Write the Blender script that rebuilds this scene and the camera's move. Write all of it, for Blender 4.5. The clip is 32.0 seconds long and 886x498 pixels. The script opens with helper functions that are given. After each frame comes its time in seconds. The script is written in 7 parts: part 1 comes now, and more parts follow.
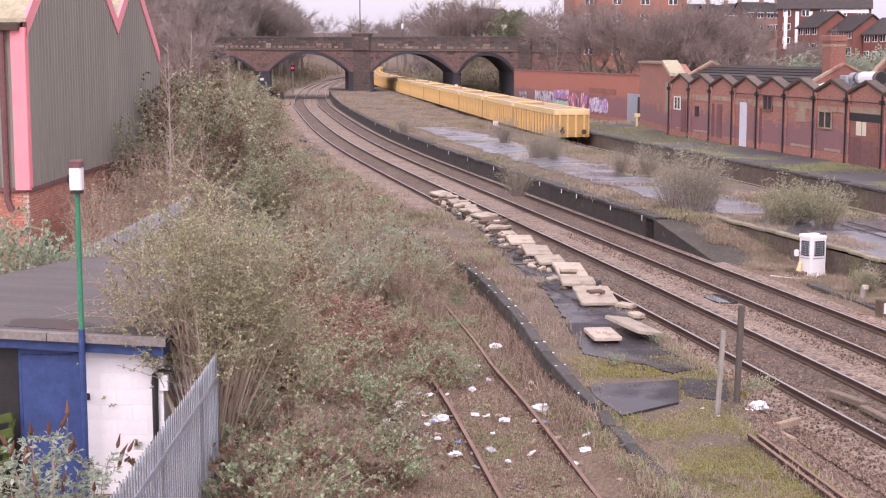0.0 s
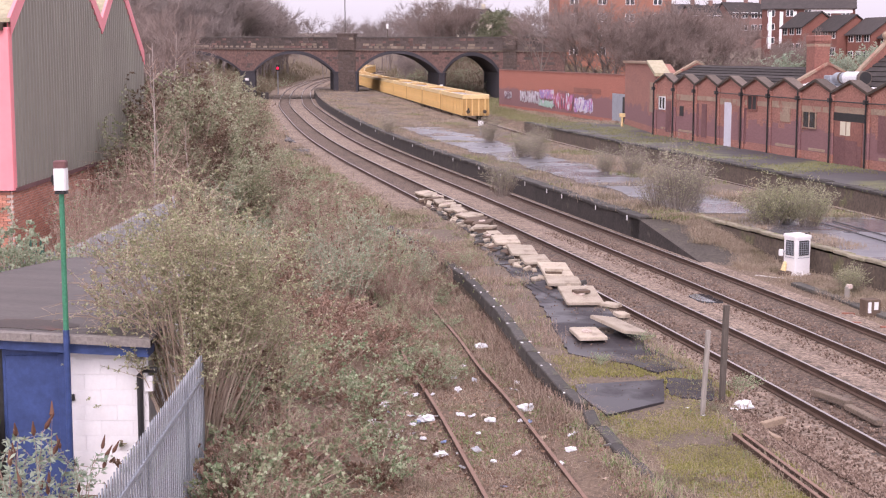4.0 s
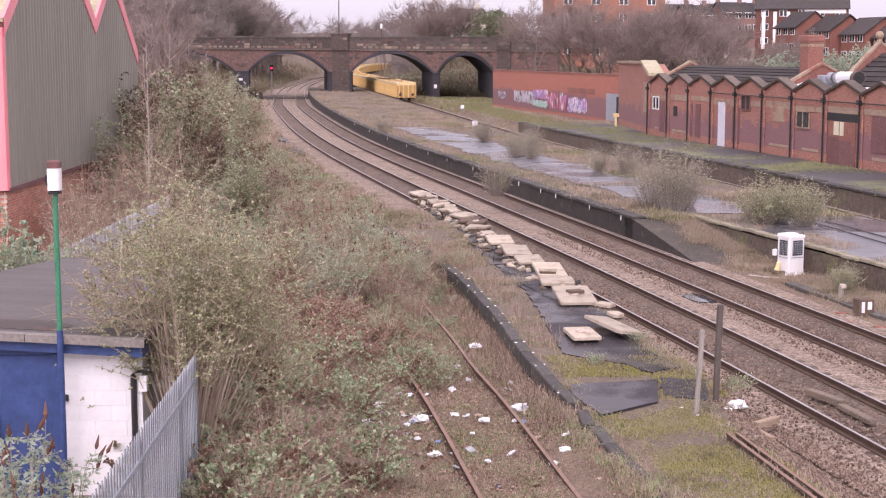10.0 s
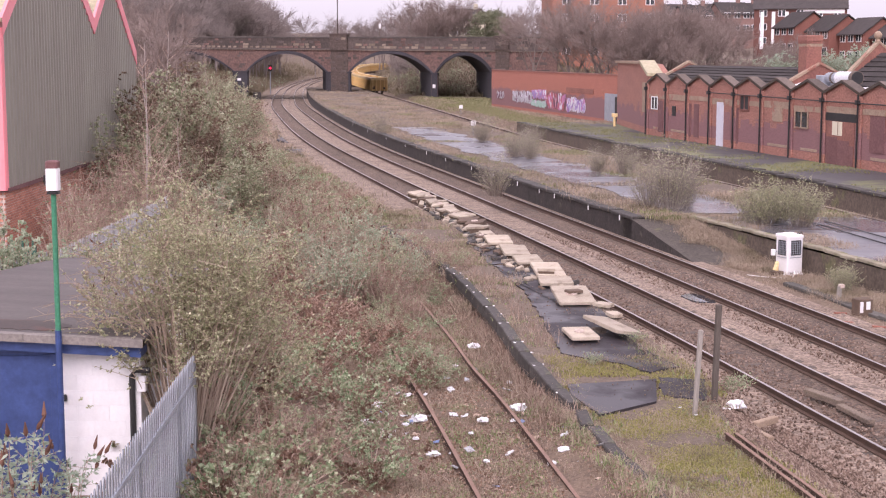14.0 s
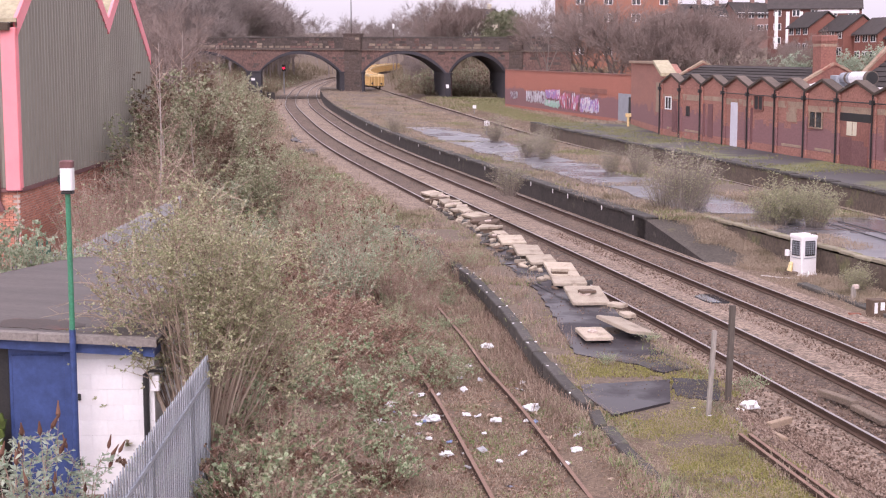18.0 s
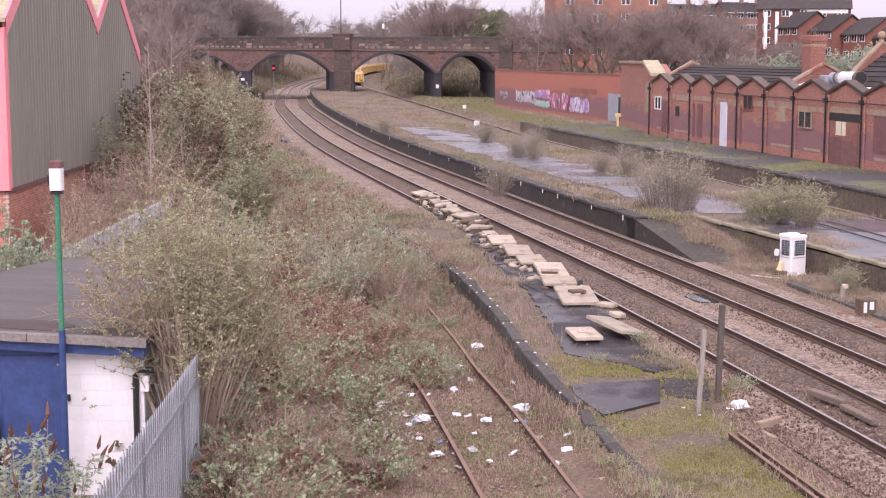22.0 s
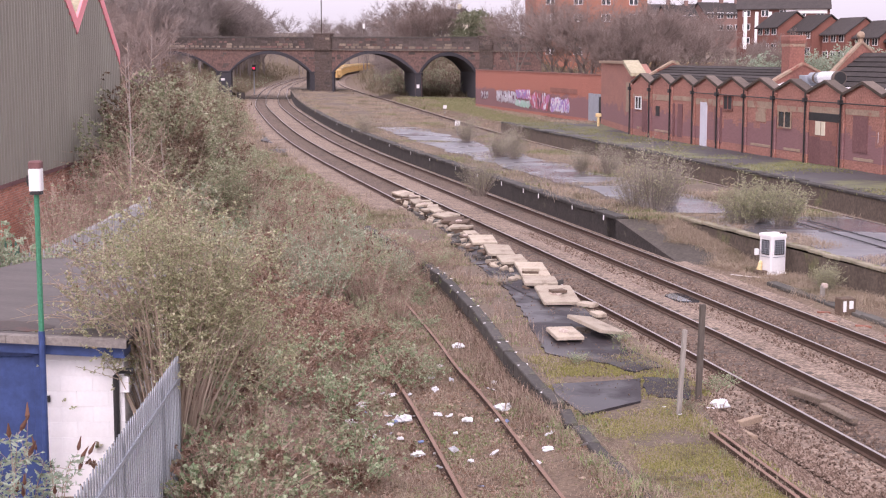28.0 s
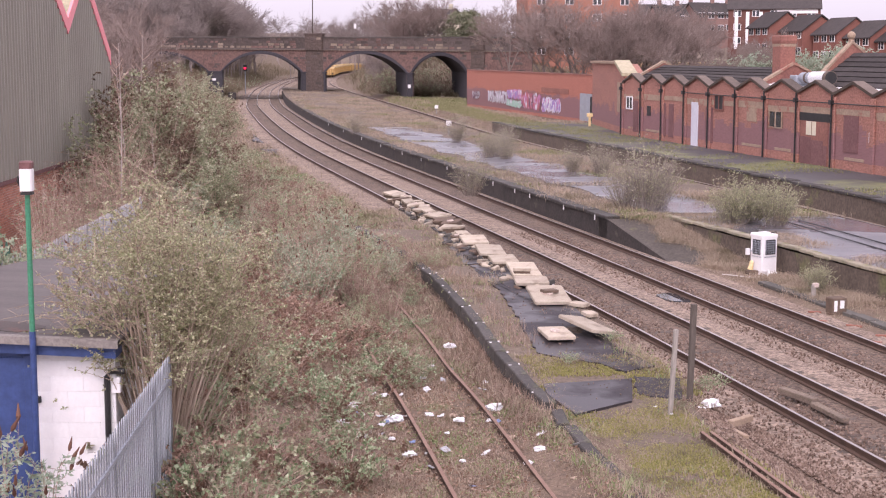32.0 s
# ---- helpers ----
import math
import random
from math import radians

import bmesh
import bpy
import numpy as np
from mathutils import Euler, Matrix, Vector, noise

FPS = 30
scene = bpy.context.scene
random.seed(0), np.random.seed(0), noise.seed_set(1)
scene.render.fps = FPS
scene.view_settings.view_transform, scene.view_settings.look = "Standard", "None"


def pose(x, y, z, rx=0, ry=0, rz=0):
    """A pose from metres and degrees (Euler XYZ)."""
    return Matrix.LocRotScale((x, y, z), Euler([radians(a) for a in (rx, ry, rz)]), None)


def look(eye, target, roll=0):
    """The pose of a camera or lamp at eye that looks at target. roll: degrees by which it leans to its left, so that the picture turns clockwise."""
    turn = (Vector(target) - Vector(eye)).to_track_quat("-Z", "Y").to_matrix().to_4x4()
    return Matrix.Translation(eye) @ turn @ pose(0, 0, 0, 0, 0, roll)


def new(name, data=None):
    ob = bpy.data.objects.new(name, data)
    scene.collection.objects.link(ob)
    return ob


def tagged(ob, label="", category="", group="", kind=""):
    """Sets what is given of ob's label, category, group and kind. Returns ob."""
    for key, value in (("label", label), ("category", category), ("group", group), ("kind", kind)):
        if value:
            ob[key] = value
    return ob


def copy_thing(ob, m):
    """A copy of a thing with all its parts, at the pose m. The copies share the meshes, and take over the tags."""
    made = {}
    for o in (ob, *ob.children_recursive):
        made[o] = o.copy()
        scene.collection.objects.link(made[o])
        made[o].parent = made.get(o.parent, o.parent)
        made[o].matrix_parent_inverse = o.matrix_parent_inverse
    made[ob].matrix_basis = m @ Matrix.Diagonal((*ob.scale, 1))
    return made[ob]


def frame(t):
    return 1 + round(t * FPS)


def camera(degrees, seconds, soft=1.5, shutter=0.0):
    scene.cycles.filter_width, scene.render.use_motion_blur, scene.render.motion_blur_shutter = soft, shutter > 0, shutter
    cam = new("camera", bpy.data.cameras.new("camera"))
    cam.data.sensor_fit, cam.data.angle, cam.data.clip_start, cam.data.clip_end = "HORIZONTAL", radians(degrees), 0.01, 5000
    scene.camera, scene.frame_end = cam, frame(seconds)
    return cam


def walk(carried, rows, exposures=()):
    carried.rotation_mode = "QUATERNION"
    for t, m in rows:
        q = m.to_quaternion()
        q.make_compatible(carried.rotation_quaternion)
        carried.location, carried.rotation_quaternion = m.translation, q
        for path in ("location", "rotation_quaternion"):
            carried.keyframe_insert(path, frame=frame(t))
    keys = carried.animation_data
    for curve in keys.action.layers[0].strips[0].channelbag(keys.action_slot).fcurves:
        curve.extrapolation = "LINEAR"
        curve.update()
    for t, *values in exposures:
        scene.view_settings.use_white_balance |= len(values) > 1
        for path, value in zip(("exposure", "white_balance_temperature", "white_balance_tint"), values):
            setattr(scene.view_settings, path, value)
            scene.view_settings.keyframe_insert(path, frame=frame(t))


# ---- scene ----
# the camera stands on a footbridge and pans slowly
cam = camera(33.56, 32.0, soft=1.15)
TILT = 90 - 7.54
PAN = ((0, 0), (0.5, .095), (1, .16), (1.5, .227), (2, .268), (2.5, .388), (3, .456), (3.5, .512), (4.5, .64), (5.2, .70), (5.5, .695),
       (6, .607), (6.5, .505), (7, .405), (7.5, .350), (8, .334), (8.5, .345), (9, .473), (9.5, .660), (10, .81), (10.5, .886), (11, .935), (11.5, .935),
       (12, .886), (12.5, .872), (13, .872), (13.5, .853), (14, .866), (14.5, .815), (15.5, .70), (16.5, .571), (17, .473), (17.5, .402),
       (18, .342), (18.5, .330), (19, .325), (19.5, .340), (20, .384), (20.5, .447), (21, .539), (21.5, .636), (22, .734), (22.5, .839),
       (23, .945), (23.5, 1.036), (24, 1.111), (24.5, 1.175), (25, 1.244), (25.5, 1.305), (26.5, 1.385), (27.5, 1.447), (28, 1.485),
       (28.5, 1.521), (29, 1.548), (29.5, 1.568), (30, 1.600), (30.5, 1.648), (31, 1.692), (31.5, 1.752), (32, 1.82))
walk(cam, [(t, pose(0, 0, 7, TILT, 0, -a)) for t, a in PAN],
     exposures=[(0, 0.05, 6250, 30), (32, 0.05, 6250, 30)])

# ---- overcast daylight ----
world = bpy.data.worlds.new("world")
scene.world = world
world.use_nodes = True
wn = world.node_tree.nodes
sky = wn.new("ShaderNodeTexSky")
sky.sky_type, sky.sun_disc, sky.sun_elevation, sky.sun_rotation = "NISHITA", False, radians(38), radians(-165)
sky.dust_density, sky.air_density = 4.0, 1.0
grey = wn.new("ShaderNodeHueSaturation")
grey.inputs["Saturation"].default_value = 0.2
cloud = wn.new("ShaderNodeMix")
cloud.data_type = "RGBA"
cloud.inputs[0].default_value = 0.9
tcs, sep, band, grad = wn.new("ShaderNodeTexCoord"), wn.new("ShaderNodeSeparateXYZ"), wn.new("ShaderNodeMapRange"), wn.new("ShaderNodeMix")
band.inputs["From Max"].default_value = 0.7
grad.data_type = "RGBA"
grad.inputs[6].default_value, grad.inputs[7].default_value = (.80, .765, .785, 1), (1.13, 1.11, 1.12, 1)
world.node_tree.links.new(tcs.outputs["Generated"], sep.inputs[0])
world.node_tree.links.new(sep.outputs["Z"], band.inputs["Value"])
world.node_tree.links.new(band.outputs[0], grad.inputs[0])
world.node_tree.links.new(grad.outputs[2], cloud.inputs[7])
world.node_tree.links.new(sky.outputs[0], grey.inputs["Color"])
world.node_tree.links.new(grey.outputs[0], cloud.inputs[6])
world.node_tree.links.new(cloud.outputs[2], wn["Background"].inputs["Color"])
wn["Background"].inputs["Strength"].default_value = 1.0
sun = new("sun", bpy.data.lights.new("sun", "SUN"))
sun.data.energy, sun.data.angle, sun.data.color = 1.1, radians(25), (1, .95, .88)
sun.matrix_world = look((0, 0, 0), (.165, .62, -.77))


# ---- materials ----
def mat(name, col, rough=.8, col2=None, scale=3.0, amount=.5, fine=40.0, bump=.0, metal=0.0, col3=None, scale3=.6, cover3=.5, island=0.0, rnd=0.0, detail=4.0, stretch=(1, 1, 1), spec=.4, grain=.28):
    """Two scales of colour variation, an optional third colour in patches, relief, and a random shade per piece."""
    m = bpy.data.materials.new(name)
    m.use_nodes = True
    n, k = m.node_tree.nodes, m.node_tree.links
    b = n["Principled BSDF"]
    b.inputs["Roughness"].default_value, b.inputs["Metallic"].default_value, b.inputs["Specular IOR Level"].default_value = rough, metal, spec
    tc = n.new("ShaderNodeTexCoord")
    mp = n.new("ShaderNodeMapping")
    mp.inputs["Scale"].default_value = stretch
    k.new(tc.outputs["Object"], mp.inputs["Vector"])

    def noise_tex(s, d=detail):
        t = n.new("ShaderNodeTexNoise")
        t.inputs["Scale"].default_value, t.inputs["Detail"].default_value, t.inputs["Roughness"].default_value = s, d, .65
        k.new(mp.outputs[0], t.inputs["Vector"])
        return t

    def mix(fac, a, c, kind="MIX"):
        x = n.new("ShaderNodeMix")
        x.data_type, x.blend_type = "RGBA", kind
        for sock, v in ((x.inputs[0], fac), (x.inputs[6], a), (x.inputs[7], c)):
            if isinstance(v, bpy.types.NodeSocket):
                k.new(v, sock)
            else:
                sock.default_value = (*v, 1) if isinstance(v, tuple) else v
        return x.outputs[2]

    def ramp(sock, lo, hi):
        r = n.new("ShaderNodeMapRange")
        r.inputs["From Min"].default_value, r.inputs["From Max"].default_value = lo, hi
        k.new(sock, r.inputs["Value"])
        return r.outputs[0]

    c2 = col2 or tuple(c * .6 for c in col)
    big = noise_tex(scale)
    c = mix(ramp(big.outputs["Fac"], .5 - amount * .4, .5 + amount * .4), col, c2)
    if col3:
        c = mix(ramp(noise_tex(scale3).outputs["Fac"], 1 - cover3 - .06, 1 - cover3 + .06), c, col3)
    small = noise_tex(fine, 3)
    g = ramp(small.outputs["Fac"], .25, .75)
    gr = n.new("ShaderNodeMapRange")
    gr.inputs["To Min"].default_value, gr.inputs["To Max"].default_value = 1 - grain, 1 + grain
    k.new(g, gr.inputs["Value"])
    c = mix(1.0, c, gr.outputs[0], "MULTIPLY")
    for src, amt in ((("ShaderNodeNewGeometry", "Random Per Island"), island), (("ShaderNodeObjectInfo", "Random"), rnd)):
        if amt:
            o = n.new(src[0])
            r = n.new("ShaderNodeMapRange")
            r.inputs["To Min"].default_value, r.inputs["To Max"].default_value = 1 - amt, 1 + amt
            k.new(o.outputs[src[1]], r.inputs["Value"])
            c = mix(1.0, c, r.outputs[0], "MULTIPLY")
    k.new(c, b.inputs["Base Color"])
    if bump:
        bp = n.new("ShaderNodeBump")
        bp.inputs["Strength"].default_value, bp.inputs["Distance"].default_value = min(1, bump * 8), bump
        k.new(small.outputs["Fac"], bp.inputs["Height"])
        k.new(bp.outputs[0], b.inputs["Normal"])
    return m


def leafmat(name, c1, c2, c3, rough=.6, thin=0.0, clump=None, cover=.4, size=.9):
    """Leaves or stems: each island takes a shade between three colours."""
    m = bpy.data.materials.new(name)
    m.use_nodes = True
    n, k = m.node_tree.nodes, m.node_tree.links
    g = n.new("ShaderNodeNewGeometry")
    r = n.new("ShaderNodeValToRGB")
    r.color_ramp.elements[0].color, r.color_ramp.elements[1].color = (*c1, 1), (*c3, 1)
    e = r.color_ramp.elements.new(.5)
    e.color = (*c2, 1)
    k.new(g.outputs["Random Per Island"], r.inputs[0])
    b = n["Principled BSDF"]
    b.inputs["Roughness"].default_value, b.inputs["Specular IOR Level"].default_value = rough, .2
    col = r.outputs[0]
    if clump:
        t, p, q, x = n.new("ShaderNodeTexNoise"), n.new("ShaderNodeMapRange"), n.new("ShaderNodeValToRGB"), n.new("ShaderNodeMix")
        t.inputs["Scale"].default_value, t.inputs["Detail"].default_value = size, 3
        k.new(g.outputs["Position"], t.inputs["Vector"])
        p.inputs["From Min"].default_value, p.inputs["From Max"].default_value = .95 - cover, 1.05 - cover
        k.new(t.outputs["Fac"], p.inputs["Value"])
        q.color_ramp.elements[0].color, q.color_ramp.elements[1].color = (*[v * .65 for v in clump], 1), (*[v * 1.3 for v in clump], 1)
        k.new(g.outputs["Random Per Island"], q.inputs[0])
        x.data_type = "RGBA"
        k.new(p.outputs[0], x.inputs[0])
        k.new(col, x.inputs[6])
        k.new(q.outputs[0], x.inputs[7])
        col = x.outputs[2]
    k.new(col, b.inputs["Base Color"])
    if thin:
        tr, mx = n.new("ShaderNodeBsdfTranslucent"), n.new("ShaderNodeMixShader")
        mx.inputs[0].default_value = thin
        k.new(col, tr.inputs["Color"])
        k.new(b.outputs[0], mx.inputs[1])
        k.new(tr.outputs[0], mx.inputs[2])
        k.new(mx.outputs[0], n["Material Output"].inputs["Surface"])
    return m


M_GROUND = mat("litter_ground", (.235, .168, .116), .95, (.115, .081, .06), 1.6, .9, 12, .06, col3=(.19, .185, .095), scale3=.55, cover3=.38, grain=.5)
M_BALLAST = mat("ballast", (.33, .25, .193), .95, (.175, .127, .098), .8, .8, 14, .06, col3=(.18, .13, .095), scale3=.25, cover3=.4)
M_SHOULDER = mat("brown_ballast", (.13, .09, .067), .95, (.07, .049, .038), .9, .8, 14, .06, col3=(.21, .15, .112), scale3=.5, cover3=.3)

M_BALLAST_DK = mat("oily_ballast", (.19, .134, .10), .95, (.085, .061, .048), 1.1, .8, 14, .06, stretch=(1, .25, 1))


def pebbles(m, scale):
    """Lays a pattern of single stones over a material: colour and relief."""
    n, k = m.node_tree.nodes, m.node_tree.links
    b = n["Principled BSDF"]
    src = b.inputs["Base Color"].links[0].from_socket
    t, v = n.new("ShaderNodeTexCoord"), n.new("ShaderNodeTexVoronoi")
    v.inputs["Scale"].default_value = scale
    k.new(t.outputs["Object"], v.inputs["Vector"])
    r = n.new("ShaderNodeSeparateColor")
    k.new(v.outputs["Color"], r.inputs[0])
    g = n.new("ShaderNodeMapRange")
    g.inputs["To Min"].default_value, g.inputs["To Max"].default_value = .55, 1.5
    k.new(r.outputs[0], g.inputs["Value"])
    x = n.new("ShaderNodeMix")
    x.data_type, x.blend_type = "RGBA", "MULTIPLY"
    x.inputs[0].default_value = 1
    k.new(src, x.inputs[6])
    k.new(g.outputs[0], x.inputs[7])
    k.new(x.outputs[2], b.inputs["Base Color"])
    bp = n.new("ShaderNodeBump")
    bp.invert = True
    bp.inputs["Strength"].default_value, bp.inputs["Distance"].default_value = .8, .03
    k.new(v.outputs["Distance"], bp.inputs["Height"])
    k.new(bp.outputs[0], b.inputs["Normal"])


pebbles(M_BALLAST, 17)
pebbles(M_SHOULDER, 19)
pebbles(M_BALLAST_DK, 17)
M_STONE = leafmat("ballast_stone", (.09, .06, .045), (.2, .138, .105), (.33, .252, .203), .9)
M_RAILTOP = mat("rail_steel", (.46, .42, .395), .36, (.32, .275, .25), 2, .7, 30, metal=.8)
M_RAIL = mat("rail_rust", (.115, .069, .048), .85, (.065, .04, .03), 3, .7, 40)
M_SLEEPER = mat("sleeper", (.15, .115, .092), .9, (.085, .066, .054), 2, .6, 30, rnd=.25)
M_ASPHALT = mat("wet_asphalt", (.065, .06, .064), .55, (.038, .036, .04), .6, .7, 30, .01, col3=(.10, .09, .088), scale3=.3, cover3=.3, spec=.2)
M_PLATTOP = mat("platform_soil", (.205, .155, .115), .95, (.115, .088, .068), .9, .8, 10, .05, col3=(.165, .16, .075), scale3=1.3, cover3=.33, grain=.4)
M_EDGE = mat("platform_wall", (.08, .066, .06), .85, (.032, .028, .027), 1.5, .9, 10, .03, col3=(.125, .11, .085), scale3=1.7, cover3=.33, grain=.45)
M_STWALL = mat("mossy_platform_wall", (.17, .13, .10), .9, (.085, .066, .053), 1.2, .9, 8, .03, col3=(.17, .165, .08), scale3=.6, cover3=.36, grain=.4)
M_COPING = mat("coping", (.10, .089, .081), .85, (.05, .045, .042), 1.6, .9, 14, .012, col3=(.13, .13, .07), scale3=.9, cover3=.32, rnd=.22, grain=.4)
M_SLAB = mat("concrete_slab", (.52, .445, .35), .9, (.32, .26, .20), 2.6, .9, 25, .004, col3=(.20, .15, .11), scale3=1.9, cover3=.36, rnd=.2, grain=.16)
M_BRICK_RED = mat("red_brick", (.57, .265, .185), .85, (.46, .195, .135), 2, .6, 25, .004, rnd=.22)
M_BRICK_STUFF = mat("red_brickwork", (.57, .265, .185), .85, (.46, .195, .135), 2, .6, 25, .004, island=.22)
M_MORTAR = mat("mortar", (.60, .50, .44), .95, (.50, .40, .35), 1, .5, 20)
M_CLAD = mat("grey_cladding", (.335, .315, .262), .5, (.285, .262, .22), .4, .6, 3, stretch=(1, 1, .15), grain=.1)
M_PINK = mat("red_trim", (.96, .34, .37), .5, (.90, .28, .31), 1, .5, 8, grain=.06)
M_CREAM = mat("cream_roof", (.48, .42, .28), .6, (.36, .31, .20), .7, .6, 5)
M_BLUE = mat("blue_paint", (.058, .095, .25), .42, (.03, .05, .14), 3.5, .9, 9, .008, grain=.2)
M_WHITE = mat("white_paint", (.84, .82, .82), .7, (.77, .74, .73), 1.2, .5, 12, rnd=.03, grain=.05)
M_FELT = mat("roof_felt", (.15, .128, .118), .6, (.068, .058, .054), .9, .8, 30, .006, stretch=(.35, 1.6, 1), col3=(.13, .075, .05), scale3=.45, cover3=.28)
M_GALV = mat("galvanised", (.385, .405, .44), .55, (.28, .30, .335), 2, .6, 30, metal=.25, rnd=.12)
M_GALVOLD = mat("dull_galvanised", (.46, .46, .475), .6, (.30, .295, .30), 2, .7, 30, metal=.1, rnd=.2)
M_DKGREEN = mat("dark_green_paint", (.04, .11, .075), .5, (.03, .08, .055), 2, .5, 30)
M_GREEN = mat("green_paint", (.06, .26, .15), .45, (.045, .19, .11), 2, .5, 30)
# lime with the doorway's deep shade darkened into the bench colour
M_LIME = mat("shaded_lime_paint", (.085, .115, .018), .6, (.05, .075, .012), 2, .5, 20)
M_BLACK = mat("black_paint_and_dark_hollows", (.02, .02, .022), .5, (.035, .032, .03), 3, .5, 30)
M_BRIDGE = mat("bridge_stone", (.20, .115, .094), .9, (.085, .058, .052), .7, .9, 3.0, .05, col3=(.14, .115, .095), scale3=.45, cover3=.3, rnd=.3, grain=.45)
M_BRIDGE_DK = mat("soot_stone", (.125, .093, .08), .9, (.06, .05, .047), .5, .8, 3, .03, col3=(.20, .16, .12), scale3=.3, cover3=.3, rnd=.3)
M_PILASTER = mat("stained_stone", (.135, .095, .078), .9, (.06, .048, .043), .8, .9, 4, .04, col3=(.12, .115, .07), scale3=.5, cover3=.3, grain=.4)
M_TANSTONE = mat("tan_stone", (.27, .21, .155), .9, (.16, .125, .10), 1.2, .9, 5, .02, rnd=.3)
# near-black brick shared by the soffits, rings and piers
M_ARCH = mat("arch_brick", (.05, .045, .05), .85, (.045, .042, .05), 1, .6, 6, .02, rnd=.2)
M_YELLOW = mat("wagon_yellow", (.50, .315, .115), .6, (.40, .235, .085), 1.2, .6, 15, col3=(.38, .20, .08), scale3=.5, cover3=.22, rnd=.1)
M_YRIM = mat("wagon_rim", (.78, .60, .32), .5, (.66, .47, .22), 1, .7, 10)
M_UNDER = mat("wagon_underframe", (.05, .042, .036), .8, (.09, .06, .04), 2, .5, 20)
M_BAULK = mat("brown_baulk", (.17, .118, .085), .9, (.10, .07, .052), 4, .6, 40, .006)
M_WOODPOST = mat("weathered_timber", (.135, .112, .095), .9, (.085, .07, .058), 5, .6, 50, .004, stretch=(1, 1, .1))
M_BAULKPALE = mat("weathered_baulk", (.25, .19, .14), .95, (.13, .10, .08), 2.5, .9, 30, .01, grain=.5)
M_PLANK = mat("tan_plank", (.40, .30, .215), .9, (.28, .20, .14), 4, .6, 40, .004)
M_SHOOT = leafmat("brown_shoot", (.22, .163, .124), (.345, .265, .203), (.50, .40, .32), .9)
M_GREYWOOD = mat("grey_timber", (.36, .325, .29), .9, (.26, .23, .20), 5, .6, 50, .004, stretch=(1, 1, .1))
M_SLATE = mat("slate_roof", (.075, .064, .060), .9, (.05, .043, .042), 1, .6, 8, rnd=.25, spec=.15)
M_STBRICK = mat("station_brick", (.36, .16, .118), .85, (.18, .078, .068), .45, .8, 9, .01, col3=(.40, .19, .12), scale3=.3, cover3=.3)
M_MAROON = mat("maroon_paint", (.215, .105, .10), .7, (.15, .068, .068), .6, .6, 10, col3=(.25, .11, .09), scale3=.5, cover3=.25)
M_STONEBAND = mat("stone_band", (.42, .31, .22), .9, (.30, .21, .15), 1, .7, 10)
M_SPLOAD = mat("pale_spoil", (.42, .37, .33), .95, (.30, .25, .21), 2, .6, 12)
M_COPEDK = mat("weathered_coping", (.19, .145, .118), .9, (.095, .074, .064), 1.2, .9, 14, rnd=.25, col3=(.32, .25, .185), scale3=.6, cover3=.25)
M_STPLAT = mat("mossy_asphalt", (.10, .092, .094), .6, (.062, .057, .06), .35, .7, 20, .01, col3=(.185, .19, .085), scale3=.16, cover3=.43, spec=.3)


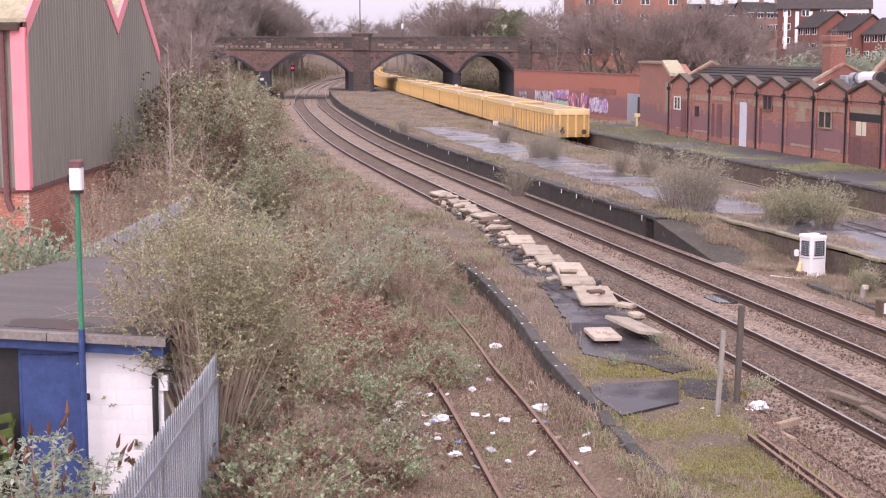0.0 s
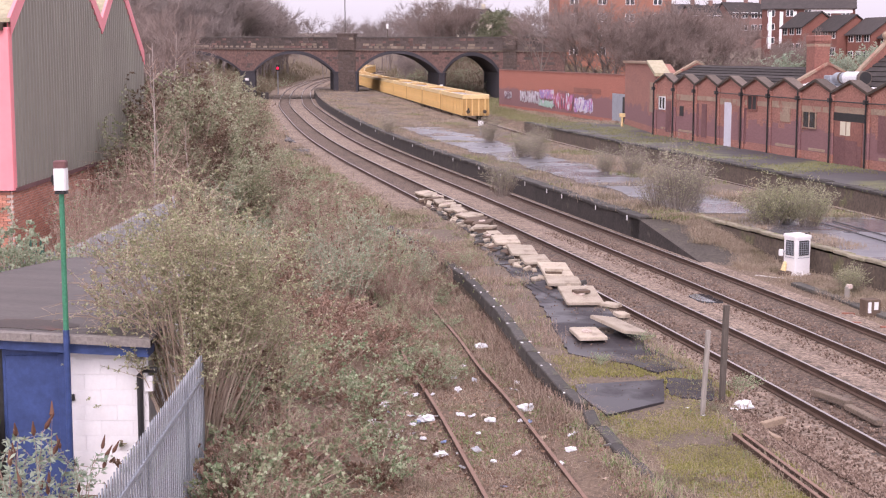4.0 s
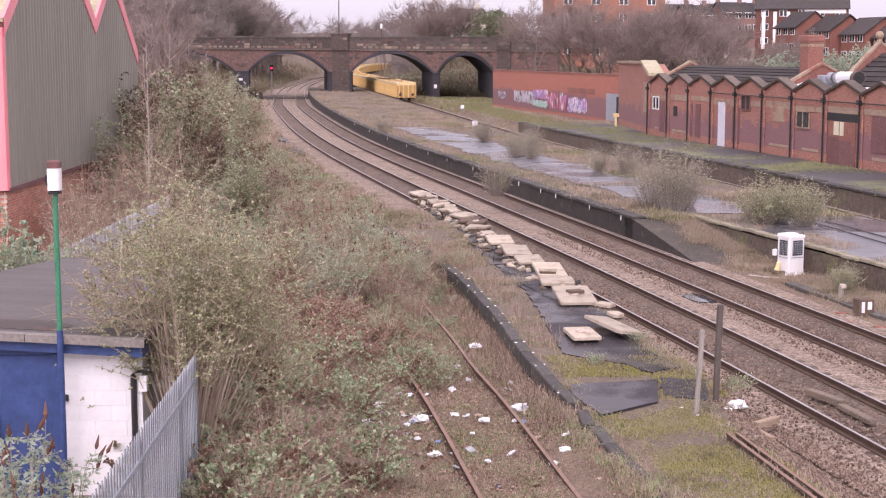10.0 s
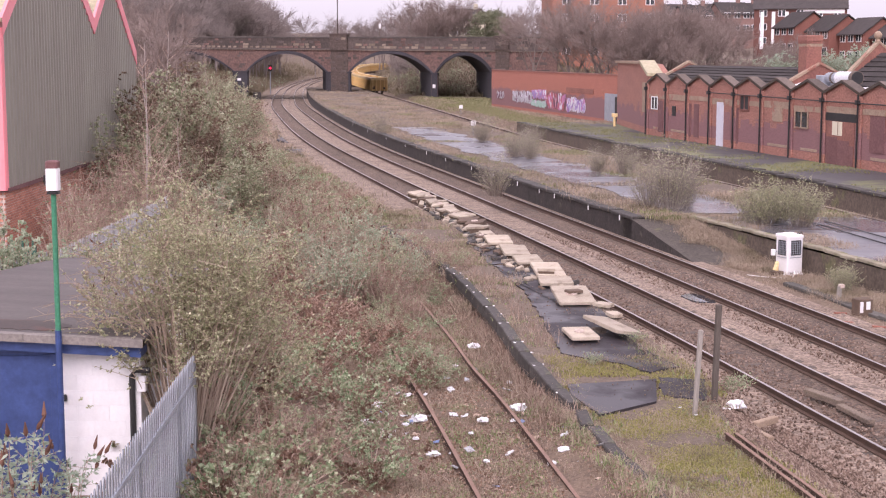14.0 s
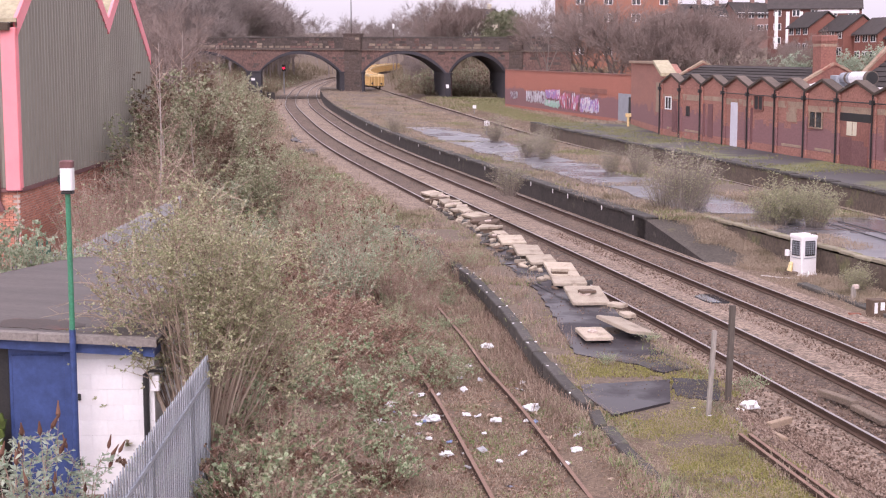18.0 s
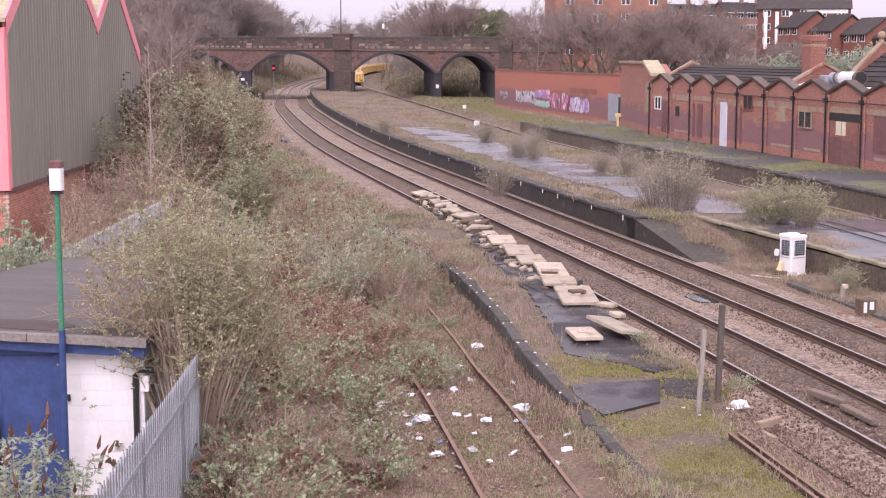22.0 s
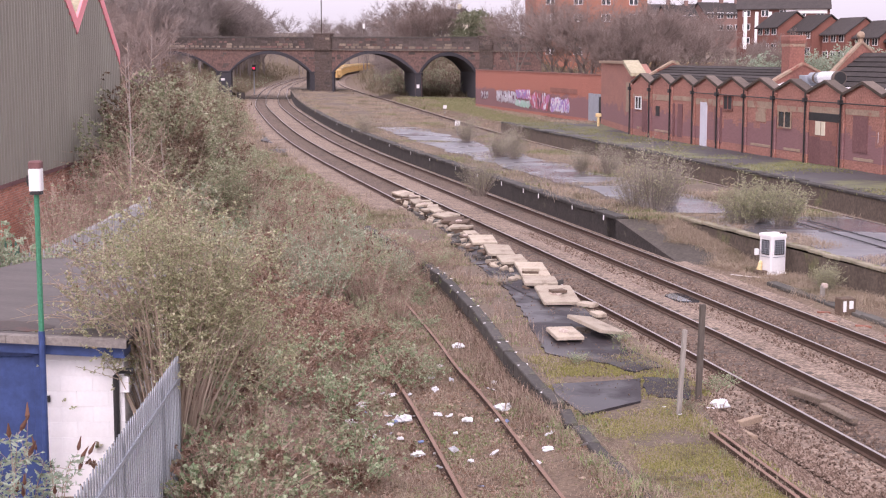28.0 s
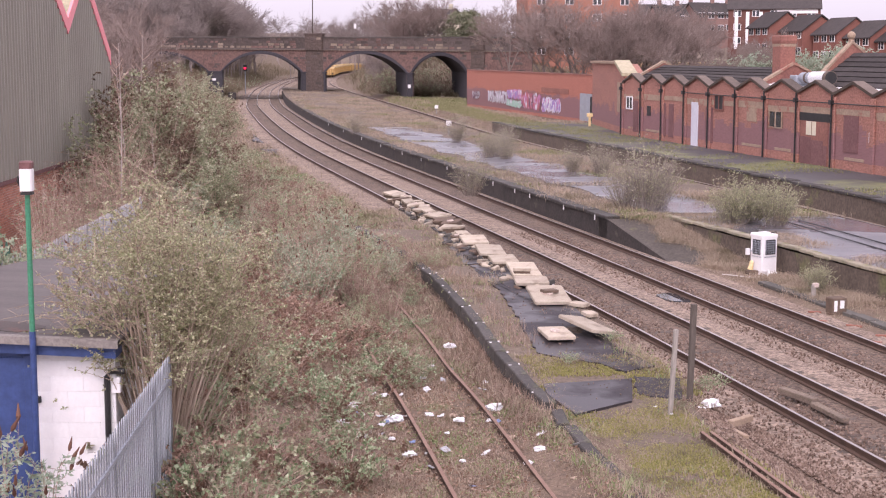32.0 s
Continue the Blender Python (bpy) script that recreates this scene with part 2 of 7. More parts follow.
def facade_material(name, c1, c2, c3, cover, rise, foot_z, courses):
    """Brickwork with courses, painted maroon up to a ragged line, with bare and sooty patches."""
    m = mat(name, c1, .85, c2, .9, .9, 9, .01, col3=c3, scale3=.8, cover3=cover, grain=.5)
    n, k = m.node_tree.nodes, m.node_tree.links
    b = n["Principled BSDF"]
    src = b.inputs["Base Color"].links[0].from_socket
    tc, sp = n.new("ShaderNodeTexCoord"), n.new("ShaderNodeSeparateXYZ")
    k.new(tc.outputs["Object"], sp.inputs[0])
    nt = n.new("ShaderNodeTexNoise")
    nt.inputs["Scale"].default_value, nt.inputs["Detail"].default_value = .55, 3
    snap, step = n.new("ShaderNodeVectorMath"), n.new("ShaderNodeCombineXYZ")
    snap.operation = "SNAP"
    step.inputs[0].default_value, step.inputs[1].default_value, step.inputs[2].default_value = .46, 50, .32
    k.new(tc.outputs["Object"], snap.inputs[0])
    k.new(step.outputs[0], snap.inputs[1])
    k.new(snap.outputs[0], nt.inputs["Vector"])
    line = n.new("ShaderNodeMath")
    line.operation = "MULTIPLY_ADD"
    line.inputs[1].default_value, line.inputs[2].default_value = rise
    k.new(nt.outputs["Fac"], line.inputs[0])
    lt = n.new("ShaderNodeMath")
    lt.operation = "LESS_THAN"
    k.new(sp.outputs["Z"], lt.inputs[0])
    k.new(line.outputs[0], lt.inputs[1])
    foot = n.new("ShaderNodeMath")
    foot.operation = "GREATER_THAN"
    k.new(sp.outputs["Z"], foot.inputs[0])
    foot.inputs[1].default_value = foot_z
    both = n.new("ShaderNodeMath")
    both.operation = "MULTIPLY"
    k.new(lt.outputs[0], both.inputs[0])
    k.new(foot.outputs[0], both.inputs[1])
    x = n.new("ShaderNodeMix")
    x.data_type = "RGBA"
    x.inputs[7].default_value = (.245, .130, .130, 1)
    k.new(both.outputs[0], x.inputs[0])
    k.new(src, x.inputs[6])
    br = n.new("ShaderNodeTexBrick")
    br.inputs["Scale"].default_value, br.inputs["Brick Width"].default_value, br.inputs["Row Height"].default_value, br.inputs["Mortar Size"].default_value = 1.0, .225, .075, .008
    br.inputs["Color1"].default_value, br.inputs["Color2"].default_value, br.inputs["Mortar"].default_value = (.85, .85, .85, 1), (1.15, 1.15, 1.15, 1), (1.35, 1.3, 1.25, 1)
    cv = n.new("ShaderNodeCombineXYZ")
    k.new(sp.outputs["X"], cv.inputs[0])
    k.new(sp.outputs["Z"], cv.inputs[1])
    k.new(cv.outputs[0], br.inputs["Vector"])
    y = n.new("ShaderNodeMix")
    y.data_type, y.blend_type = "RGBA", "MULTIPLY"
    y.inputs[0].default_value = courses
    k.new(x.outputs[2], y.inputs[6])
    k.new(br.outputs["Color"], y.inputs[7])
    k.new(y.outputs[2], b.inputs["Base Color"])
    return m


M_FACADE = facade_material("painted_brickwork", (.41, .19, .14), (.26, .13, .105), (.43, .315, .235), .24, (3.4, .15), .48, .5)
M_WALLBRICK = facade_material("boundary_brickwork", (.43, .172, .122), (.345, .138, .10), (.26, .12, .105), .2, (1.8, 1.2), .12, .35)


def wet(m, scale, lo, hi):
    """Roughness in patches, from standing water to damp."""
    n, k = m.node_tree.nodes, m.node_tree.links
    tc, t, r = n.new("ShaderNodeTexCoord"), n.new("ShaderNodeTexNoise"), n.new("ShaderNodeMapRange")
    t.inputs["Scale"].default_value, t.inputs["Detail"].default_value = scale, 4
    r.inputs["From Min"].default_value, r.inputs["From Max"].default_value = .42, .58
    r.inputs["To Min"].default_value, r.inputs["To Max"].default_value = lo, hi
    k.new(tc.outputs["Object"], t.inputs["Vector"])
    k.new(t.outputs["Fac"], r.inputs["Value"])
    k.new(r.outputs[0], n["Principled BSDF"].inputs["Roughness"])
    return m


M_PATH = wet(mat("puddled_asphalt", (.15, .14, .152), .4, (.105, .098, .106), .5, .7, 20, .004, col3=(.14, .125, .12), scale3=.25, cover3=.3, spec=.5), .22, .14, .4)
M_TARMAC = wet(mat("damp_asphalt", (.058, .049, .053), .4, (.036, .031, .034), .9, .7, 26, .006, col3=(.075, .063, .058), scale3=.9, cover3=.28, spec=.2), .8, .32, .65)
M_KERB = mat("roof_kerb", (.30, .265, .24), .85, (.19, .165, .15), 1.2, .8, 20, .005, col3=(.14, .12, .105), scale3=.9, cover3=.3)
M_MOSSCOPE = mat("mossy_coping", (.34, .30, .225), .95, (.19, .165, .115), 1.5, .9, 14, .02, col3=(.17, .165, .07), scale3=1.4, cover3=.4, rnd=.2)
M_RAMP = mat("ramp_soil", (.105, .086, .07), .9, (.06, .05, .042), 1.6, .8, 12, .03, col3=(.15, .14, .065), scale3=1.1, cover3=.34, grain=.5)
M_FELTWET = mat("damp_felt", (.075, .055, .048), .5, (.05, .038, .034), 2, .8, 20, col3=(.12, .05, .036), scale3=1.6, cover3=.4, spec=.25)
M_PUDDLE = mat("standing_water", (.05, .05, .055), .05, (.06, .06, .065), .5, .5, 3, grain=.05, spec=.5)
M_RUSTTOP = mat("rusty_rail_head", (.30, .185, .135), .7, (.21, .125, .09), 3, .6, 40)
M_TROUGH = mat("cable_trough", (.13, .12, .105), .9, (.085, .078, .07), 1.5, .6, 20, rnd=.25)
M_TERRACOTTA = mat("terracotta", (.33, .135, .095), .8, (.25, .10, .07), 3, .5, 20)
M_HAZEBRICK = mat("blue_grey_cladding", (.23, .29, .38), .6, (.19, .24, .32), 1, .5, 5)
M_WINDOW = mat("window_glass", (.03, .035, .04), .08, (.05, .055, .06), 1, .5, 5, spec=.6)
M_BAG = mat("white_plastic", (.80, .79, .80), .5, (.66, .66, .68), 6, .5, 20)
M_BARK = leafmat("bark", (.135, .108, .094), (.185, .15, .132), (.24, .198, .175), .9)
M_TWIG = leafmat("twigs", (.175, .13, .113), (.245, .188, .165), (.33, .26, .23), .9)
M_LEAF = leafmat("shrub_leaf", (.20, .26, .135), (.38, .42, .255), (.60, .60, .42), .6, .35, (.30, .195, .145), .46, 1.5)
M_BUDDLEIA = leafmat("buddleia_leaf", (.245, .27, .135), (.43, .43, .26), (.63, .59, .41), .6, .35, (.37, .28, .19), .36, .9)
M_LEAF_GREY = leafmat("grey_leaf", (.24, .31, .195), (.38, .43, .30), (.54, .57, .43), .6, .35, (.36, .275, .21), .38, 1.2)
M_STEM = leafmat("dry_stem", (.28, .185, .145), (.42, .30, .24), (.58, .45, .375), .85)
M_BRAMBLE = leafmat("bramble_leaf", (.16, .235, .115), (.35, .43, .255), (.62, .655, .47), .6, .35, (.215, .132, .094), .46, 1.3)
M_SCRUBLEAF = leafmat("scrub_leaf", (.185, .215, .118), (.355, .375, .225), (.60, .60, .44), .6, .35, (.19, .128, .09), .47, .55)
M_DEAD = leafmat("dead_bracken", (.185, .11, .08), (.32, .2, .145), (.47, .335, .25), .8, .2, (.27, .28, .165), .34, .8)
M_SCRUB = leafmat("bank_scrub", (.13, .115, .07), (.20, .165, .11), (.29, .225, .165), .9, .2, (.16, .18, .09), .3, .12)
M_GREYSTEM = leafmat("grey_stem", (.195, .16, .137), (.285, .24, .208), (.39, .337, .297), .9)
M_LITTER = leafmat("fallen_leaf", (.20, .115, .08), (.32, .21, .15), (.47, .35, .27), .9)
M_GRASS = leafmat("dry_grass", (.29, .215, .16), (.48, .385, .30), (.37, .295, .205), .8, .2, (.24, .20, .13), .42, .5)
M_STALK = leafmat("dead_stalk", (.21, .14, .105), (.33, .235, .18), (.46, .355, .28), .9, .1, (.26, .25, .15), .36, .9)
M_GREENGRASS = leafmat("green_grass", (.17, .19, .085), (.26, .26, .13), (.36, .31, .18), .8, .2)
M_MOSSGRASS = leafmat("moss_tuft", (.215, .21, .07), (.335, .315, .105), (.42, .36, .18), .9, .2)
M_SPIKE = leafmat("dead_flower", (.10, .05, .037), (.145, .072, .05), (.19, .10, .07), .9)


# ---- mesh helpers ----
class Geo:
    """Collects vertices and faces of one mesh."""

    def __init__(self):
        self.v, self.f = [], []

    def add(self, vs, fs):
        n = len(self.v)
        self.v += [tuple(p) for p in vs]
        self.f += [tuple(i + n for i in q) for q in fs]
        return self

    def box(self, c, s, rz=0.0, rx=0.0, ry=0.0, top=1.0, bev=0.0):
        """A box of size s round c; bev takes off its upright and upper edges."""
        m = pose(c[0], c[1], c[2], rx, ry, rz)
        hx, hy, hz = s[0] / 2, s[1] / 2, s[2] / 2
        if bev:
            b = bev
            ring = lambda x, y, z, q: [(-x + q, -y, z), (x - q, -y, z), (x, -y + q, z), (x, y - q, z), (x - q, y, z), (-x + q, y, z), (-x, y - q, z), (-x, -y + q, z)]
            vs = ring(hx, hy, -hz, b) + ring(hx * top, hy * top, hz - b, b) + ring(hx * top - b, hy * top - b, hz, b)
            fs = [tuple(range(7, -1, -1)), tuple(range(16, 24))]
            for a in (0, 8):
                fs += [(a + i, a + (i + 1) % 8, a + 8 + (i + 1) % 8, a + 8 + i) for i in range(8)]
        else:
            vs = [(x * k, y * k, z) for z, k in ((-hz, 1), (hz, top)) for x, y in ((-hx, -hy), (hx, -hy), (hx, hy), (-hx, hy))]
            fs = [(3, 2, 1, 0), (4, 5, 6, 7), (0, 1, 5, 4), (1, 2, 6, 5), (2, 3, 7, 6), (3, 0, 4, 7)]
        return self.add([m @ Vector(p) for p in vs], fs)

    def tube(self, pts, r0, r1=None, n=6, cap=True):
        r1 = r0 if r1 is None else r1
        pts = [Vector(p) for p in pts]
        base = len(self.v)
        for i, p in enumerate(pts):
            d = (pts[min(i + 1, len(pts) - 1)] - pts[max(i - 1, 0)]).normalized()
            a = d.cross(Vector((.31, .17, .93)) if abs(d.z) < .8 else Vector((1, .13, .07))).normalized()
            b = d.cross(a)
            r = r0 + (r1 - r0) * i / max(1, len(pts) - 1)
            self.v += [tuple(p + (a * math.cos(6.2832 * j / n) + b * math.sin(6.2832 * j / n)) * r) for j in range(n)]
        for i in range(len(pts) - 1):
            o = base + i * n
            self.f += [(o + j, o + (j + 1) % n, o + n + (j + 1) % n, o + n + j) for j in range(n)]
        if cap:
            self.f += [tuple(base + j for j in range(n - 1, -1, -1)), tuple(base + (len(pts) - 1) * n + j for j in range(n))]
        return self

    def strip(self, *lines):
        """Quads between neighbouring lines of equally many points."""
        n, base = len(lines[0]), len(self.v)
        for l in lines:
            self.v += [tuple(p) for p in l]
        for j in range(len(lines) - 1):
            for i in range(n - 1):
                a = base + j * n + i
                self.f.append((a, a + n, a + n + 1, a + 1))
        return self

    def prism(self, poly, y0, y1):
        """A polygon in x and z drawn out along y."""
        n = len(poly)
        vs = [(x, y0, z) for x, z in poly] + [(x, y1, z) for x, z in poly]
        return self.add(vs, [tuple(range(n)), tuple(range(2 * n - 1, n - 1, -1))] + [(i, i + n, (i + 1) % n + n, (i + 1) % n) for i in range(n)])

    def mesh(self, name, material):
        me = bpy.data.meshes.new(name)
        me.from_pydata(self.v, [], self.f)
        me.materials.append(material)
        me.update()
        return me


def part(name, g, material, parent=None, label="", at=None):
    """Links the geometry g as one mesh object, under its thing if one is given."""
    ob = new(name, g if isinstance(g, bpy.types.Mesh) else g.mesh(name, material))
    if at is not None:
        ob.matrix_basis = at
    ob.parent = parent
    return tagged(ob, label)


def thing(name, label, category, m=None, group="", kind=""):
    ob = new(name)
    ob.empty_display_size = .2
    if m is not None:
        ob.matrix_basis = m
    return tagged(ob, label, category, group, kind)


def spline(pts, step=1.0):
    """A smooth line through pts (x, y), in even steps."""
    p = [Vector((*q, 0)) for q in pts]
    p = [p[0] * 2 - p[1]] + p + [p[-1] * 2 - p[-2]]
    fine = []
    for i in range(1, len(p) - 2):
        a, b, c, d = p[i - 1:i + 3]
        for j in range(40):
            t = j / 40
            fine.append(.5 * (2 * b + (c - a) * t + (2 * a - 5 * b + 4 * c - d) * t * t + (3 * b - a - 3 * c + d) * t ** 3))
    fine.append(p[-2])
    s = [0.0]
    for a, b in zip(fine, fine[1:]):
        s.append(s[-1] + (b - a).length)
    grid = np.arange(0, s[-1], step)
    return np.c_[np.interp(grid, s, [q.x for q in fine]), np.interp(grid, s, [q.y for q in fine])]


def shifted(line, d):
    """The line moved d metres to its right."""
    t = np.gradient(line, axis=0)
    t /= np.linalg.norm(t, axis=1)[:, None]
    return line + d * np.c_[t[:, 1], -t[:, 0]]


def cut(line, y0, y1):
    return line[(line[:, 1] >= y0) & (line[:, 1] <= y1)]


# ---- the plan: centre lines of the main line, the yard line and the siding ----
MAIN = spline(((20, -30), (15.6, 0), (13.6, 10), (11.75, 20), (9.35, 33.5), (7.5, 43.3), (5.65, 52.9), (2.2, 70.6), (-4.42, 105.4), (-9.3, 136),
               (-14.4, 174), (-18.2, 205), (-21.0, 234.6), (-22.6, 252.8), (-26.6, 310), (-29.2, 380), (-29.6, 430), (-28, 500)))
YARD = spline(((31, -20), (25.5, 20), (19.3, 55), (17, 70), (13.6, 90), (10.0, 111), (7.2, 130), (4.6, 150), (.8, 180), (-3.7, 215), (-6.8, 240), (-9.3, 263),
               (-12.8, 297), (-15.3, 330), (-17.4, 373), (-18.2, 411), (-17.5, 450), (-14.5, 480), (-10, 505), (-3, 525), (6, 540), (20, 550), (60, 560), (150, 570), (230, 575)))
SIDING = spline(((4.4, -8), (2.85, 12), (1.63, 22), (.87, 28), (.37, 31.3), (-.08, 35), (-.95, 41), (-2.1, 48), (-4, 58), (-7, 72)))
main_x = lambda y: float(np.interp(y, MAIN[:, 1], MAIN[:, 0]))
yard_x = lambda y: float(np.interp(y, YARD[:, 1], YARD[:, 0]))
yard_z = lambda y: float(np.interp(y, (0, 120, 220, 330, 400, 480), (.1, .2, .6, .6, .85, 1.4)))
old_z = lambda y: float(np.interp(y, (18, 25, 28, 30, 34), (.26, .30, .42, .55, .66)))
cope_z = lambda y: float(np.interp(y, (18, 21.4, 24.3, 26, 28.9, 31.4, 35.3, 40), (.27, .34, .42, .48, .56, .62, .67, .69)))
OLD_EDGE = spline(((7.2, -5), (5.2, 10), (3.56, 21.4), (3.11, 24.3), (2.85, 26.1), (2.64, 27.4), (2.46, 28.9), (2.14, 31.4), (1.77, 35.3), (1.28, 39.6), (.71, 43.5), (.05, 47), (-1.6, 54)), .8)
old_x = lambda y: float(np.interp(y, OLD_EDGE[:, 1], OLD_EDGE[:, 0]))
wall_x = lambda y: 24.3 - .183 * (y - 73)


# ---- ground ----
def smooth(a, b, x):
    t = min(1, max(0, (x - a) / (b - a)))
    return t * t * (3 - 2 * t)


siding_x = lambda y: float(np.interp(y, SIDING[:, 1], SIDING[:, 0]))


def ground_z(x, y):
    d = x - main_x(min(max(y, -30), 495))
    z = -.35
    z += .22 * smooth(2.2, 3.2, d) if y < 62 else 0
    z += .45 * smooth(-4.5, -7.0, d) if y < 80 else 0
    if y > 80:
        z += .6 * smooth(-4.5, -9, d)
    z += (.15 + .13 * smooth(old_x(y) + .15, old_x(y) - .1, x)) * smooth(.9, 1.7, x - siding_x(y)) * smooth(31, 26, y) * smooth(-4.4, -5.2, d) if -10 < y < 31 else 0
    z += .8 * smooth(1.4, 5.0, siding_x(y) - x) * smooth(120, 60, y) if y < 120 else 0
    if 112 < y < 245:
        z += 1.0 * smooth(2.2, 5, x - yard_x(y)) * smooth(118, 130, y)
    if d < -15:
        z += min(5, max(0, (-x - 24 - .02 * y) * .12)) * smooth(60, 110, y) * smooth(300, 230, y)
    b = x - wall_x(y)
    z += min(5.2, max(0, (b - 14) * .10)) * smooth(330, 250, y)
    if y > 205:
        r = x - max(-18.2, yard_x(min(y, 411))) - 6.5
        z += min(6, max(0, (r + 1.2) * .6)) * smooth(34, 14, x) * smooth(240, 276, y + .85 * (x + 10))
        l = -d - 9
        z += min(5, max(0, l * .3)) * smooth(232, 275, y + .85 * (x + 25))
        m = yard_x(min(y, 411)) - x
        z += .35 + yard_z(y) - .35 - .25 if 4 > m > -4 else 0
    if y > 430:
        k = np.hypot(YARD[:, 0] - x, YARD[:, 1] - y).min()
        z = yard_z(y) - .4 + (z - yard_z(y) + .4) * smooth(4, 16, k)
    far = math.hypot(x, y)
    z += 22 * smooth(420, 1500, far)
    return z + .10 * noise.noise((x * .35, y * .35, 0)) + .25 * noise.noise((x * .07, y * .07, 3)) * smooth(3, 12, abs(d))


def build_ground():
    xs = np.unique(np.concatenate((np.linspace(-2500, -160, 14), np.arange(-160, -40, 5), np.arange(-40, 30, 1.0), np.arange(30, 160, 4), np.linspace(160, 2500, 14))))
    ys = np.unique(np.concatenate((np.linspace(-600, -25, 6), np.arange(-20, 80, 1.0), np.arange(80, 330, 2.5), np.arange(330, 600, 9), np.linspace(600, 3000, 14))))
    g = Geo()
    g.strip(*[[(x, y, ground_z(x, y)) for x in xs] for y in ys[::-1]])
    ob = part("ground", g, M_GROUND)
    for p in ob.data.polygons:
        p.use_smooth = True
    tagged(ob, "brown leaf litter and rough grass covering the railway land", "ground", kind="structure")


build_ground()


# ---- tracks ----
RAIL_SECTION = ((-.07, -.15), (-.07, -.135), (-.012, -.11), (-.012, -.045), (-.035, -.03), (-.035, 0))


def rail(name, line, zf, parent, top=None):
    g, t = Geo(), Geo()
    sec = list(RAIL_SECTION) + [(-a, b) for a, b in RAIL_SECTION[::-1]]
    g.strip(*[[(x, y, zf(y) + dz) for x, y in shifted(line, dx)] for dx, dz in sec])
    ob = part(name, g, M_RAIL, parent)
    if top:
        t.strip(*[[(x, y, zf(y) + .004) for x, y in shifted(line, dx)] for dx in (-.033, .033)])
        part("running_surface", t, top, ob)
    return ob


def track(line, zf, label, cant=0.0, sleepers=(20, 75), top=None, bed=True, group="railway tracks", ymax=600):
    o = thing("railway_track", label, "railway track", group=group, kind="structure")
    line = cut(line, -10, ymax)
    if bed:
        g = Geo()
        prof = ((-2.6, -.42), (-1.9, -.19), (-.75, -.165), (0, -.175), (.75, -.165), (1.75, -.19), (2.3, -.42))
        g.strip(*[[(x, y, zf(y) + dz + (cant * (dx + .75) / 1.5 if abs(dx) < 1.8 else 0)) for x, y in shifted(line, dx)] for dx, dz in prof])
        part("ballast_bed", g, M_BALLAST, o)
        oil = Geo()
        oil.strip(*[[(x + .08 * noise.noise((x, y * .8, dx)), y, zf(y) + dz + .006 + cant * (dx + .75) / 1.5) for x, y in shifted(cut(line, 10, 240), dx)] for dx, dz in ((-.7, -.165), (0, -.172), (.7, -.165))])
        part("oily_ballast", oil, M_BALLAST_DK, o, "darker oil-stained ballast between the rails")
    rail("rail", shifted(line, -.752), zf, o, top)
    rail("rail", shifted(line, .752), lambda y: zf(y) + cant, o, top)
    me = Geo().box((0, 0, 0), (2.55, .25, .13), bev=.015).mesh("sleeper", M_SLEEPER)
    tan = np.gradient(line, axis=0)
    s = 0
    for i in range(len(line) - 1):
        while s < i + 1:
            x, y = line[i] + (line[i + 1] - line[i]) * (s - i)
            if sleepers[0] < y < sleepers[1]:
                part("sleeper", me, M_SLEEPER, o, at=pose(x, y, zf(y) - .234 + cant / 2 + random.uniform(-.012, .01), 0, -math.degrees(cant / 1.5), math.degrees(math.atan2(tan[i][1], tan[i][0])) - 90 + random.uniform(-1, 1)))
            s += .68
    return o


flat0 = lambda y: 0.0
track(shifted(MAIN, -1.70), flat0, "running line with worn steel rails on brown ballast", .06, top=M_RAILTOP)
track(shifted(MAIN, 1.70), flat0, "running line with worn steel rails on brown ballast", .06, top=M_RAILTOP)
track(YARD, yard_z, "rusty freight line curving away under the bridge", 0, (50, 130), top=M_RAILTOP)
track(SIDING, lambda y: .25, "rusty overgrown siding rails half buried in weeds", 0, (-50, -49), bed=False, ymax=60, top=M_RUSTTOP)


# ---- platforms ----
def platform(name, edge, back, z, top_material, label, wallz=-.35, lip=.08, wall=None):
    o = thing(name, label, "platform", kind="structure")
    g = Geo()
    n = len(edge)
    back = np.array([np.interp(np.linspace(0, 1, n), np.linspace(0, 1, len(back)), back[:, i]) for i in (0, 1)]).T
    zz = z if callable(z) else (lambda y: z)
    lines = []
    for k in np.linspace(0, 1, 9):
        l = edge * (1 - k) + back * k
        lines.append([(x, y, zz(y) + (.03 * noise.noise((x * .5, y * .5, 7)) if k else 0)) for x, y in l])
    g.strip(*lines)
    part("surface", g, top_material, o)
    w = Geo()
    w.strip([(x, y, wallz) for x, y in edge], [(x, y, zz(y) - lip) for x, y in edge])
    w.strip([(x, y, zz(y) - .10) for x, y in back], [(x, y, wallz) for x, y in back])
    part("platform_wall", w, wall or M_EDGE, o)
    return o


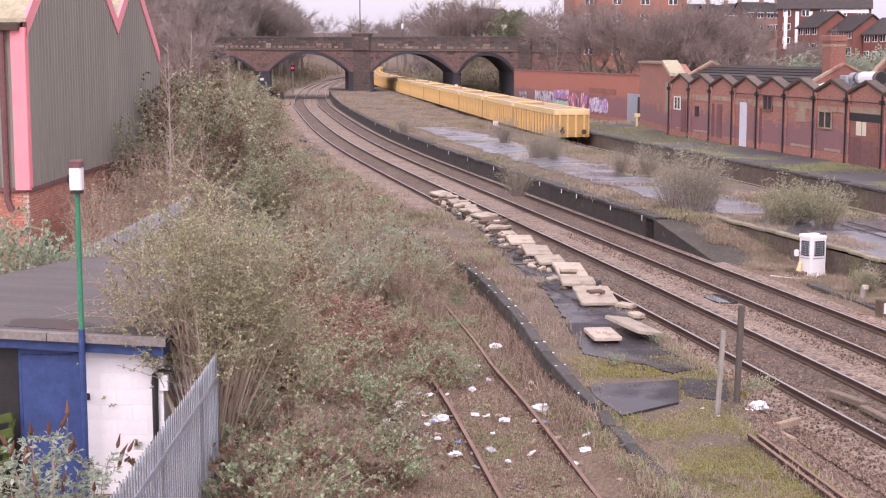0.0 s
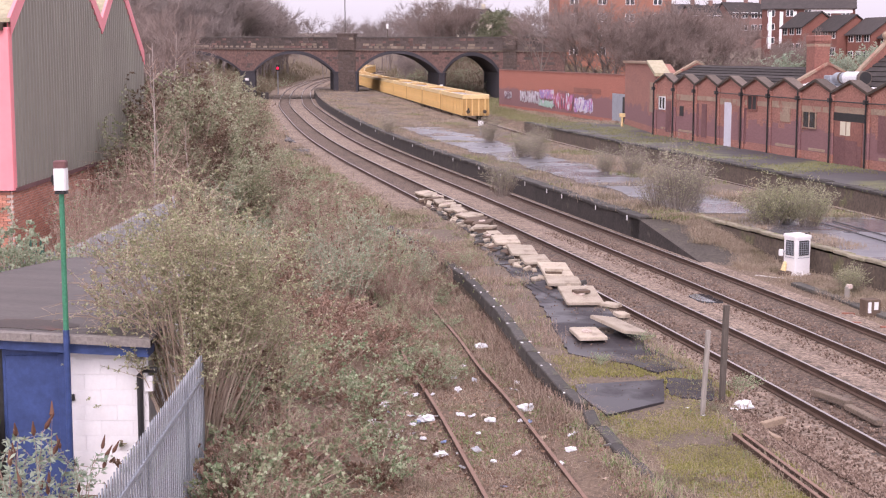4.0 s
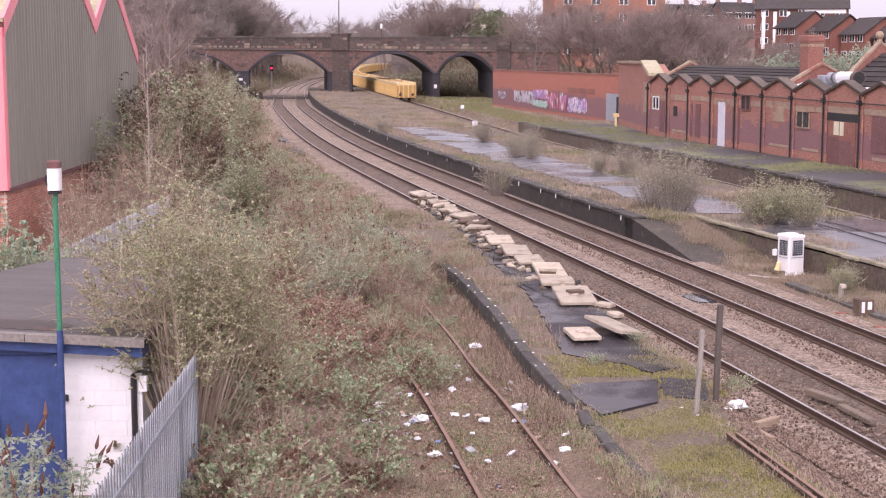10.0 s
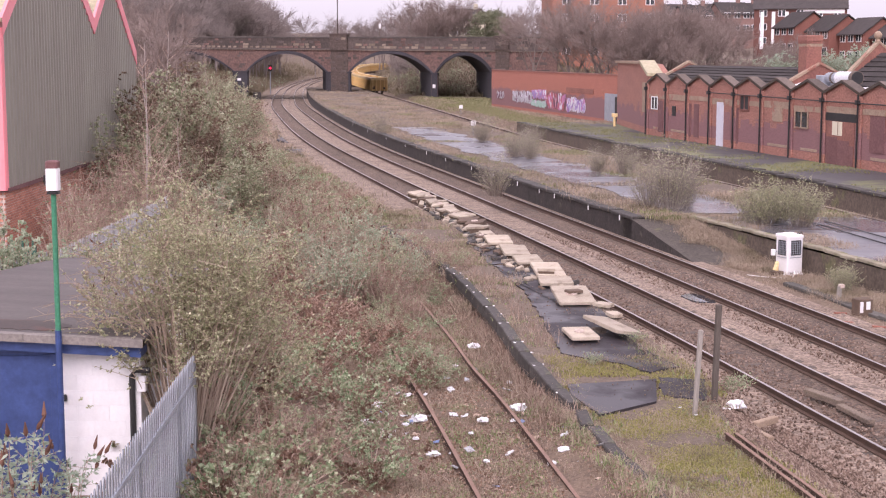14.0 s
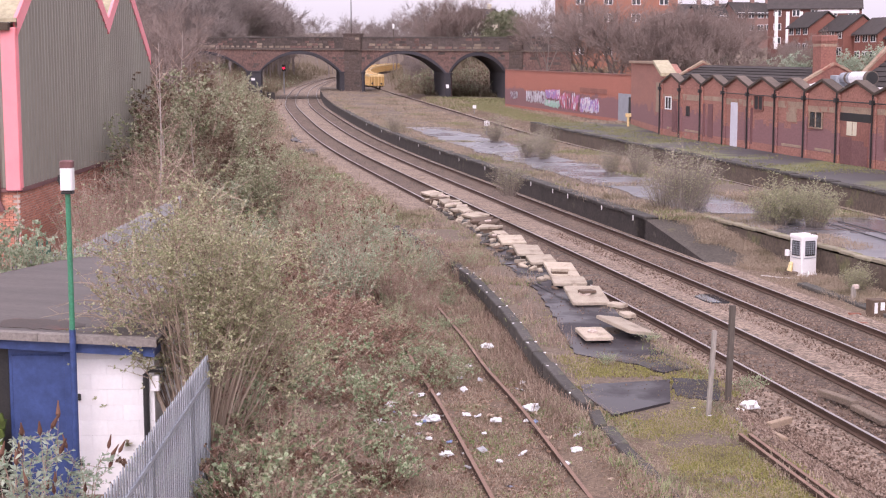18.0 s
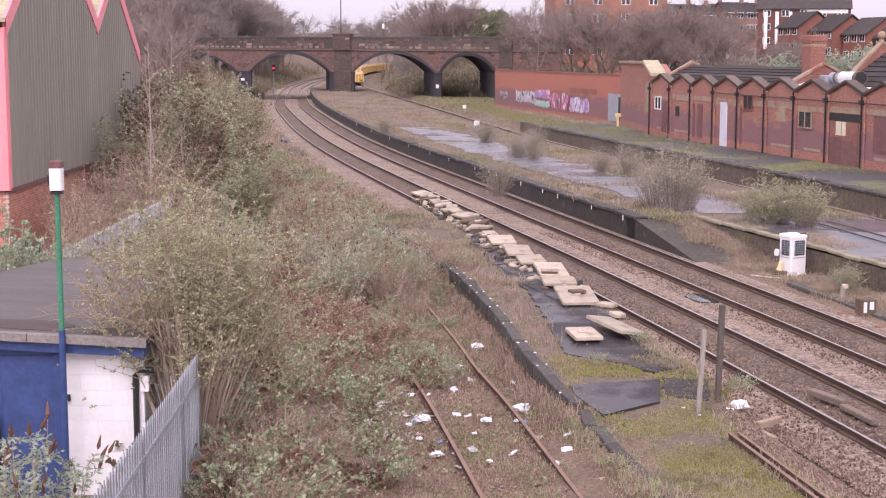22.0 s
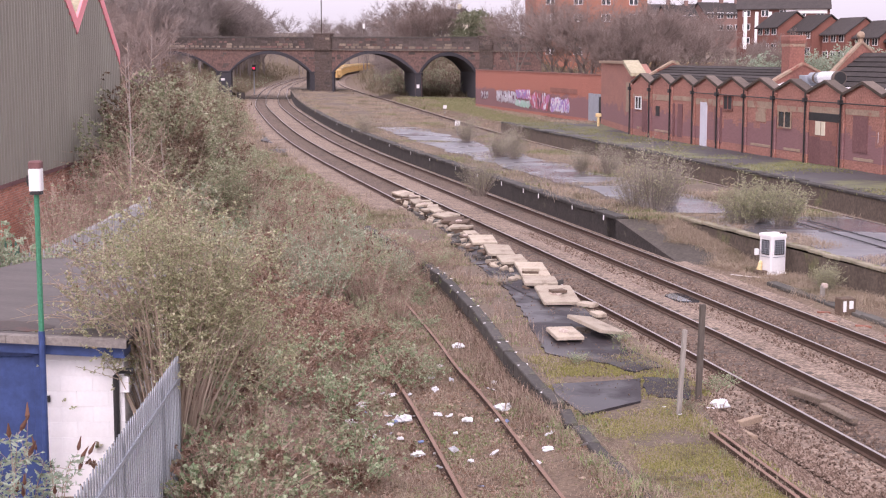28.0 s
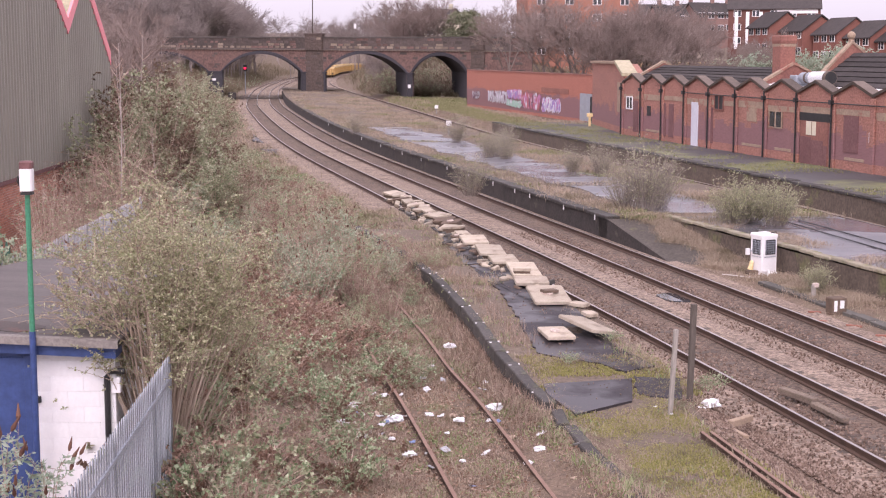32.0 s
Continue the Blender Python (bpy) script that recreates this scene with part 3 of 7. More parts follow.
def copings(o, edge, z, inward, width=.55, length=1.2, thick=.12, m=M_COPING):
    """A row of edge stones on a platform's rim."""
    me = Geo().box((0, 0, .06 - thick / 2), (width, length - .02, thick), bev=.02).mesh("coping_stone", m)
    zz = z if callable(z) else (lambda y: z)
    s = np.r_[0, np.cumsum(np.linalg.norm(np.diff(edge, axis=0), axis=1))]
    mid = shifted(edge, inward * (width / 2 - .06))
    for d in np.arange(length / 2, s[-1], length):
        x, y = np.interp(d, s, mid[:, 0]), np.interp(d, s, mid[:, 1])
        x2, y2 = np.interp(d + .3, s, mid[:, 0]), np.interp(d + .3, s, mid[:, 1])
        slope = math.degrees(math.atan2(zz(y2) - zz(y), .3)) if d + .3 < s[-1] else 0
        part("coping_stone", me, m, o, at=pose(x + random.uniform(-.03, .03), y, zz(y) + random.uniform(-.025, .025), slope + random.uniform(-.8, .8), random.uniform(-2, 2), random.uniform(-1.2, 1.2) + math.degrees(math.atan2(y2 - y, x2 - x)) - 90) if d + .3 < s[-1] else pose(x, y, zz(y)))


isl_edge = cut(shifted(MAIN, 3.1), 56.2, 262)
isl_back = cut(shifted(YARD, -1.9), 56.6, 262)
island = platform("platform_island", isl_edge, isl_back, lambda y: .75 + .5 * smooth(150, 240, y), M_PLATTOP, "disused island platform with moss, dry grass and puddled asphalt")
copings(island, cut(isl_edge, 56.2, 190), .75, 1)
tick = Geo().box((0, 0, 0), (.03, .12, .2)).mesh("paint_mark", M_WHITE)
for y in (57.5, 61.5, 66.5, 69, 73, 78, 83, 90, 96, 104, 113, 124, 136):
    part("paint_mark", tick, M_WHITE, island, at=pose(float(np.interp(y, isl_edge[:, 1], isl_edge[:, 0])) - .08, y, .62))
walk_a, walk_b = cut(shifted(MAIN, 5.4), 57, 128), cut(shifted(MAIN, 9.2), 57, 128)
n = min(len(walk_a), len(walk_b))
wob = lambda l, o: [(x + .7 * noise.noise((x * .3, y * .3, o)), y, .784) for x, y in l[:n]]
part("wet_asphalt_path", Geo().strip(wob(walk_a, 3), wob(walk_b, 8)), M_PATH, island, "puddled dark asphalt path")
ramp_edge, ramp_back = cut(shifted(MAIN, 3.1), 47, 58.2), cut(shifted(MAIN, 5.6), 47, 58.2)
ramp = platform("platform_ramp", ramp_edge, ramp_back, lambda y: min(.73, .73 - (56.6 - y) * .125), M_RAMP, "mossy asphalt ramp at the end of the island platform", lip=.0)
end_off = lambda y: 5.58 + .046 * (56 - y)
end_edge = np.array([(x + end_off(y), y) for x, y in cut(MAIN, -5, 56.8)])
end_back = cut(shifted(YARD, -1.9), -5, 56.8)
island_end = platform("platform_island_end", end_edge, end_back, .75, M_PATH, "cut-back end of the island platform with wet asphalt", wall=M_STWALL)
copings(island_end, end_edge, .76, 1, .3, 1.0, .1, M_MOSSCOPE)
p2_edge = cut(shifted(YARD, 1.75), 20, 133)
p2_back = np.array([(wall_x(y) + (3 if y < 112 else 5), y) for y in p2_edge[:, 1]])
station_platform = platform("platform_station", p2_edge, p2_back, .97, M_STPLAT, "disused station platform of mossy wet asphalt before the brick building", wall=M_STWALL)
copings(station_platform, cut(p2_edge, 50, 150), .97, 1, .5)
old_edge = OLD_EDGE
back_off = lambda y: float(np.interp(y, (18, 24, 28, 31, 42), (5.5, 5.3, 4.6, 4.35, 3.85)))
old_back = np.array([(main_x(y) - back_off(y), y) for y in old_edge[:, 1]])
old_platform = platform("platform_old", old_edge, old_back, lambda y: old_z(y) - .02, M_PLATTOP, "narrow disused platform with weeds, moss and wet asphalt patches", wall=M_STWALL)
copings(old_platform, cut(old_edge, 26.3, 60), cope_z, 1, .25, 1.1, thick=.3)
copings(old_platform, cut(old_edge, 10, 26.4), lambda y: cope_z(y) - .01, 1, .23, 1.1, thick=.3)
shoulder_z = lambda o, y: float(np.interp(o, (3.9, back_off(y) - .45, back_off(y), back_off(y) + .5), (-.24, .45 * old_z(y), old_z(y) + .01, old_z(y) - .12)))
shoulder = Geo().strip(*[[(main_x(y) - (3.9 + (back_off(y) - 3.4) * k), y, shoulder_z(3.9 + (back_off(y) - 3.4) * k, y)) for y in np.arange(8, 29, .5)] for k in np.linspace(0, 1, 7)])
tagged(part("ballast_shoulder", shoulder, M_SHOULDER), "brown ballast spilling up to the old platform", "ballast", kind="structure")
dab = Geo().box((0, 0, 0), (.05, .075, .012), bev=.004).mesh("paint_mark", M_WHITE)
for y in np.arange(27.5, 46.5, 1.1):
    for e in [v for v in (-.025, .16) if random.random() < .75]:
        part("paint_mark", dab, M_WHITE, old_platform, at=pose(old_x(y) + e, y + .6 * e, cope_z(y) + .066, 0, 0, random.uniform(-20, 20)))



# ---- the skew arched bridge ----
SK = 1.312
BRIDGE = Matrix.Translation((-30.6, 248, 0)) @ Matrix.Rotation(math.atan2(-.85, 1), 4, "Z")
M_LEDGE = mat("weathered_ledge", (.20, .15, .12), .9, (.085, .07, .062), .9, .9, 4, .03, col3=(.30, .24, .17), scale3=.5, cover3=.3, grain=.4)
M_COPESTONE = mat("sooty_coping", (.14, .12, .105), .9, (.06, .053, .05), .6, .9, 4, .03, col3=(.22, .18, .13), scale3=.4, cover3=.25, grain=.4)


def bx(x):
    """Distance along the bridge's face of the place with that x."""
    return (x + 30.6) * SK


def bridge():
    o = thing("arched_bridge", "sooty red sandstone and brick road bridge with four arches", "bridge", BRIDGE)
    depth, sk = 10.5, -1.05      # the barrels run back along the skew
    arches = [(bx(-49), bx(-31.5), 4.3, 7.1), (bx(-28.75), bx(-14.9), 4.3, 7.12), (bx(-10.97), bx(1.6), 4.3, 7.15), (bx(2.58), bx(10.25), 4.4, 6.85)]
    x0, x1, top = bx(-60), bx(19), 7.62
    fall = lambda x, z: z - .0073 * (x - bx(-11))      # the road falls to the right

    def ring(a, b, zs, zc, n=22):
        r = []
        w, h = (b - a) / 2, zc - zs
        rad = (w * w + h * h) / (2 * h)
        for i in range(n + 1):
            x = a + (b - a) * i / n
            r.append((x, zc - rad + math.sqrt(max(0, rad * rad - (x - (a + b) / 2) ** 2))))
        return r

    def course(name, a, b, z, h, y0, y1, m, label=""):
        za, zb = fall(a, z), fall(b, z)
        part(name, Geo().add([(a, y0, za), (b, y0, zb), (b, y0, zb + h), (a, y0, za + h), (a, y1, za), (b, y1, zb), (b, y1, zb + h), (a, y1, za + h)],
                             [(0, 1, 2, 3), (5, 4, 7, 6), (3, 2, 6, 7), (0, 4, 5, 1), (0, 3, 7, 4), (1, 5, 6, 2)]), m, o, label)

    g, soff = Geo(), Geo()
    xs = x0
    for a, b, zs, zc in arches:
        for y in (0, depth):
            g.strip([(xs + y * sk, y, -1), (a + y * sk, y, -1)], [(xs + y * sk, y, fall(xs, top)), (a + y * sk, y, fall(a, top))])
            r = ring(a, b, zs, zc)
            g.strip([(x + y * sk, y, z) for x, z in r], [(x + y * sk, y, fall(x, top)) for x, z in r])
        r = [(a, -1)] + ring(a, b, zs, zc) + [(b, -1)]
        soff.strip([(x, .02, z) for x, z in r], [(x + depth * sk, depth - .02, z) for x, z in r])
        xs = b
    for y in (0, depth):
        g.strip([(xs + y * sk, y, -1), (x1 + y * sk, y, -1)], [(xs + y * sk, y, fall(xs, top)), (x1 + y * sk, y, fall(x1, top))])
    g.strip([(x0, 0, fall(x0, top)), (x1, 0, fall(x1, top))], [(x0 + depth * sk, depth, fall(x0, top)), (x1 + depth * sk, depth, fall(x1, top))])
    part("spandrel_wall", g, M_BRIDGE, o)
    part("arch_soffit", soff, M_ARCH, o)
    for a, b, zs, zc in arches:
        w = Geo()
        r1, r2 = ring(a, b, zs, zc, 26), ring(a - .5, b + .5, zs - .1, zc + .5, 26)
        w.strip([(x, -.12, z) for x, z in r1], [(x, -.12, z) for x, z in r2])
        w.strip([(x, -.12, z) for x, z in r2], [(x, .05, z) for x, z in r2])
        w.strip([(x, .05, z) for x, z in r1], [(x, -.12, z) for x, z in r1])
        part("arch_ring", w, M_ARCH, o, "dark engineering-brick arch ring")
    for a, b in ((bx(-31.5), bx(-28.75)), (bx(1.65), bx(2.52)), (bx(-14.9), bx(-14.1)), (bx(-11.3), bx(-10.97))):
        part("pier", Geo().box(((a + b) / 2, .1, 1.6), (b - a, .4, 5.2), bev=.06).box(((a + b) / 2, .05, 4.2), (b - a + .25, .5, .26), bev=.05), M_ARCH, o, "near-black brick pier")
    course("string_course", x0, x1, top + .02, .16, -.22, .3, M_LEDGE, "projecting weathered stone ledge")
    course("string_course", x0, x1, top + .18, .14, -.1, .3, M_BRIDGE_DK)
    for a, b in ((x0, bx(-14.1)), (bx(-11.31), bx(10.83)), (bx(12.68), x1)):
        course("parapet", a, b, top + .32, 1.62, 0, .45, M_BRIDGE_DK)
        course("parapet_coping", a, b, top + 1.94, .2, -.12, .57, M_COPESTONE, "weathered coping stones")
    part("far_parapet", Geo().box(((x0 + x1) / 2 + depth * sk, depth, 8.5), (x1 - x0, .45, 1.7)), M_BRIDGE, o)
    part("road_deck", Geo().box(((x0 + x1) / 2 + depth * sk / 2, depth / 2, 7.95), (x1 - x0, depth - .9, .3)), M_ASPHALT, o)
    # stones standing slightly proud of the parapet, the faces and the pilasters
    stones = {(l, m.name): Geo().box((0, 0, 0), (l, .1, h), bev=.03).mesh("stone", m)
              for m in (M_BRIDGE, M_BRIDGE_DK, M_TANSTONE, M_PILASTER) for l, h in ((.9, .34), (1.25, .36), (.7, .3))}
    pick = lambda *ms: stones[(random.choice((.9, 1.25, .7)), random.choice(ms).name)]
    for row in range(4):
        x = bx(-47) + row * .4
        while x < bx(18):
            if not (bx(-15.2) < x < bx(-10.4) or bx(9.9) < x < bx(13.6)) and random.random() < (.95 if row == 0 else .66):
                me = pick(M_TANSTONE, M_TANSTONE, M_TANSTONE, M_BRIDGE) if row == 0 else pick(M_BRIDGE_DK, M_BRIDGE, M_BRIDGE_DK, M_TANSTONE if row == 1 else M_BRIDGE_DK)
                part("stone", me, M_BRIDGE, o, at=pose(x, .0, fall(x, top + .5 + row * .4)))
            x += 1.1 + random.random() * .4
    for row in range(9):
        x = bx(-33) + row * .5
        while x < bx(18):
            z = 4.3 + row * .36
            inside = any(a - .9 < x < b + .9 and z < (zs + (zc - zs) * (1 - ((x - (a + b) / 2) / ((b - a) / 2 + .6)) ** 2) + 1.0) for a, b, zs, zc in arches)
            if not inside and z < top - .2 and random.random() < .75:
                part("stone", pick(M_BRIDGE, M_BRIDGE, M_BRIDGE_DK), M_BRIDGE, o, at=pose(x, 0, z))
            x += 1.3 + random.random() * .3
    for a, b, z in ((bx(-14.1), bx(-11.31), 10.1), (bx(10.83), bx(12.68), 9.5)):
        p = part("pilaster", Geo().box(((a + b) / 2, .1, 3.3), (b - a, .5, 8.6), bev=.05), M_PILASTER, o, "stained buttress of stone blocks")
        q = Geo().box(((a + b) / 2, 0, (7.7 + z) / 2), (b - a, .8, z - 7.7), bev=.06)
        q.box(((a + b) / 2, 0, z + .08), (b - a + .25, 1.0, .2), bev=.05)
        part("pilaster_cap", q, M_PILASTER, p)
        for row in range(22):
            for k in range(2 + row % 2):
                x = a + (b - a) * (k + .5) / (2 + row % 2)
                if random.random() < .8:
                    part("stone", pick(M_PILASTER, M_BRIDGE_DK, M_PILASTER, M_TANSTONE if row > 17 else M_PILASTER), M_PILASTER, p, at=pose(x, -.15 if row < 18 else -.39, -.2 + row * .46))
    part("notice_plate", Geo().box((bx(-30.2), -.16, 2.9), (.8, .08, .4)), M_WHITE, o, "small white notice on the pier")
    part("notice_plate", Geo().box((bx(2.1), -.16, 2.3), (.5, .08, .55)), M_WHITE, o)
    return o


bridge()


# ---- factory with corrugated cladding over brick ----
def factory():
    o = thing("factory", "grey corrugated factory with red trim over a brick base", "building")
    X, Y0, Z0, ZB = -11.75, 41.5, .4, 3.2
    # gable wall: x is along the wall (world y), z up
    outline = ((41.5, 7.9), (47.4, 11.85), (53.2, 8.15), (56.2, 10.15), (60.9, 7.0))
    zt = lambda y: float(np.interp(y, [a for a, b in outline], [b for a, b in outline]))
    g = Geo()
    ys = np.arange(41.5, 60.9, .085)
    wave = lambda i: (0, 0, .1, .1)[i % 4]
    g.strip([(X + wave(i), y, zt(y)) for i, y in enumerate(ys)], [(X + wave(i), y, ZB) for i, y in enumerate(ys)])
    part("side_cladding", g, M_CLAD, o)
    g = Geo()
    xs = np.arange(-26, X, .075)
    g.strip([(x, Y0 - wave(i), 7.9) for i, x in enumerate(xs)], [(x, Y0 - wave(i), ZB) for i, x in enumerate(xs)])
    part("front_cladding", g, M_CLAD, o)
    part("core_wall", Geo().box((X - 7.2, 51.3, 4.2), (14.1, 19, 7.4)), M_CLAD, o)
    b = Geo().box((X - 7.1, 51.21, (ZB + Z0 - 1.2) / 2), (14.2, 19.4, ZB - Z0 + 1.2))
    part("brick_base", b, M_MORTAR, o)
    fullb = Geo().box((0, 0, 0), (.04, .212, .062), bev=.004).mesh("brick", M_BRICK_RED)
    rest, n = Geo(), 0
    for row in range(38):
        z = ZB - .1 - row * .075
        y = Y0 + .0 + (.1125 if row % 2 else 0)
        while y < 57:
            if n < 270 and y < 44.5 and z > 1.3:
                part("brick", fullb, M_BRICK_RED, o, at=pose(X - .013, y + .11, z))
                n += 1
            else:
                rest.box((X - .013, y + .11, z), (.036, .21, .06))
            y += .225
        for i in range(5):
            rest.box((X - .06 - (i + .5 + .5 * (row % 2)) * .225, Y0 + 1 - 1.012, z), (.215, .05, .065))
    tagged(part("brickwork", rest, M_BRICK_STUFF, o), kind="stuff")
    # trims
    t = Geo().box((X - .12, Y0 - .06, (7.75 + ZB) / 2), (.42, .16, 7.75 - ZB), bev=.02)
    t.box((X + .06, Y0 + .05, (7.75 + ZB) / 2), (.08, .2, 7.75 - ZB))
    part("corner_trim", t, M_PINK, o, "bright red corner flashing")
    v = Geo()
    for (a, za), (c, zc) in zip(outline, outline[1:]):
        v.add([(X + .02, a, za - .42), (X + .02, c, zc - .42), (X + .02, c, zc + .12), (X + .02, a, za + .12), (X + .12, a, za - .42), (X + .12, c, zc - .42), (X + .12, c, zc + .12), (X + .12, a, za + .12)],
              [(4, 5, 6, 7), (3, 2, 1, 0), (7, 6, 2, 3), (0, 1, 5, 4)])
    part("barge_board", v, M_PINK, o, "red barge boards along the twin gables")
    part("sill_flashing", Geo().box((X + .04, 51.2, ZB), (.16, 19.4, .12)).box((-18.8, Y0 - .03, ZB), (14, .14, .12)), M_MAROON, o)
    r = Geo()
    ridge = [(a, zz) for a, zz in outline]
    for (a, za), (c, zc) in zip(ridge, ridge[1:]):
        r.add([(X + .1, a, za + .1), (X + .1, c, zc + .1), (-26, c, zc + .1), (-26, a, za + .1), (X + .1, a, za), (X + .1, c, zc), (-26, c, zc), (-26, a, za)], [(0, 1, 2, 3), (7, 6, 5, 4), (0, 4, 5, 1), (0, 3, 7, 4)])
    part("roof", r, M_CREAM, o, "pale corrugated roof sheets")
    gut = Geo().box((-19, Y0 - .16, 7.78), (14.4, .26, .22), bev=.03)
    part("gutter", gut, M_UNDER, o)
    part("downpipe", Geo().tube(((-12.32, Y0 - .12, 7.7), (-12.32, Y0 - .12, 2.9), (-12.2, Y0 - .12, 2.6)), .09, n=8), M_MAROON, o)
    return o


fac = factory()


# ---- brick hut with flat roof ----
def hut():
    o = thing("brick_hut", "white-painted block hut with a blue door and felt roof", "hut")
    X1, X0, Y0, Y1, ZB, ZT = -3.95, -8.6, 20.4, 27.0, .75, 2.94
    g = Geo()
    g.box(((X0 + X1) / 2, Y0 + .45, (ZB + ZT) / 2), (X1 - X0 - .1, .8, ZT - ZB))
    g.box(((X1 - 6.4) / 2 - .05, (Y0 + Y1) / 2 + .35, (ZB + ZT) / 2), (X1 + 6.3, Y1 - Y0 - .9, ZT - ZB - .01))
    part("block_core", g, M_WHITE, o)
    full, half = (Geo().box((0, 0, 0), (l, .1, .2203), bev=.003).mesh("block", M_WHITE) for l in (.4472, .2232))
    for r in range(10):
        x = -5.08
        while x < X1 - .06:
            me, l = (half, .224) if (r % 2 and x == -5.08) or x > X1 - .4 else (full, .448)
            part("block", me, M_WHITE, o, at=pose(x + l / 2, Y0 + .015, ZB + .11 + r * .222))
            x += l
    fa = Geo().prism(((X0 - .05, 3.10), (X1 + .05, 2.82), (X1 + .05, 2.98), (X0 - .05, 3.25)), Y0 - .28, Y0 + .2)
    part("fascia", fa, M_BLUE, o, "blue painted fascia board")
    door = part("door", Geo().box((-5.53, Y0 - .04, 1.81), (.92, .1, 2.18), bev=.01), M_BLUE, o, "blue sheet-metal door")
    part("door_leaf", Geo().box((-5.56, Y0 - .10, 1.79), (.76, .03, 2.06), bev=.01), M_BLUE, door)
    for z in (1.25, 2.2):
        part("hinge", Geo().box((-5.06, Y0 - .05, z), (.12, .06, .09), bev=.01), M_BLACK, door)
    # solid black panel in place of the unlit room behind the doorway
    part("open_doorway", Geo().box((-6.6, Y0 + .0, 1.88), (1.2, .12, 2.2)), M_BLACK, o, "open doorway with its unlit inside put in as a black panel")
    crate = thing("green_slatted_bench", "lime green slatted bench inside the open doorway", "bench", pose(-6.2, Y0 - .35, .8))
    for i in range(5):
        part("slat", Geo().box((-.25, 0, .2 + i * .22), (.9, .05, .12), ry=-14, bev=.01), M_LIME, crate)
    for x in (-.55, .05):
        part("leg", Geo().box((x, .06, .55), (.08, .06, 1.2), ry=12), M_LIME, crate)
    part("door_post", Geo().box((-5.15, Y0 - .06, 1.8), (.12, .12, 2.1), bev=.01), M_BLUE, o)
    rz = lambda x, y: 3.07 - .053 * (x - X1 - .1) + .012 * (y - Y0 + .35)
    plan = ((X0 - .2, Y0 - .35), (X1 + .1, Y0 - .35), (X1 + .1, Y1 + .2), (-6.55, Y1 - .1), (-7.05, 25.7), (-7.5, 24.4), (X0 - .2, 21.4))
    rf = Geo().add([(x, y, rz(x, y) - d) for d in (0, .09) for x, y in plan], [tuple(range(7)), tuple(range(13, 6, -1))] + [(i, i + 7, (i + 1) % 7 + 7, (i + 1) % 7) for i in range(7)])
    part("roof", rf, M_FELT, o, "worn felt flat roof with damp patches")
    kerb = Geo()
    for xa, xb in ((X0 - .2, -5.5), (-5.49, X1 + .1)):
        za, zb = rz(xa, Y0 - .35), rz(xb, Y0 - .35)
        kerb.add([(x, y, z + d) for y in (Y0 - .38, Y0 - .22) for x, z, d in ((xa, za, -.095), (xb, zb, -.095), (xb, zb, .015), (xa, za, .015))],
                 [(0, 1, 2, 3), (5, 4, 7, 6), (3, 2, 6, 7), (0, 4, 5, 1), (0, 3, 7, 4), (1, 5, 6, 2)])
    part("roof_kerb", kerb, M_KERB, o, "pale grey kerb along the roof's front edge")
    damp, rim = Geo(), []
    for q in np.arange(0, 6.28, .18):
        e = 1 + .45 * noise.noise((math.cos(q) * 2, math.sin(q) * 2, 5)) + .3 * noise.noise((math.cos(q) * 5, math.sin(q) * 5, 9))
        rim.append((-5.62 + .62 * e * math.cos(q), 20.72 + .36 * e * math.sin(q)))
    zr = lambda x, y: rz(x, y) + .006
    damp.add([(x, y, zr(x, y)) for x, y in rim] + [(x, y, zr(x, y) - .02) for x, y in rim], [tuple(range(len(rim)))] + [(i, i + len(rim), (i + 1) % len(rim) + len(rim), (i + 1) % len(rim)) for i in range(len(rim))])
    part("damp_patch", damp, M_FELTWET, o, "reddish-brown damp patch on the felt")
    part("downpipe", Geo().tube(((-3.82, Y0 - .08, 2.6), (-4.03, Y0 - .08, 2.6), (-4.07, Y0 - .08, 2.53), (-4.07, Y0 - .08, .8)), .042, n=8), M_BLACK, o, "black plastic downpipe")
    part("meter_box", Geo().box((-3.95, Y0 - .03, 2.4), (.13, .1, .22), bev=.01), M_WHITE, o)
    return o


hut()


# ---- street lamp beside the hut ----
def yard_lamp():
    o = thing("lamp_post", "green steel lamp post with a white box head", "lamp post", pose(-5.0, 20.0, .115))
    part("pole", Geo().tube(((0, 0, 3.12), (0, 0, 5.0)), .038, .036, 10), M_GREEN, o)
    part("lower_pole", Geo().tube(((0, 0, .5), (0, 0, 3.12)), .045, .045, 10), M_BLUE, o, "lower pole painted blue like the hut")
    h = part("lamp_head", Geo().box((0, 0, 5.21), (.165, .18, .31), bev=.02), M_WHITE, o, "white plastic lamp box")
    part("cap", Geo().box((0, 0, 5.41), (.165, .18, .10), bev=.02), M_MAROON, h)
    part("base", Geo().box((0, 0, 5.03), (.155, .165, .05), bev=.02), M_BLACK, h)
    part("sensor", Geo().tube(((-.08, 0, 5.1), (-.12, 0, 5.18), (-.11, 0, 5.26)), .018, n=6), M_BLACK, h)
    return o


yard_lamp()


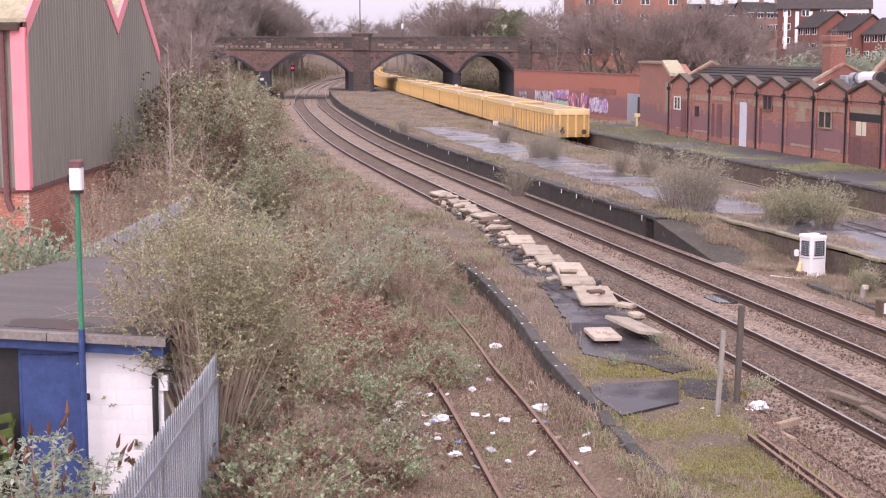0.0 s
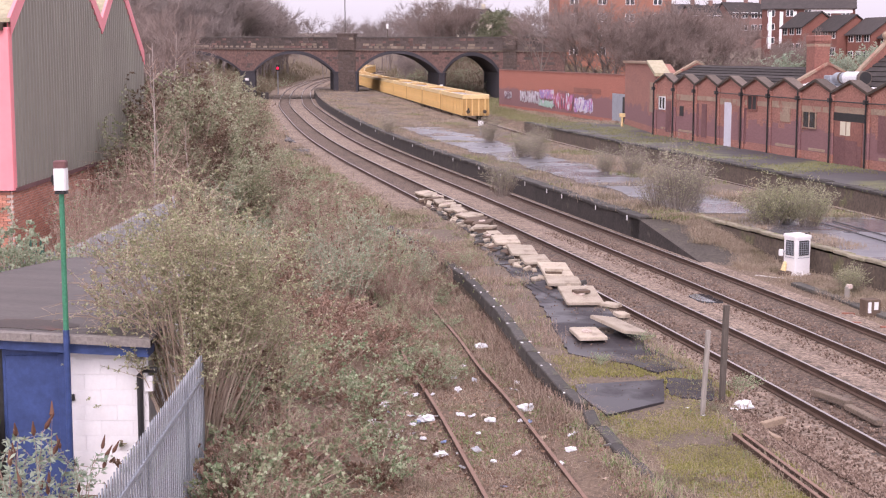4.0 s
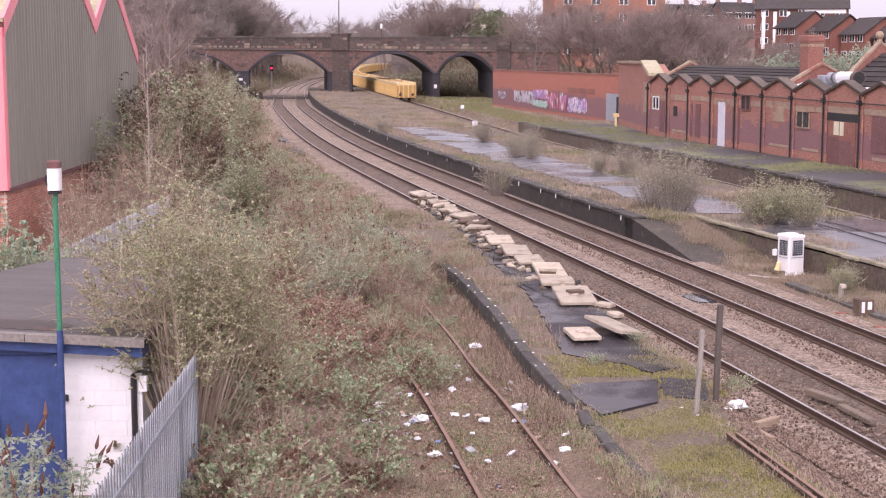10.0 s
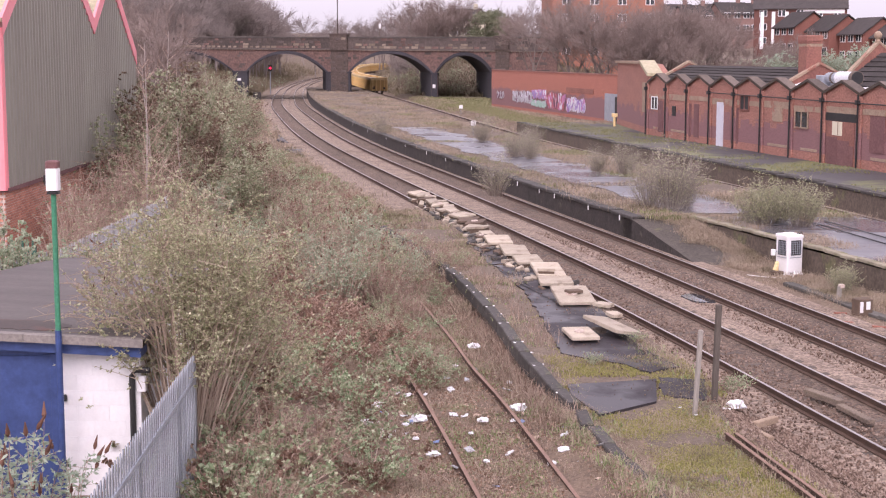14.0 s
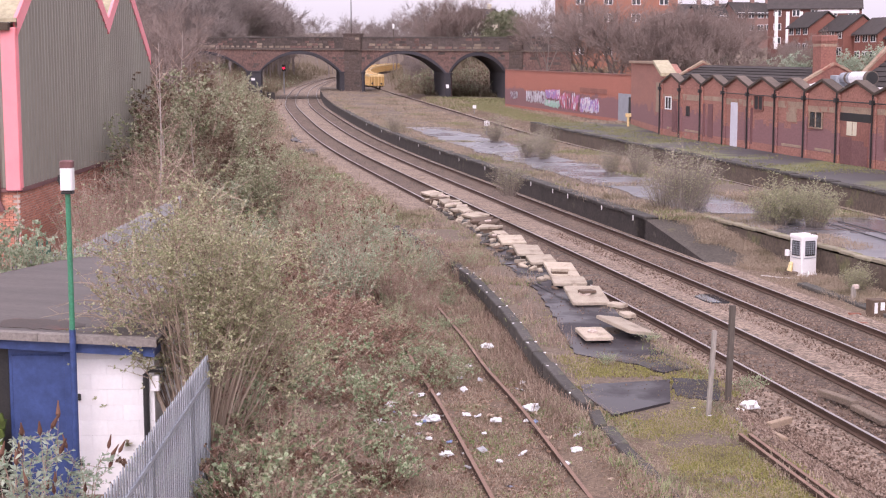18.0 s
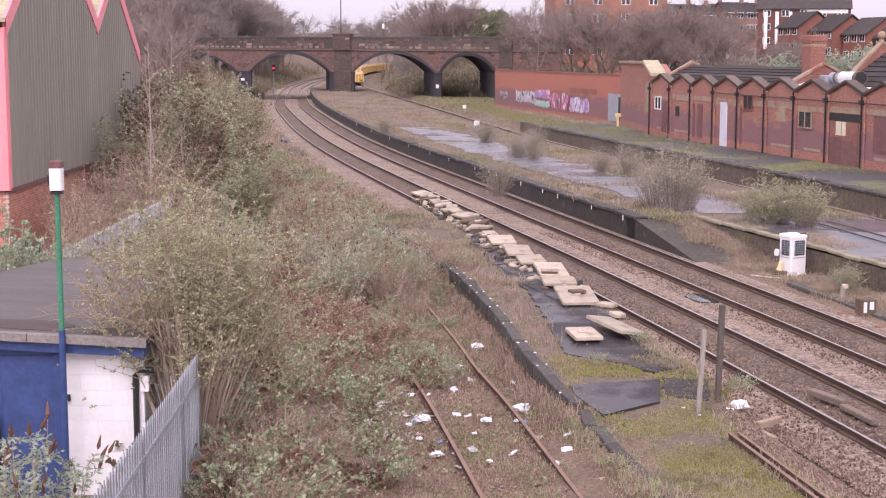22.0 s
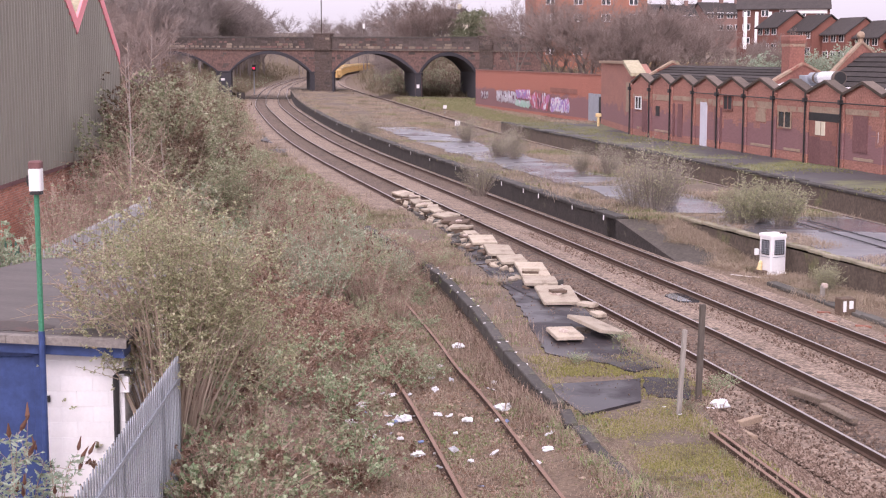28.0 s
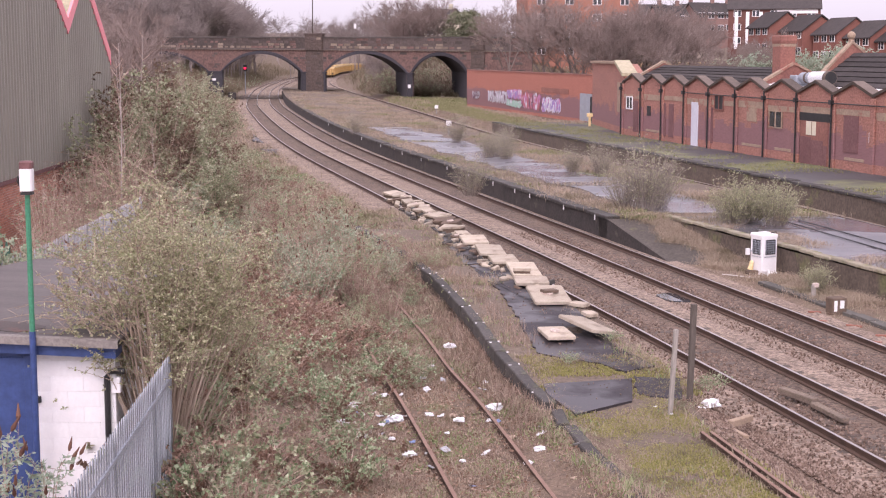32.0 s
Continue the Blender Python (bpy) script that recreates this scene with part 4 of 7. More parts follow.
# ---- palisade fences ----
def palisade(points, h, label, material=M_GALV, zbase=.6):
    o = thing("palisade_fence", label, "fence", group="palisade fences")
    me = Geo()
    me.prism(((-.034, 0), (-.034, h - .08), (-.012, h), (.012, h), (.034, h - .08), (.034, 0)), -.006, .006)
    pale = me.mesh("pale", material)
    for (xa, ya), (xb, yb) in zip(points, points[1:]):
        L = math.hypot(xb - xa, yb - ya)
        ang = math.degrees(math.atan2(yb - ya, xb - xa))
        n = int(L / .14)
        for i in range(n):
            k = (i + .5) / n
            x, y = xa + (xb - xa) * k, ya + (yb - ya) * k
            part("pale", pale, material, o, at=pose(x, y, zbase + random.uniform(-.01, .01), 0, 0, ang))
        for z in (.35, h - .35):
            part("rail", Geo().box(((xa + xb) / 2, (ya + yb) / 2, zbase + z), (L, .04, .05), rz=ang), material, o)
        for i in range(int(L / 2.75) + 2):
            k = min(1, i * 2.75 / L)
            part("post", Geo().box((xa + (xb - xa) * k - .03, ya + (yb - ya) * k + .05, zbase + h / 2 - .1), (.06, .1, h - .1)), material, o)
    return o


palisade(((-3.14, 10.5), (-3.18, 20.3)), 2.25, "galvanised steel palisade fence beside the hut")
palisade(((-8.6, 29.5), (-7.85, 32), (-7.62, 44)), 2.2, "weathered galvanised palisade fence half hidden by shrubs", M_GALVOLD)
palisade(((-10.45, 37.2), (-9.75, 37.0)), 1.75, "dark green painted palisade gate", M_DKGREEN)


# ---- station building ----
M_PALEDOOR = mat("pale_door_paint", (.66, .65, .70), .7, (.58, .57, .62), 1, .5, 6, grain=.06)
M_PALEBOARD = mat("pale_board", (.70, .64, .50), .7, (.62, .55, .42), 2, .5, 8, grain=.06)
M_BAND = mat("sooty_stone_band", (.43, .33, .235), .9, (.28, .19, .14), 1.4, .9, 10, col3=(.33, .14, .105), scale3=.9, cover3=.4)
SB = Matrix.Translation((wall_x(111.6), 111.6, .97)) @ Matrix.Rotation(math.atan2(-1, .183), 4, "Z")


def build_station():
    # y is negative towards the tracks in this local space, so fronts lie at negative y
    o = thing("station_building", "derelict red brick station building with a saw-tooth parapet", "building", SB)
    bay, n, valley, peak = 4.27, 12, 3.95, 4.58
    L = bay * n
    top = []
    for i in range(n):
        top += [(i * bay, valley), (i * bay + bay / 2, peak)]
    top.append((L, valley))
    w = Geo()
    xs = [a for a, b in top]
    for y, flip in ((0, 1), (.35, 0)):
        lo, hi = [(x, y, -.4) for x in xs], [(x, y, z) for x, z in top]
        w.strip(lo, hi) if flip else w.strip(hi, lo)
    w.strip([(x, 0, z) for x, z in top], [(x, .35, z) for x, z in top])
    w.box((.17, 5.2, 1.8), (.34, 10, 4.4)).box((L - .17, 5.2, 1.8), (.34, 10, 4.4)).box((L / 2, 10.2, 1.8), (L, .34, 4.4))
    part("brick_wall", w, M_FACADE, o)
    for i in range(n):
        x = i * bay
        part("brick_pier", Geo().box((x, -.06, 1.7), (.46, .12, 4.2), bev=.03), M_FACADE, o)
        if i < 9:
            part("downpipe", Geo().tube(((x + .02, -.2, 3.9), (x + .02, -.2, 0)), .055, n=6).box((x + .02, -.22, 3.5), (.26, .22, .24)), M_BLACK, o, "black cast-iron downpipe")
        c = Geo()
        for a, b in (((x - .0, valley), (x + bay / 2, peak)), ((x + bay / 2, peak), (x + bay, valley))):
            c.add([(a[0], -.12, a[1]), (b[0], -.12, b[1]), (b[0], -.12, b[1] + .085), (a[0], -.12, a[1] + .085), (a[0], .5, a[1]), (b[0], .5, b[1]), (b[0], .5, b[1] + .085), (a[0], .5, a[1] + .085)],
                  [(0, 1, 2, 3), (5, 4, 7, 6), (3, 2, 6, 7), (0, 4, 5, 1), (0, 3, 7, 4), (1, 5, 6, 2)])
        part("parapet_coping", c, M_COPEDK, o)
        v = Geo()
        for a, b in (((x, valley), (x + bay / 2, peak)), ((x + bay / 2, peak), (x + bay, valley))):
            v.add([(p[0], y, p[1] + d) for y in (-.135, -.122) for p, d in ((a, -.09), (b, -.09), (b, .06), (a, .06))], [(0, 1, 2, 3), (5, 4, 7, 6), (3, 2, 6, 7), (0, 4, 5, 1), (0, 3, 7, 4), (1, 5, 6, 2)])
        part("verge", v, M_UNDER, o, "thin dark strip along the lower edge of the coping")
        if i in (0, 1, 5, 6, 8):
            part("plinth_band", Geo().box((x + bay * .55, -.012, .6), (bay * (.5 + .2 * (i % 2)), .024, .15), bev=.004), M_BAND, o, "worn stone plinth band")
        part("stone_band", Geo().box((x + bay / 2, -.015, 2.93 + .05 * (i % 3)), (bay - .5, .03, .3 + .1 * (i % 2))), M_BAND, o, "weathered stone lintel band")
    part("cable_pipe", Geo().tube(((12.6, -.2, 3.5), (30, -.2, 3.46), (L, -.2, 3.46)), .035, n=6), M_BLACK, o)

    def opening(name, x, z, wd, h, m, label="", frame_m=None):
        ob = part(name, Geo().box((x, .0, z), (wd, .1, h), bev=.01), m, o, label)
        if frame_m:
            g = Geo()
            for dx in (-wd / 2, 0, wd / 2):
                g.box((x + dx, -.06, z), (.08, .06, h))
            for dz in (-h / 2, h / 2):
                g.box((x, -.06, z + dz), (wd + .08, .06, .08))
            part("window_frame", g, frame_m, ob)
        return ob

    opening("window", 1.6, 2.45, 1.3, .9, M_WINDOW, "", M_WHITE)
    # openings in M_BLACK are flat panels, black for the shade of a hollow
    opening("vent_opening", 5.7, 2.0, .7, .7, M_BLACK, "dark round hole in the wall")
    opening("boarded_door", 14.5, 1.45, 1.15, 2.9, M_PALEDOOR, "tall white boarded doorway")
    opening("window", 18.6, 3.0, 1.4, .9, M_BLACK, "broken dark window opening", M_STBRICK)
    opening("boarded_window", 23.6, 2.45, 1.4, .85, M_BAND, "window boarded with stained panels")
    opening("window", 27.0, 2.3, 1.7, .95, M_WINDOW, "", M_BAND)
    opening("doorway_lintel", 31.8, 2.62, 3.9, .45, M_BLACK, "blackened steel lintel over the wide doorway")
    opening("wide_door", 31.9, 1.2, 3.3, 2.4, M_STBRICK, "wide bricked-up doorway painted maroon below")
    for x0, w, h in ((30.95, 1.35, 1.5), (32.35, 1.4, 1.35), (33.3, .45, 1.1)):
        part("paint_coat", Geo().box((x0, -.056, h / 2 + .02), (w, .02, h)), M_MAROON, o)
    part("notice_board", Geo().box((31.6, -.06, 2.0), (1.15, .06, .75), bev=.01), M_PALEBOARD, o, "pale notice board with faded writing")
    part("board_batten", Geo().box((31.75, -.10, 2.0), (.05, .03, .72)), M_BAND, o)
    opening("boarded_window", 36.1, 1.9, 1.6, 1.9, M_MAROON, "bricked window painted maroon")
    opening("sign", 38.3, 1.85, .5, .55, M_WHITE, "small red and white warning sign")
    for x, wd in ((2.9, 1.0), (8.6, 1.1), (10.2, .9), (17, 1.2)):
        opening("blocked_opening", x, 1.5, wd, 2.3, M_MAROON, "bricked-up opening")
    # roofs
    def slope_roof(name, x0, x1, y0, z0, y1, z1, m, label):
        r = part(name, Geo().add([(x0, y0, z0), (x1, y0, z0), (x1, y1, z1), (x0, y1, z1), (x0, y0, z0 - .15), (x1, y0, z0 - .15), (x1, y1, z1 - .15), (x0, y1, z1 - .15)],
             [(0, 1, 2, 3), (7, 6, 5, 4), (0, 4, 5, 1), (1, 5, 6, 2), (2, 6, 7, 3), (3, 7, 4, 0)]), m, o, label)
        k = int(max(3, abs(math.hypot(y1 - y0, z1 - z0)) / .42))
        me = Geo().box(((x0 + x1) / 2, 0, 0), (x1 - x0, .36, .05)).mesh("slate_course", m)
        ang = math.degrees(math.atan2(z1 - z0, y1 - y0))
        for j in range(k):
            q = (j + .5) / k
            part("slate_course", me, m, r, at=pose(0, y0 + (y1 - y0) * q, z0 + (z1 - z0) * q + .03, ang - 3))
    slope_roof("slate_roof", .3, 22.3, .4, 3.95, 3.1, 5.2, M_SLATE, "dark slate roof behind the parapet")
    slope_roof("slate_roof", .3, 22.3, 6.2, 3.95, 3.1, 5.2, M_SLATE, "dark slate roof behind the parapet")
    slope_roof("slate_roof", 27.8, 60, 1.8, 4.2, 4.4, 6.1, M_SLATE, "large dark slate roof with a coped gable")
    slope_roof("slate_roof", 27.8, 60, 7.6, 4.2, 4.4, 6.1, M_SLATE, "large dark slate roof with a coped gable")
    slope_roof("flat_roof", 22.8, 51, .4, 4.12, 1.75, 4.2, M_WHITE, "pale flat roof membrane")
    slope_roof("flat_roof", 24.4, 27.2, .42, 4.16, 1.7, 4.5, M_WHITE, "pale roof membrane behind the parapet")
    for x, pts in ((.1, ((.3, 3.95), (3.1, 5.5), (6.2, 4.0))), (22.5, ((.3, 3.95), (3.1, 5.5), (6.2, 4.0))), (27.5, ((1.75, 4.2), (4.3, 6.75), (7.6, 4.2)))):
        g, k = Geo(), Geo()
        g.strip([(x - .15, y, 2.5) for y, z in pts], [(x - .15, y, z - .05) for y, z in pts], [(x + .15, y, z - .05) for y, z in pts], [(x + .15, y, 2.5) for y, z in pts])
        part("gable_wall", g, M_STBRICK, o)
        k.strip([(x - .22, y, z - .08) for y, z in pts], [(x - .22, y, z + .08) for y, z in pts], [(x + .22, y, z + .08) for y, z in pts], [(x + .22, y, z - .08) for y, z in pts])
        part("gable_coping", k, M_BAND, o, "sandstone gable coping")
    b = Geo().tube([(27.5, 4.3, 6.7), (27.5, 4.3, 6.9), (27.5, 4.3, 6.94)], .12, .16, 8)
    bmq = bmesh.new()
    bmesh.ops.create_icosphere(bmq, subdivisions=2, radius=.24, matrix=Matrix.Translation((27.5, 4.3, 7.14)))
    b.add([v.co for v in bmq.verts], [[v.index for v in f.verts] for f in bmq.faces])
    bmq.free()
    part("finial", b, M_STONEBAND, o, "stone ball finial")
    ch = part("chimney", Geo().box((21.8, 2.8, 5.4), (1.15, 1.0, 3.6), bev=.03), M_STBRICK, o, "tall red brick chimney stack")
    part("chimney_cap", Geo().box((21.8, 2.8, 6.75), (1.24, 1.09, .1), bev=.02).box((21.8, 2.8, 7.0), (1.28, 1.13, .36), bev=.04), M_STBRICK, ch, "corbelled brick cap")
    part("band", Geo().box((21.8, 2.8, 6.6), (1.2, 1.05, .18), bev=.02), M_BAND, ch, "tan stone band")
    d = part("duct", Geo().tube([(27.9, 1.15, 4.71), (29.2, 1.2, 4.72)], .31, .31, 20), M_GALV, o, "large silver ventilation duct")
    part("duct_sleeve", Geo().tube([(29.1, 1.2, 4.72), (30.9, 1.25, 4.74)], .36, .36, 20), M_BAG, d, "bright silver duct sleeve")
    part("duct_rim", Geo().tube([(30.86, 1.25, 4.74), (31.15, 1.25, 4.74)], .40, .40, 20), M_COPEDK, d)
    # black disc closing the duct, for the darkness inside
    part("duct_mouth", Geo().tube([(31.1, 1.25, 4.74), (31.17, 1.25, 4.74)], .35, .35, 20), M_BLACK, d, "dark open mouth of the duct")
    part("duct_band", Geo().tube([(28.5, 1.17, 4.71), (28.7, 1.17, 4.71)], .33, .33, 20), M_COPEDK, d)
    part("plant_unit", Geo().box((27.5, 1.1, 4.55), (.8, .8, .6), bev=.04), M_GALV, o)
    return o


build_station()


def end_block():
    o = thing("brick_end_block", "red brick end block with a stone-coped shoulder", "building")
    p = (17.2, 129.0), (17.35, 112.0)
    ang = math.degrees(math.atan2(p[1][1] - p[0][1], p[1][0] - p[0][0]))
    o.matrix_basis = pose(*p[0], .97, 0, 0, ang)
    L = 17.0
    poly = [(0, -.4), (L, -.4), (L, 4.5), (L - 3.5, 5.3), (0, 5.3)]
    g = Geo().prism(poly, 0, 1.6)
    part("brick_wall", g, M_FACADE, o)
    part("render_coat", Geo().box((L - 1.9, -.012, 2.75), (2.5, .024, 2.3), bev=.01), M_BAND, o, "stained tan render patch")
    part("shoulder_coping", Geo().add([(L - 3.7, -.2, 5.35), (L + .1, -.2, 4.4), (L + .1, 1.0, 4.4), (L - 3.7, 1.0, 5.35), (L - 3.7, -.2, 5.6), (L + .1, -.2, 4.65), (L + .1, 1.0, 4.65), (L - 3.7, 1.0, 5.6)],
         [(3, 2, 1, 0), (4, 5, 6, 7), (0, 1, 5, 4), (1, 2, 6, 5), (2, 3, 7, 6), (3, 0, 4, 7)]), M_CREAM, o, "pale stone shoulder coping")
    part("top_coping", Geo().box(((L - 3.6) / 2, .3, 5.4), (L - 3.4, 1.0, .2)), M_STONEBAND, o)


end_block()


def graffiti_wall():
    a, b = Vector((8.7, 181, 0)), Vector((17.9, 134.5, 0))
    L, ang = (b - a).length, math.degrees(math.atan2(b.y - a.y, b.x - a.x))
    o = thing("brick_boundary_wall", "long red brick boundary wall covered with graffiti", "wall", pose(a.x, a.y, .9, 0, 0, ang), kind="structure")
    part("brickwork", Geo().box((L / 2, .2, 2.0), (L, .4, 4.4)), M_WALLBRICK, o)
    part("coping", Geo().box((L / 2, .2, 4.24), (L, .5, .12)), M_STBRICK, o)
    part("patch", Geo().box((L * .76, -.03, 2.55), (9, .03, .5)), M_STBRICK, o)
    pinks = [mat("graffiti_" + n, c, .6, tuple(v * .75 for v in c), 3, .6, 8) for n, c in (("silver", (.60, .57, .60)), ("magenta", (.66, .28, .50)), ("mint", (.46, .68, .57)), ("red", (.58, .17, .20)), ("white", (.80, .75, .82)), ("violet", (.44, .31, .62)), ("plum", (.20, .09, .13)))]
    rng = random.Random(4)
    # tags are painted bars and blobs without letters
    for x0, x1, cols, zlo, zhi in ((10.7, 18.4, (0, 0, 0, 6, 4), .5, 2.2), (18.9, 24.1, (1, 5, 5, 4), 1.2, 2.5), (18.9, 24.1, (2, 2, 2, 4), .35, 1.3), (24.6, 31.2, (3, 1, 4, 3, 6), .25, 2.3), (32, 37.8, (4, 5, 4, 5, 1), .2, 2.0), (3, 6, (0, 6), .8, 1.9)):
        by, count = {}, 0
        base = by.setdefault(cols[0], Geo())
        for cx in np.arange(x0 + .3, x1, .42):
            w, h, cz = rng.uniform(.3, .5), (zhi - zlo) * rng.uniform(.3, .48), (zlo + zhi) / 2 + rng.gauss(0, .06)
            count += 1
            base.add([(cx + w * math.cos(k * .6981), -.022 - .001 * (count % 6), cz + h * math.sin(k * .6981) * rng.uniform(.8, 1.05)) for k in range(9)], [tuple(range(9))])
        x = x0
        while x < x1:
            c = rng.choice(cols)
            g = by.setdefault(c, Geo())
            for q in range(rng.choice((3, 4, 5))):
                w, h = rng.uniform(.08, .34), (zhi - zlo) * rng.uniform(.10, .34)
                cx, cz = x + rng.gauss(0, .18), rng.uniform(zlo + h, max(zlo + h + .01, zhi - h))
                y, lean = -.03 - .003 * (count % 24), rng.uniform(-.7, .7)
                count += 1
                k = rng.choice((4, 5, 6, 9))
                g.add([(cx + w * math.cos(6.2832 * i / k + lean) + lean * h * math.sin(6.2832 * i / k), y, cz + h * math.sin(6.2832 * i / k) * rng.uniform(.7, 1)) for i in range(k)], [tuple(range(k))])
                c = rng.choice(cols)
                g = by.setdefault(c, Geo())
            x += rng.uniform(.16, .34)
        for c, g in by.items():
            part("graffiti", g, pinks[c], o, "spray-painted graffiti shapes")
    g = thing("steel_gate", "grey steel palisade gate in the wall", "gate", pose(17.7, 133.4, .97, 0, 0, ang))
    part("gate_frame", Geo().box((0, -.3, 1.25), (4.6, .08, 2.5)), M_GALV, g)
    # black panel for the dark gap in the gate
    part("gate_opening", Geo().box((1.6, -.36, 1.15), (1.6, .06, 2.2)), M_BLACK, g)
    h = thing("yellow_hydrant_post", "yellow marker post on the station platform", "post", pose(16.4, 124.5, .97))
    part("stem", Geo().tube(((0, 0, 0), (0, 0, .85)), .11, n=8), M_YRIM, h)
    part("head", Geo().box((0, 0, .95), (.5, .3, .3), bev=.04), M_YRIM, h)


graffiti_wall()


# ---- the freight train ----
WAGON_PITCH, N_WAGONS = 17.0, 18


# ribs paler than the body, their highlights put into the colour
M_YRIB = mat("highlit_wagon_rib", (.72, .50, .22), .6, (.62, .40, .15), 1.2, .6, 12, col3=(.45, .26, .11), scale3=.7, cover3=.2)


def wagon():
    o = thing("box_wagon", "yellow ribbed steel box wagon loaded with spoil", "wagon", group="wagons of the train")
    L, W, zf, zt = 15.6, 2.72, .62, 2.68
    g = Geo()
    hl, hw = L / 2, W / 2
    g.box((0, 0, zf + .05), (L, W - .2, .1))
    for s in (-1, 1):
        g.box((0, s * (hw - .09), (zf + zt) / 2), (L, .06, zt - zf))
        g.box((s * (hl - .05), 0, (zf + zt) / 2), (.08, W - .2, zt - zf))
    body = part("body", g, M_YELLOW, o)
    rim = Geo()
    for s in (-1, 1):
        rim.box((0, s * (hw - .05), zt - .2), (L + .06, .16, .42), bev=.03)
        rim.box((s * hl, 0, zt - .2), (.16, W - .1, .42), bev=.03)
    part("top_rim", rim, M_YRIM, o, "brighter yellow top rim")
    rib = Geo().prism(((-.07, zf - .05), (.07, zf - .05), (.07, zt - .4), (-.07, zt - .4)), -.11, .05).mesh("side_rib", M_YRIB)
    for i in range(15):
        x = -hl + .25 + i * (L - .5) / 14
        part("side_rib", rib, M_YELLOW, body, at=pose(x, hw - .05, 0, 0, 0, 180))
        part("side_rib", rib, M_YELLOW, body, at=pose(x, -hw + .05, 0))
    for y in (-.95, -.3, .35, .95):
        part("end_rib", rib, M_YELLOW, body, at=pose(-hl - .02, y, 0, 0, 0, -90))
    part("end_sill", Geo().box((-hl - .02, 0, zf + .1), (.2, W, .28), bev=.03), M_YELLOW, body)
    part("sole_bar", Geo().box((0, hw - .2, zf - .1), (L, .12, .22)).box((0, -hw + .2, zf - .1), (L, .12, .22)), M_UNDER, o)
    load = Geo()
    n = 16
    load.strip(*[[(-hl + .1 + (L - .2) * i / n, -hw + .12 + (W - .24) * j / 4, zt - .12 - .10 * abs(j - 2) + .12 * noise.noise((i * .9, j * 1.3, 5))) for i in range(n + 1)] for j in range(5)])
    part("spoil_load", load, M_SPLOAD, o, "pale grey-brown spoil load")
    for x in (-5.2, 5.2):
        b = part("bogie", Geo().box((x, .85, .5), (2.3, .18, .3), bev=.04).box((x, -.85, .5), (2.3, .18, .3), bev=.04).box((x, 0, .62), (.5, 1.7, .25)), M_UNDER, o)
        for dx in (-.9, .9):
            for y in (-.75, .75):
                part("wheel", Geo().tube(((x + dx, y - .06, .43), (x + dx, y + .06, .43)), .42, .42, 14), M_UNDER, b)
    for y in (-.85, .85):
        part("buffer", Geo().tube(((-hl - .1, y, 1.0), (-hl - .5, y, 1.0), (-hl - .52, y, 1.0)), .12, .2, 8), M_UNDER, o)
    part("tail_lamp", Geo().box((-hl - .14, .75, 1.25), (.08, .16, .2)), M_BLACK, o)
    return o


WAGONS = [wagon()]
WAGONS += [copy_thing(WAGONS[0], Matrix()) for i in range(N_WAGONS - 1)]
tagged(WAGONS[0], "yellow ribbed steel box wagon at the tail of the train")


# ---- things on the old platform ----
def slab(x, y, w, d, rz, lift, rx=0, ry=0, h=.10, knob=True, seed=0):
    """A cover slab with chipped corners; lift is the height of its underside over the platform."""
    rr = random.Random(seed)
    o = thing("concrete_slab", "pale concrete cover slab with a raised lifting lug", "paving slab", pose(x, y, old_z(y) + .03 + lift, rx, ry, rz), group="heap of cover slabs")
    ring = []
    for cx, cy in ((-1, -1), (1, -1), (1, 1), (-1, 1)):
        a, c = rr.uniform(.02, .07), rr.uniform(.02, .07)
        p, q = (cx * (w / 2 - a), cy * d / 2), (cx * w / 2, cy * (d / 2 - c))
        ring += [q, p] if cx * cy > 0 else [p, q]
    n = len(ring)
    g = Geo().add([(u, v, z) for z, k in ((0, 1.0), (h - .015, 1.0), (h, .97)) for u, v in ((u * k, v * k) for u, v in ring)],
                  [tuple(range(n - 1, -1, -1)), tuple(range(2 * n, 3 * n))] + [(l * n + i, l * n + (i + 1) % n, (l + 1) * n + (i + 1) % n, (l + 1) * n + i) for l in (0, 1) for i in range(n)])
    part("slab_face", g, M_SLAB if h > .076 or rr.random() < .75 else M_BAULK, o)
    if lift > .12:
        part("box_base", Geo().box((0, 0, -lift / 2), (w * .9, d * .9, lift), bev=.01), M_BAULK, o, "dark brown boxing under the slab")
    if knob:
        part("lifting_lug", Geo().tube([(w * .14 * math.cos(t * .785) - .03, d * .1 * math.sin(t * .785), h + .015) for t in range(9)], .035, n=6), M_MORTAR, o)
    return o


for k, row in enumerate(((3.93, 37.5, .95, 1.75, 3, .10, 5, 0), (3.62, 32.8, .64, 1.25, 6, .02, 0, 0), (4.38, 33.3, .66, 1.65, 22, .11, 3, 9), (3.66, 41.9, .84, 1.8, 3, .12, 4, 2),
                         (3.55, 41.2, .5, .2, 6, .23, 4, 2), (3.7, 39.9, .92, .8, 2, .10, 5, 0), (3.22, 43.9, .78, 1.1, 5, .14, 3, -2), (2.96, 46.0, .84, 1.5, 4, .14, 4, 3),
                         (2.58, 48.6, .84, 1.2, 5, .15, 5, 0), (4.62, 36.6, .35, .45, 50, .0, 2, 0), (4.7, 35.2, .3, .4, 20, .0, 4, 0))):
    slab(*row, h=.08, knob=k < 2, seed=k)
rs0 = random.Random(31)
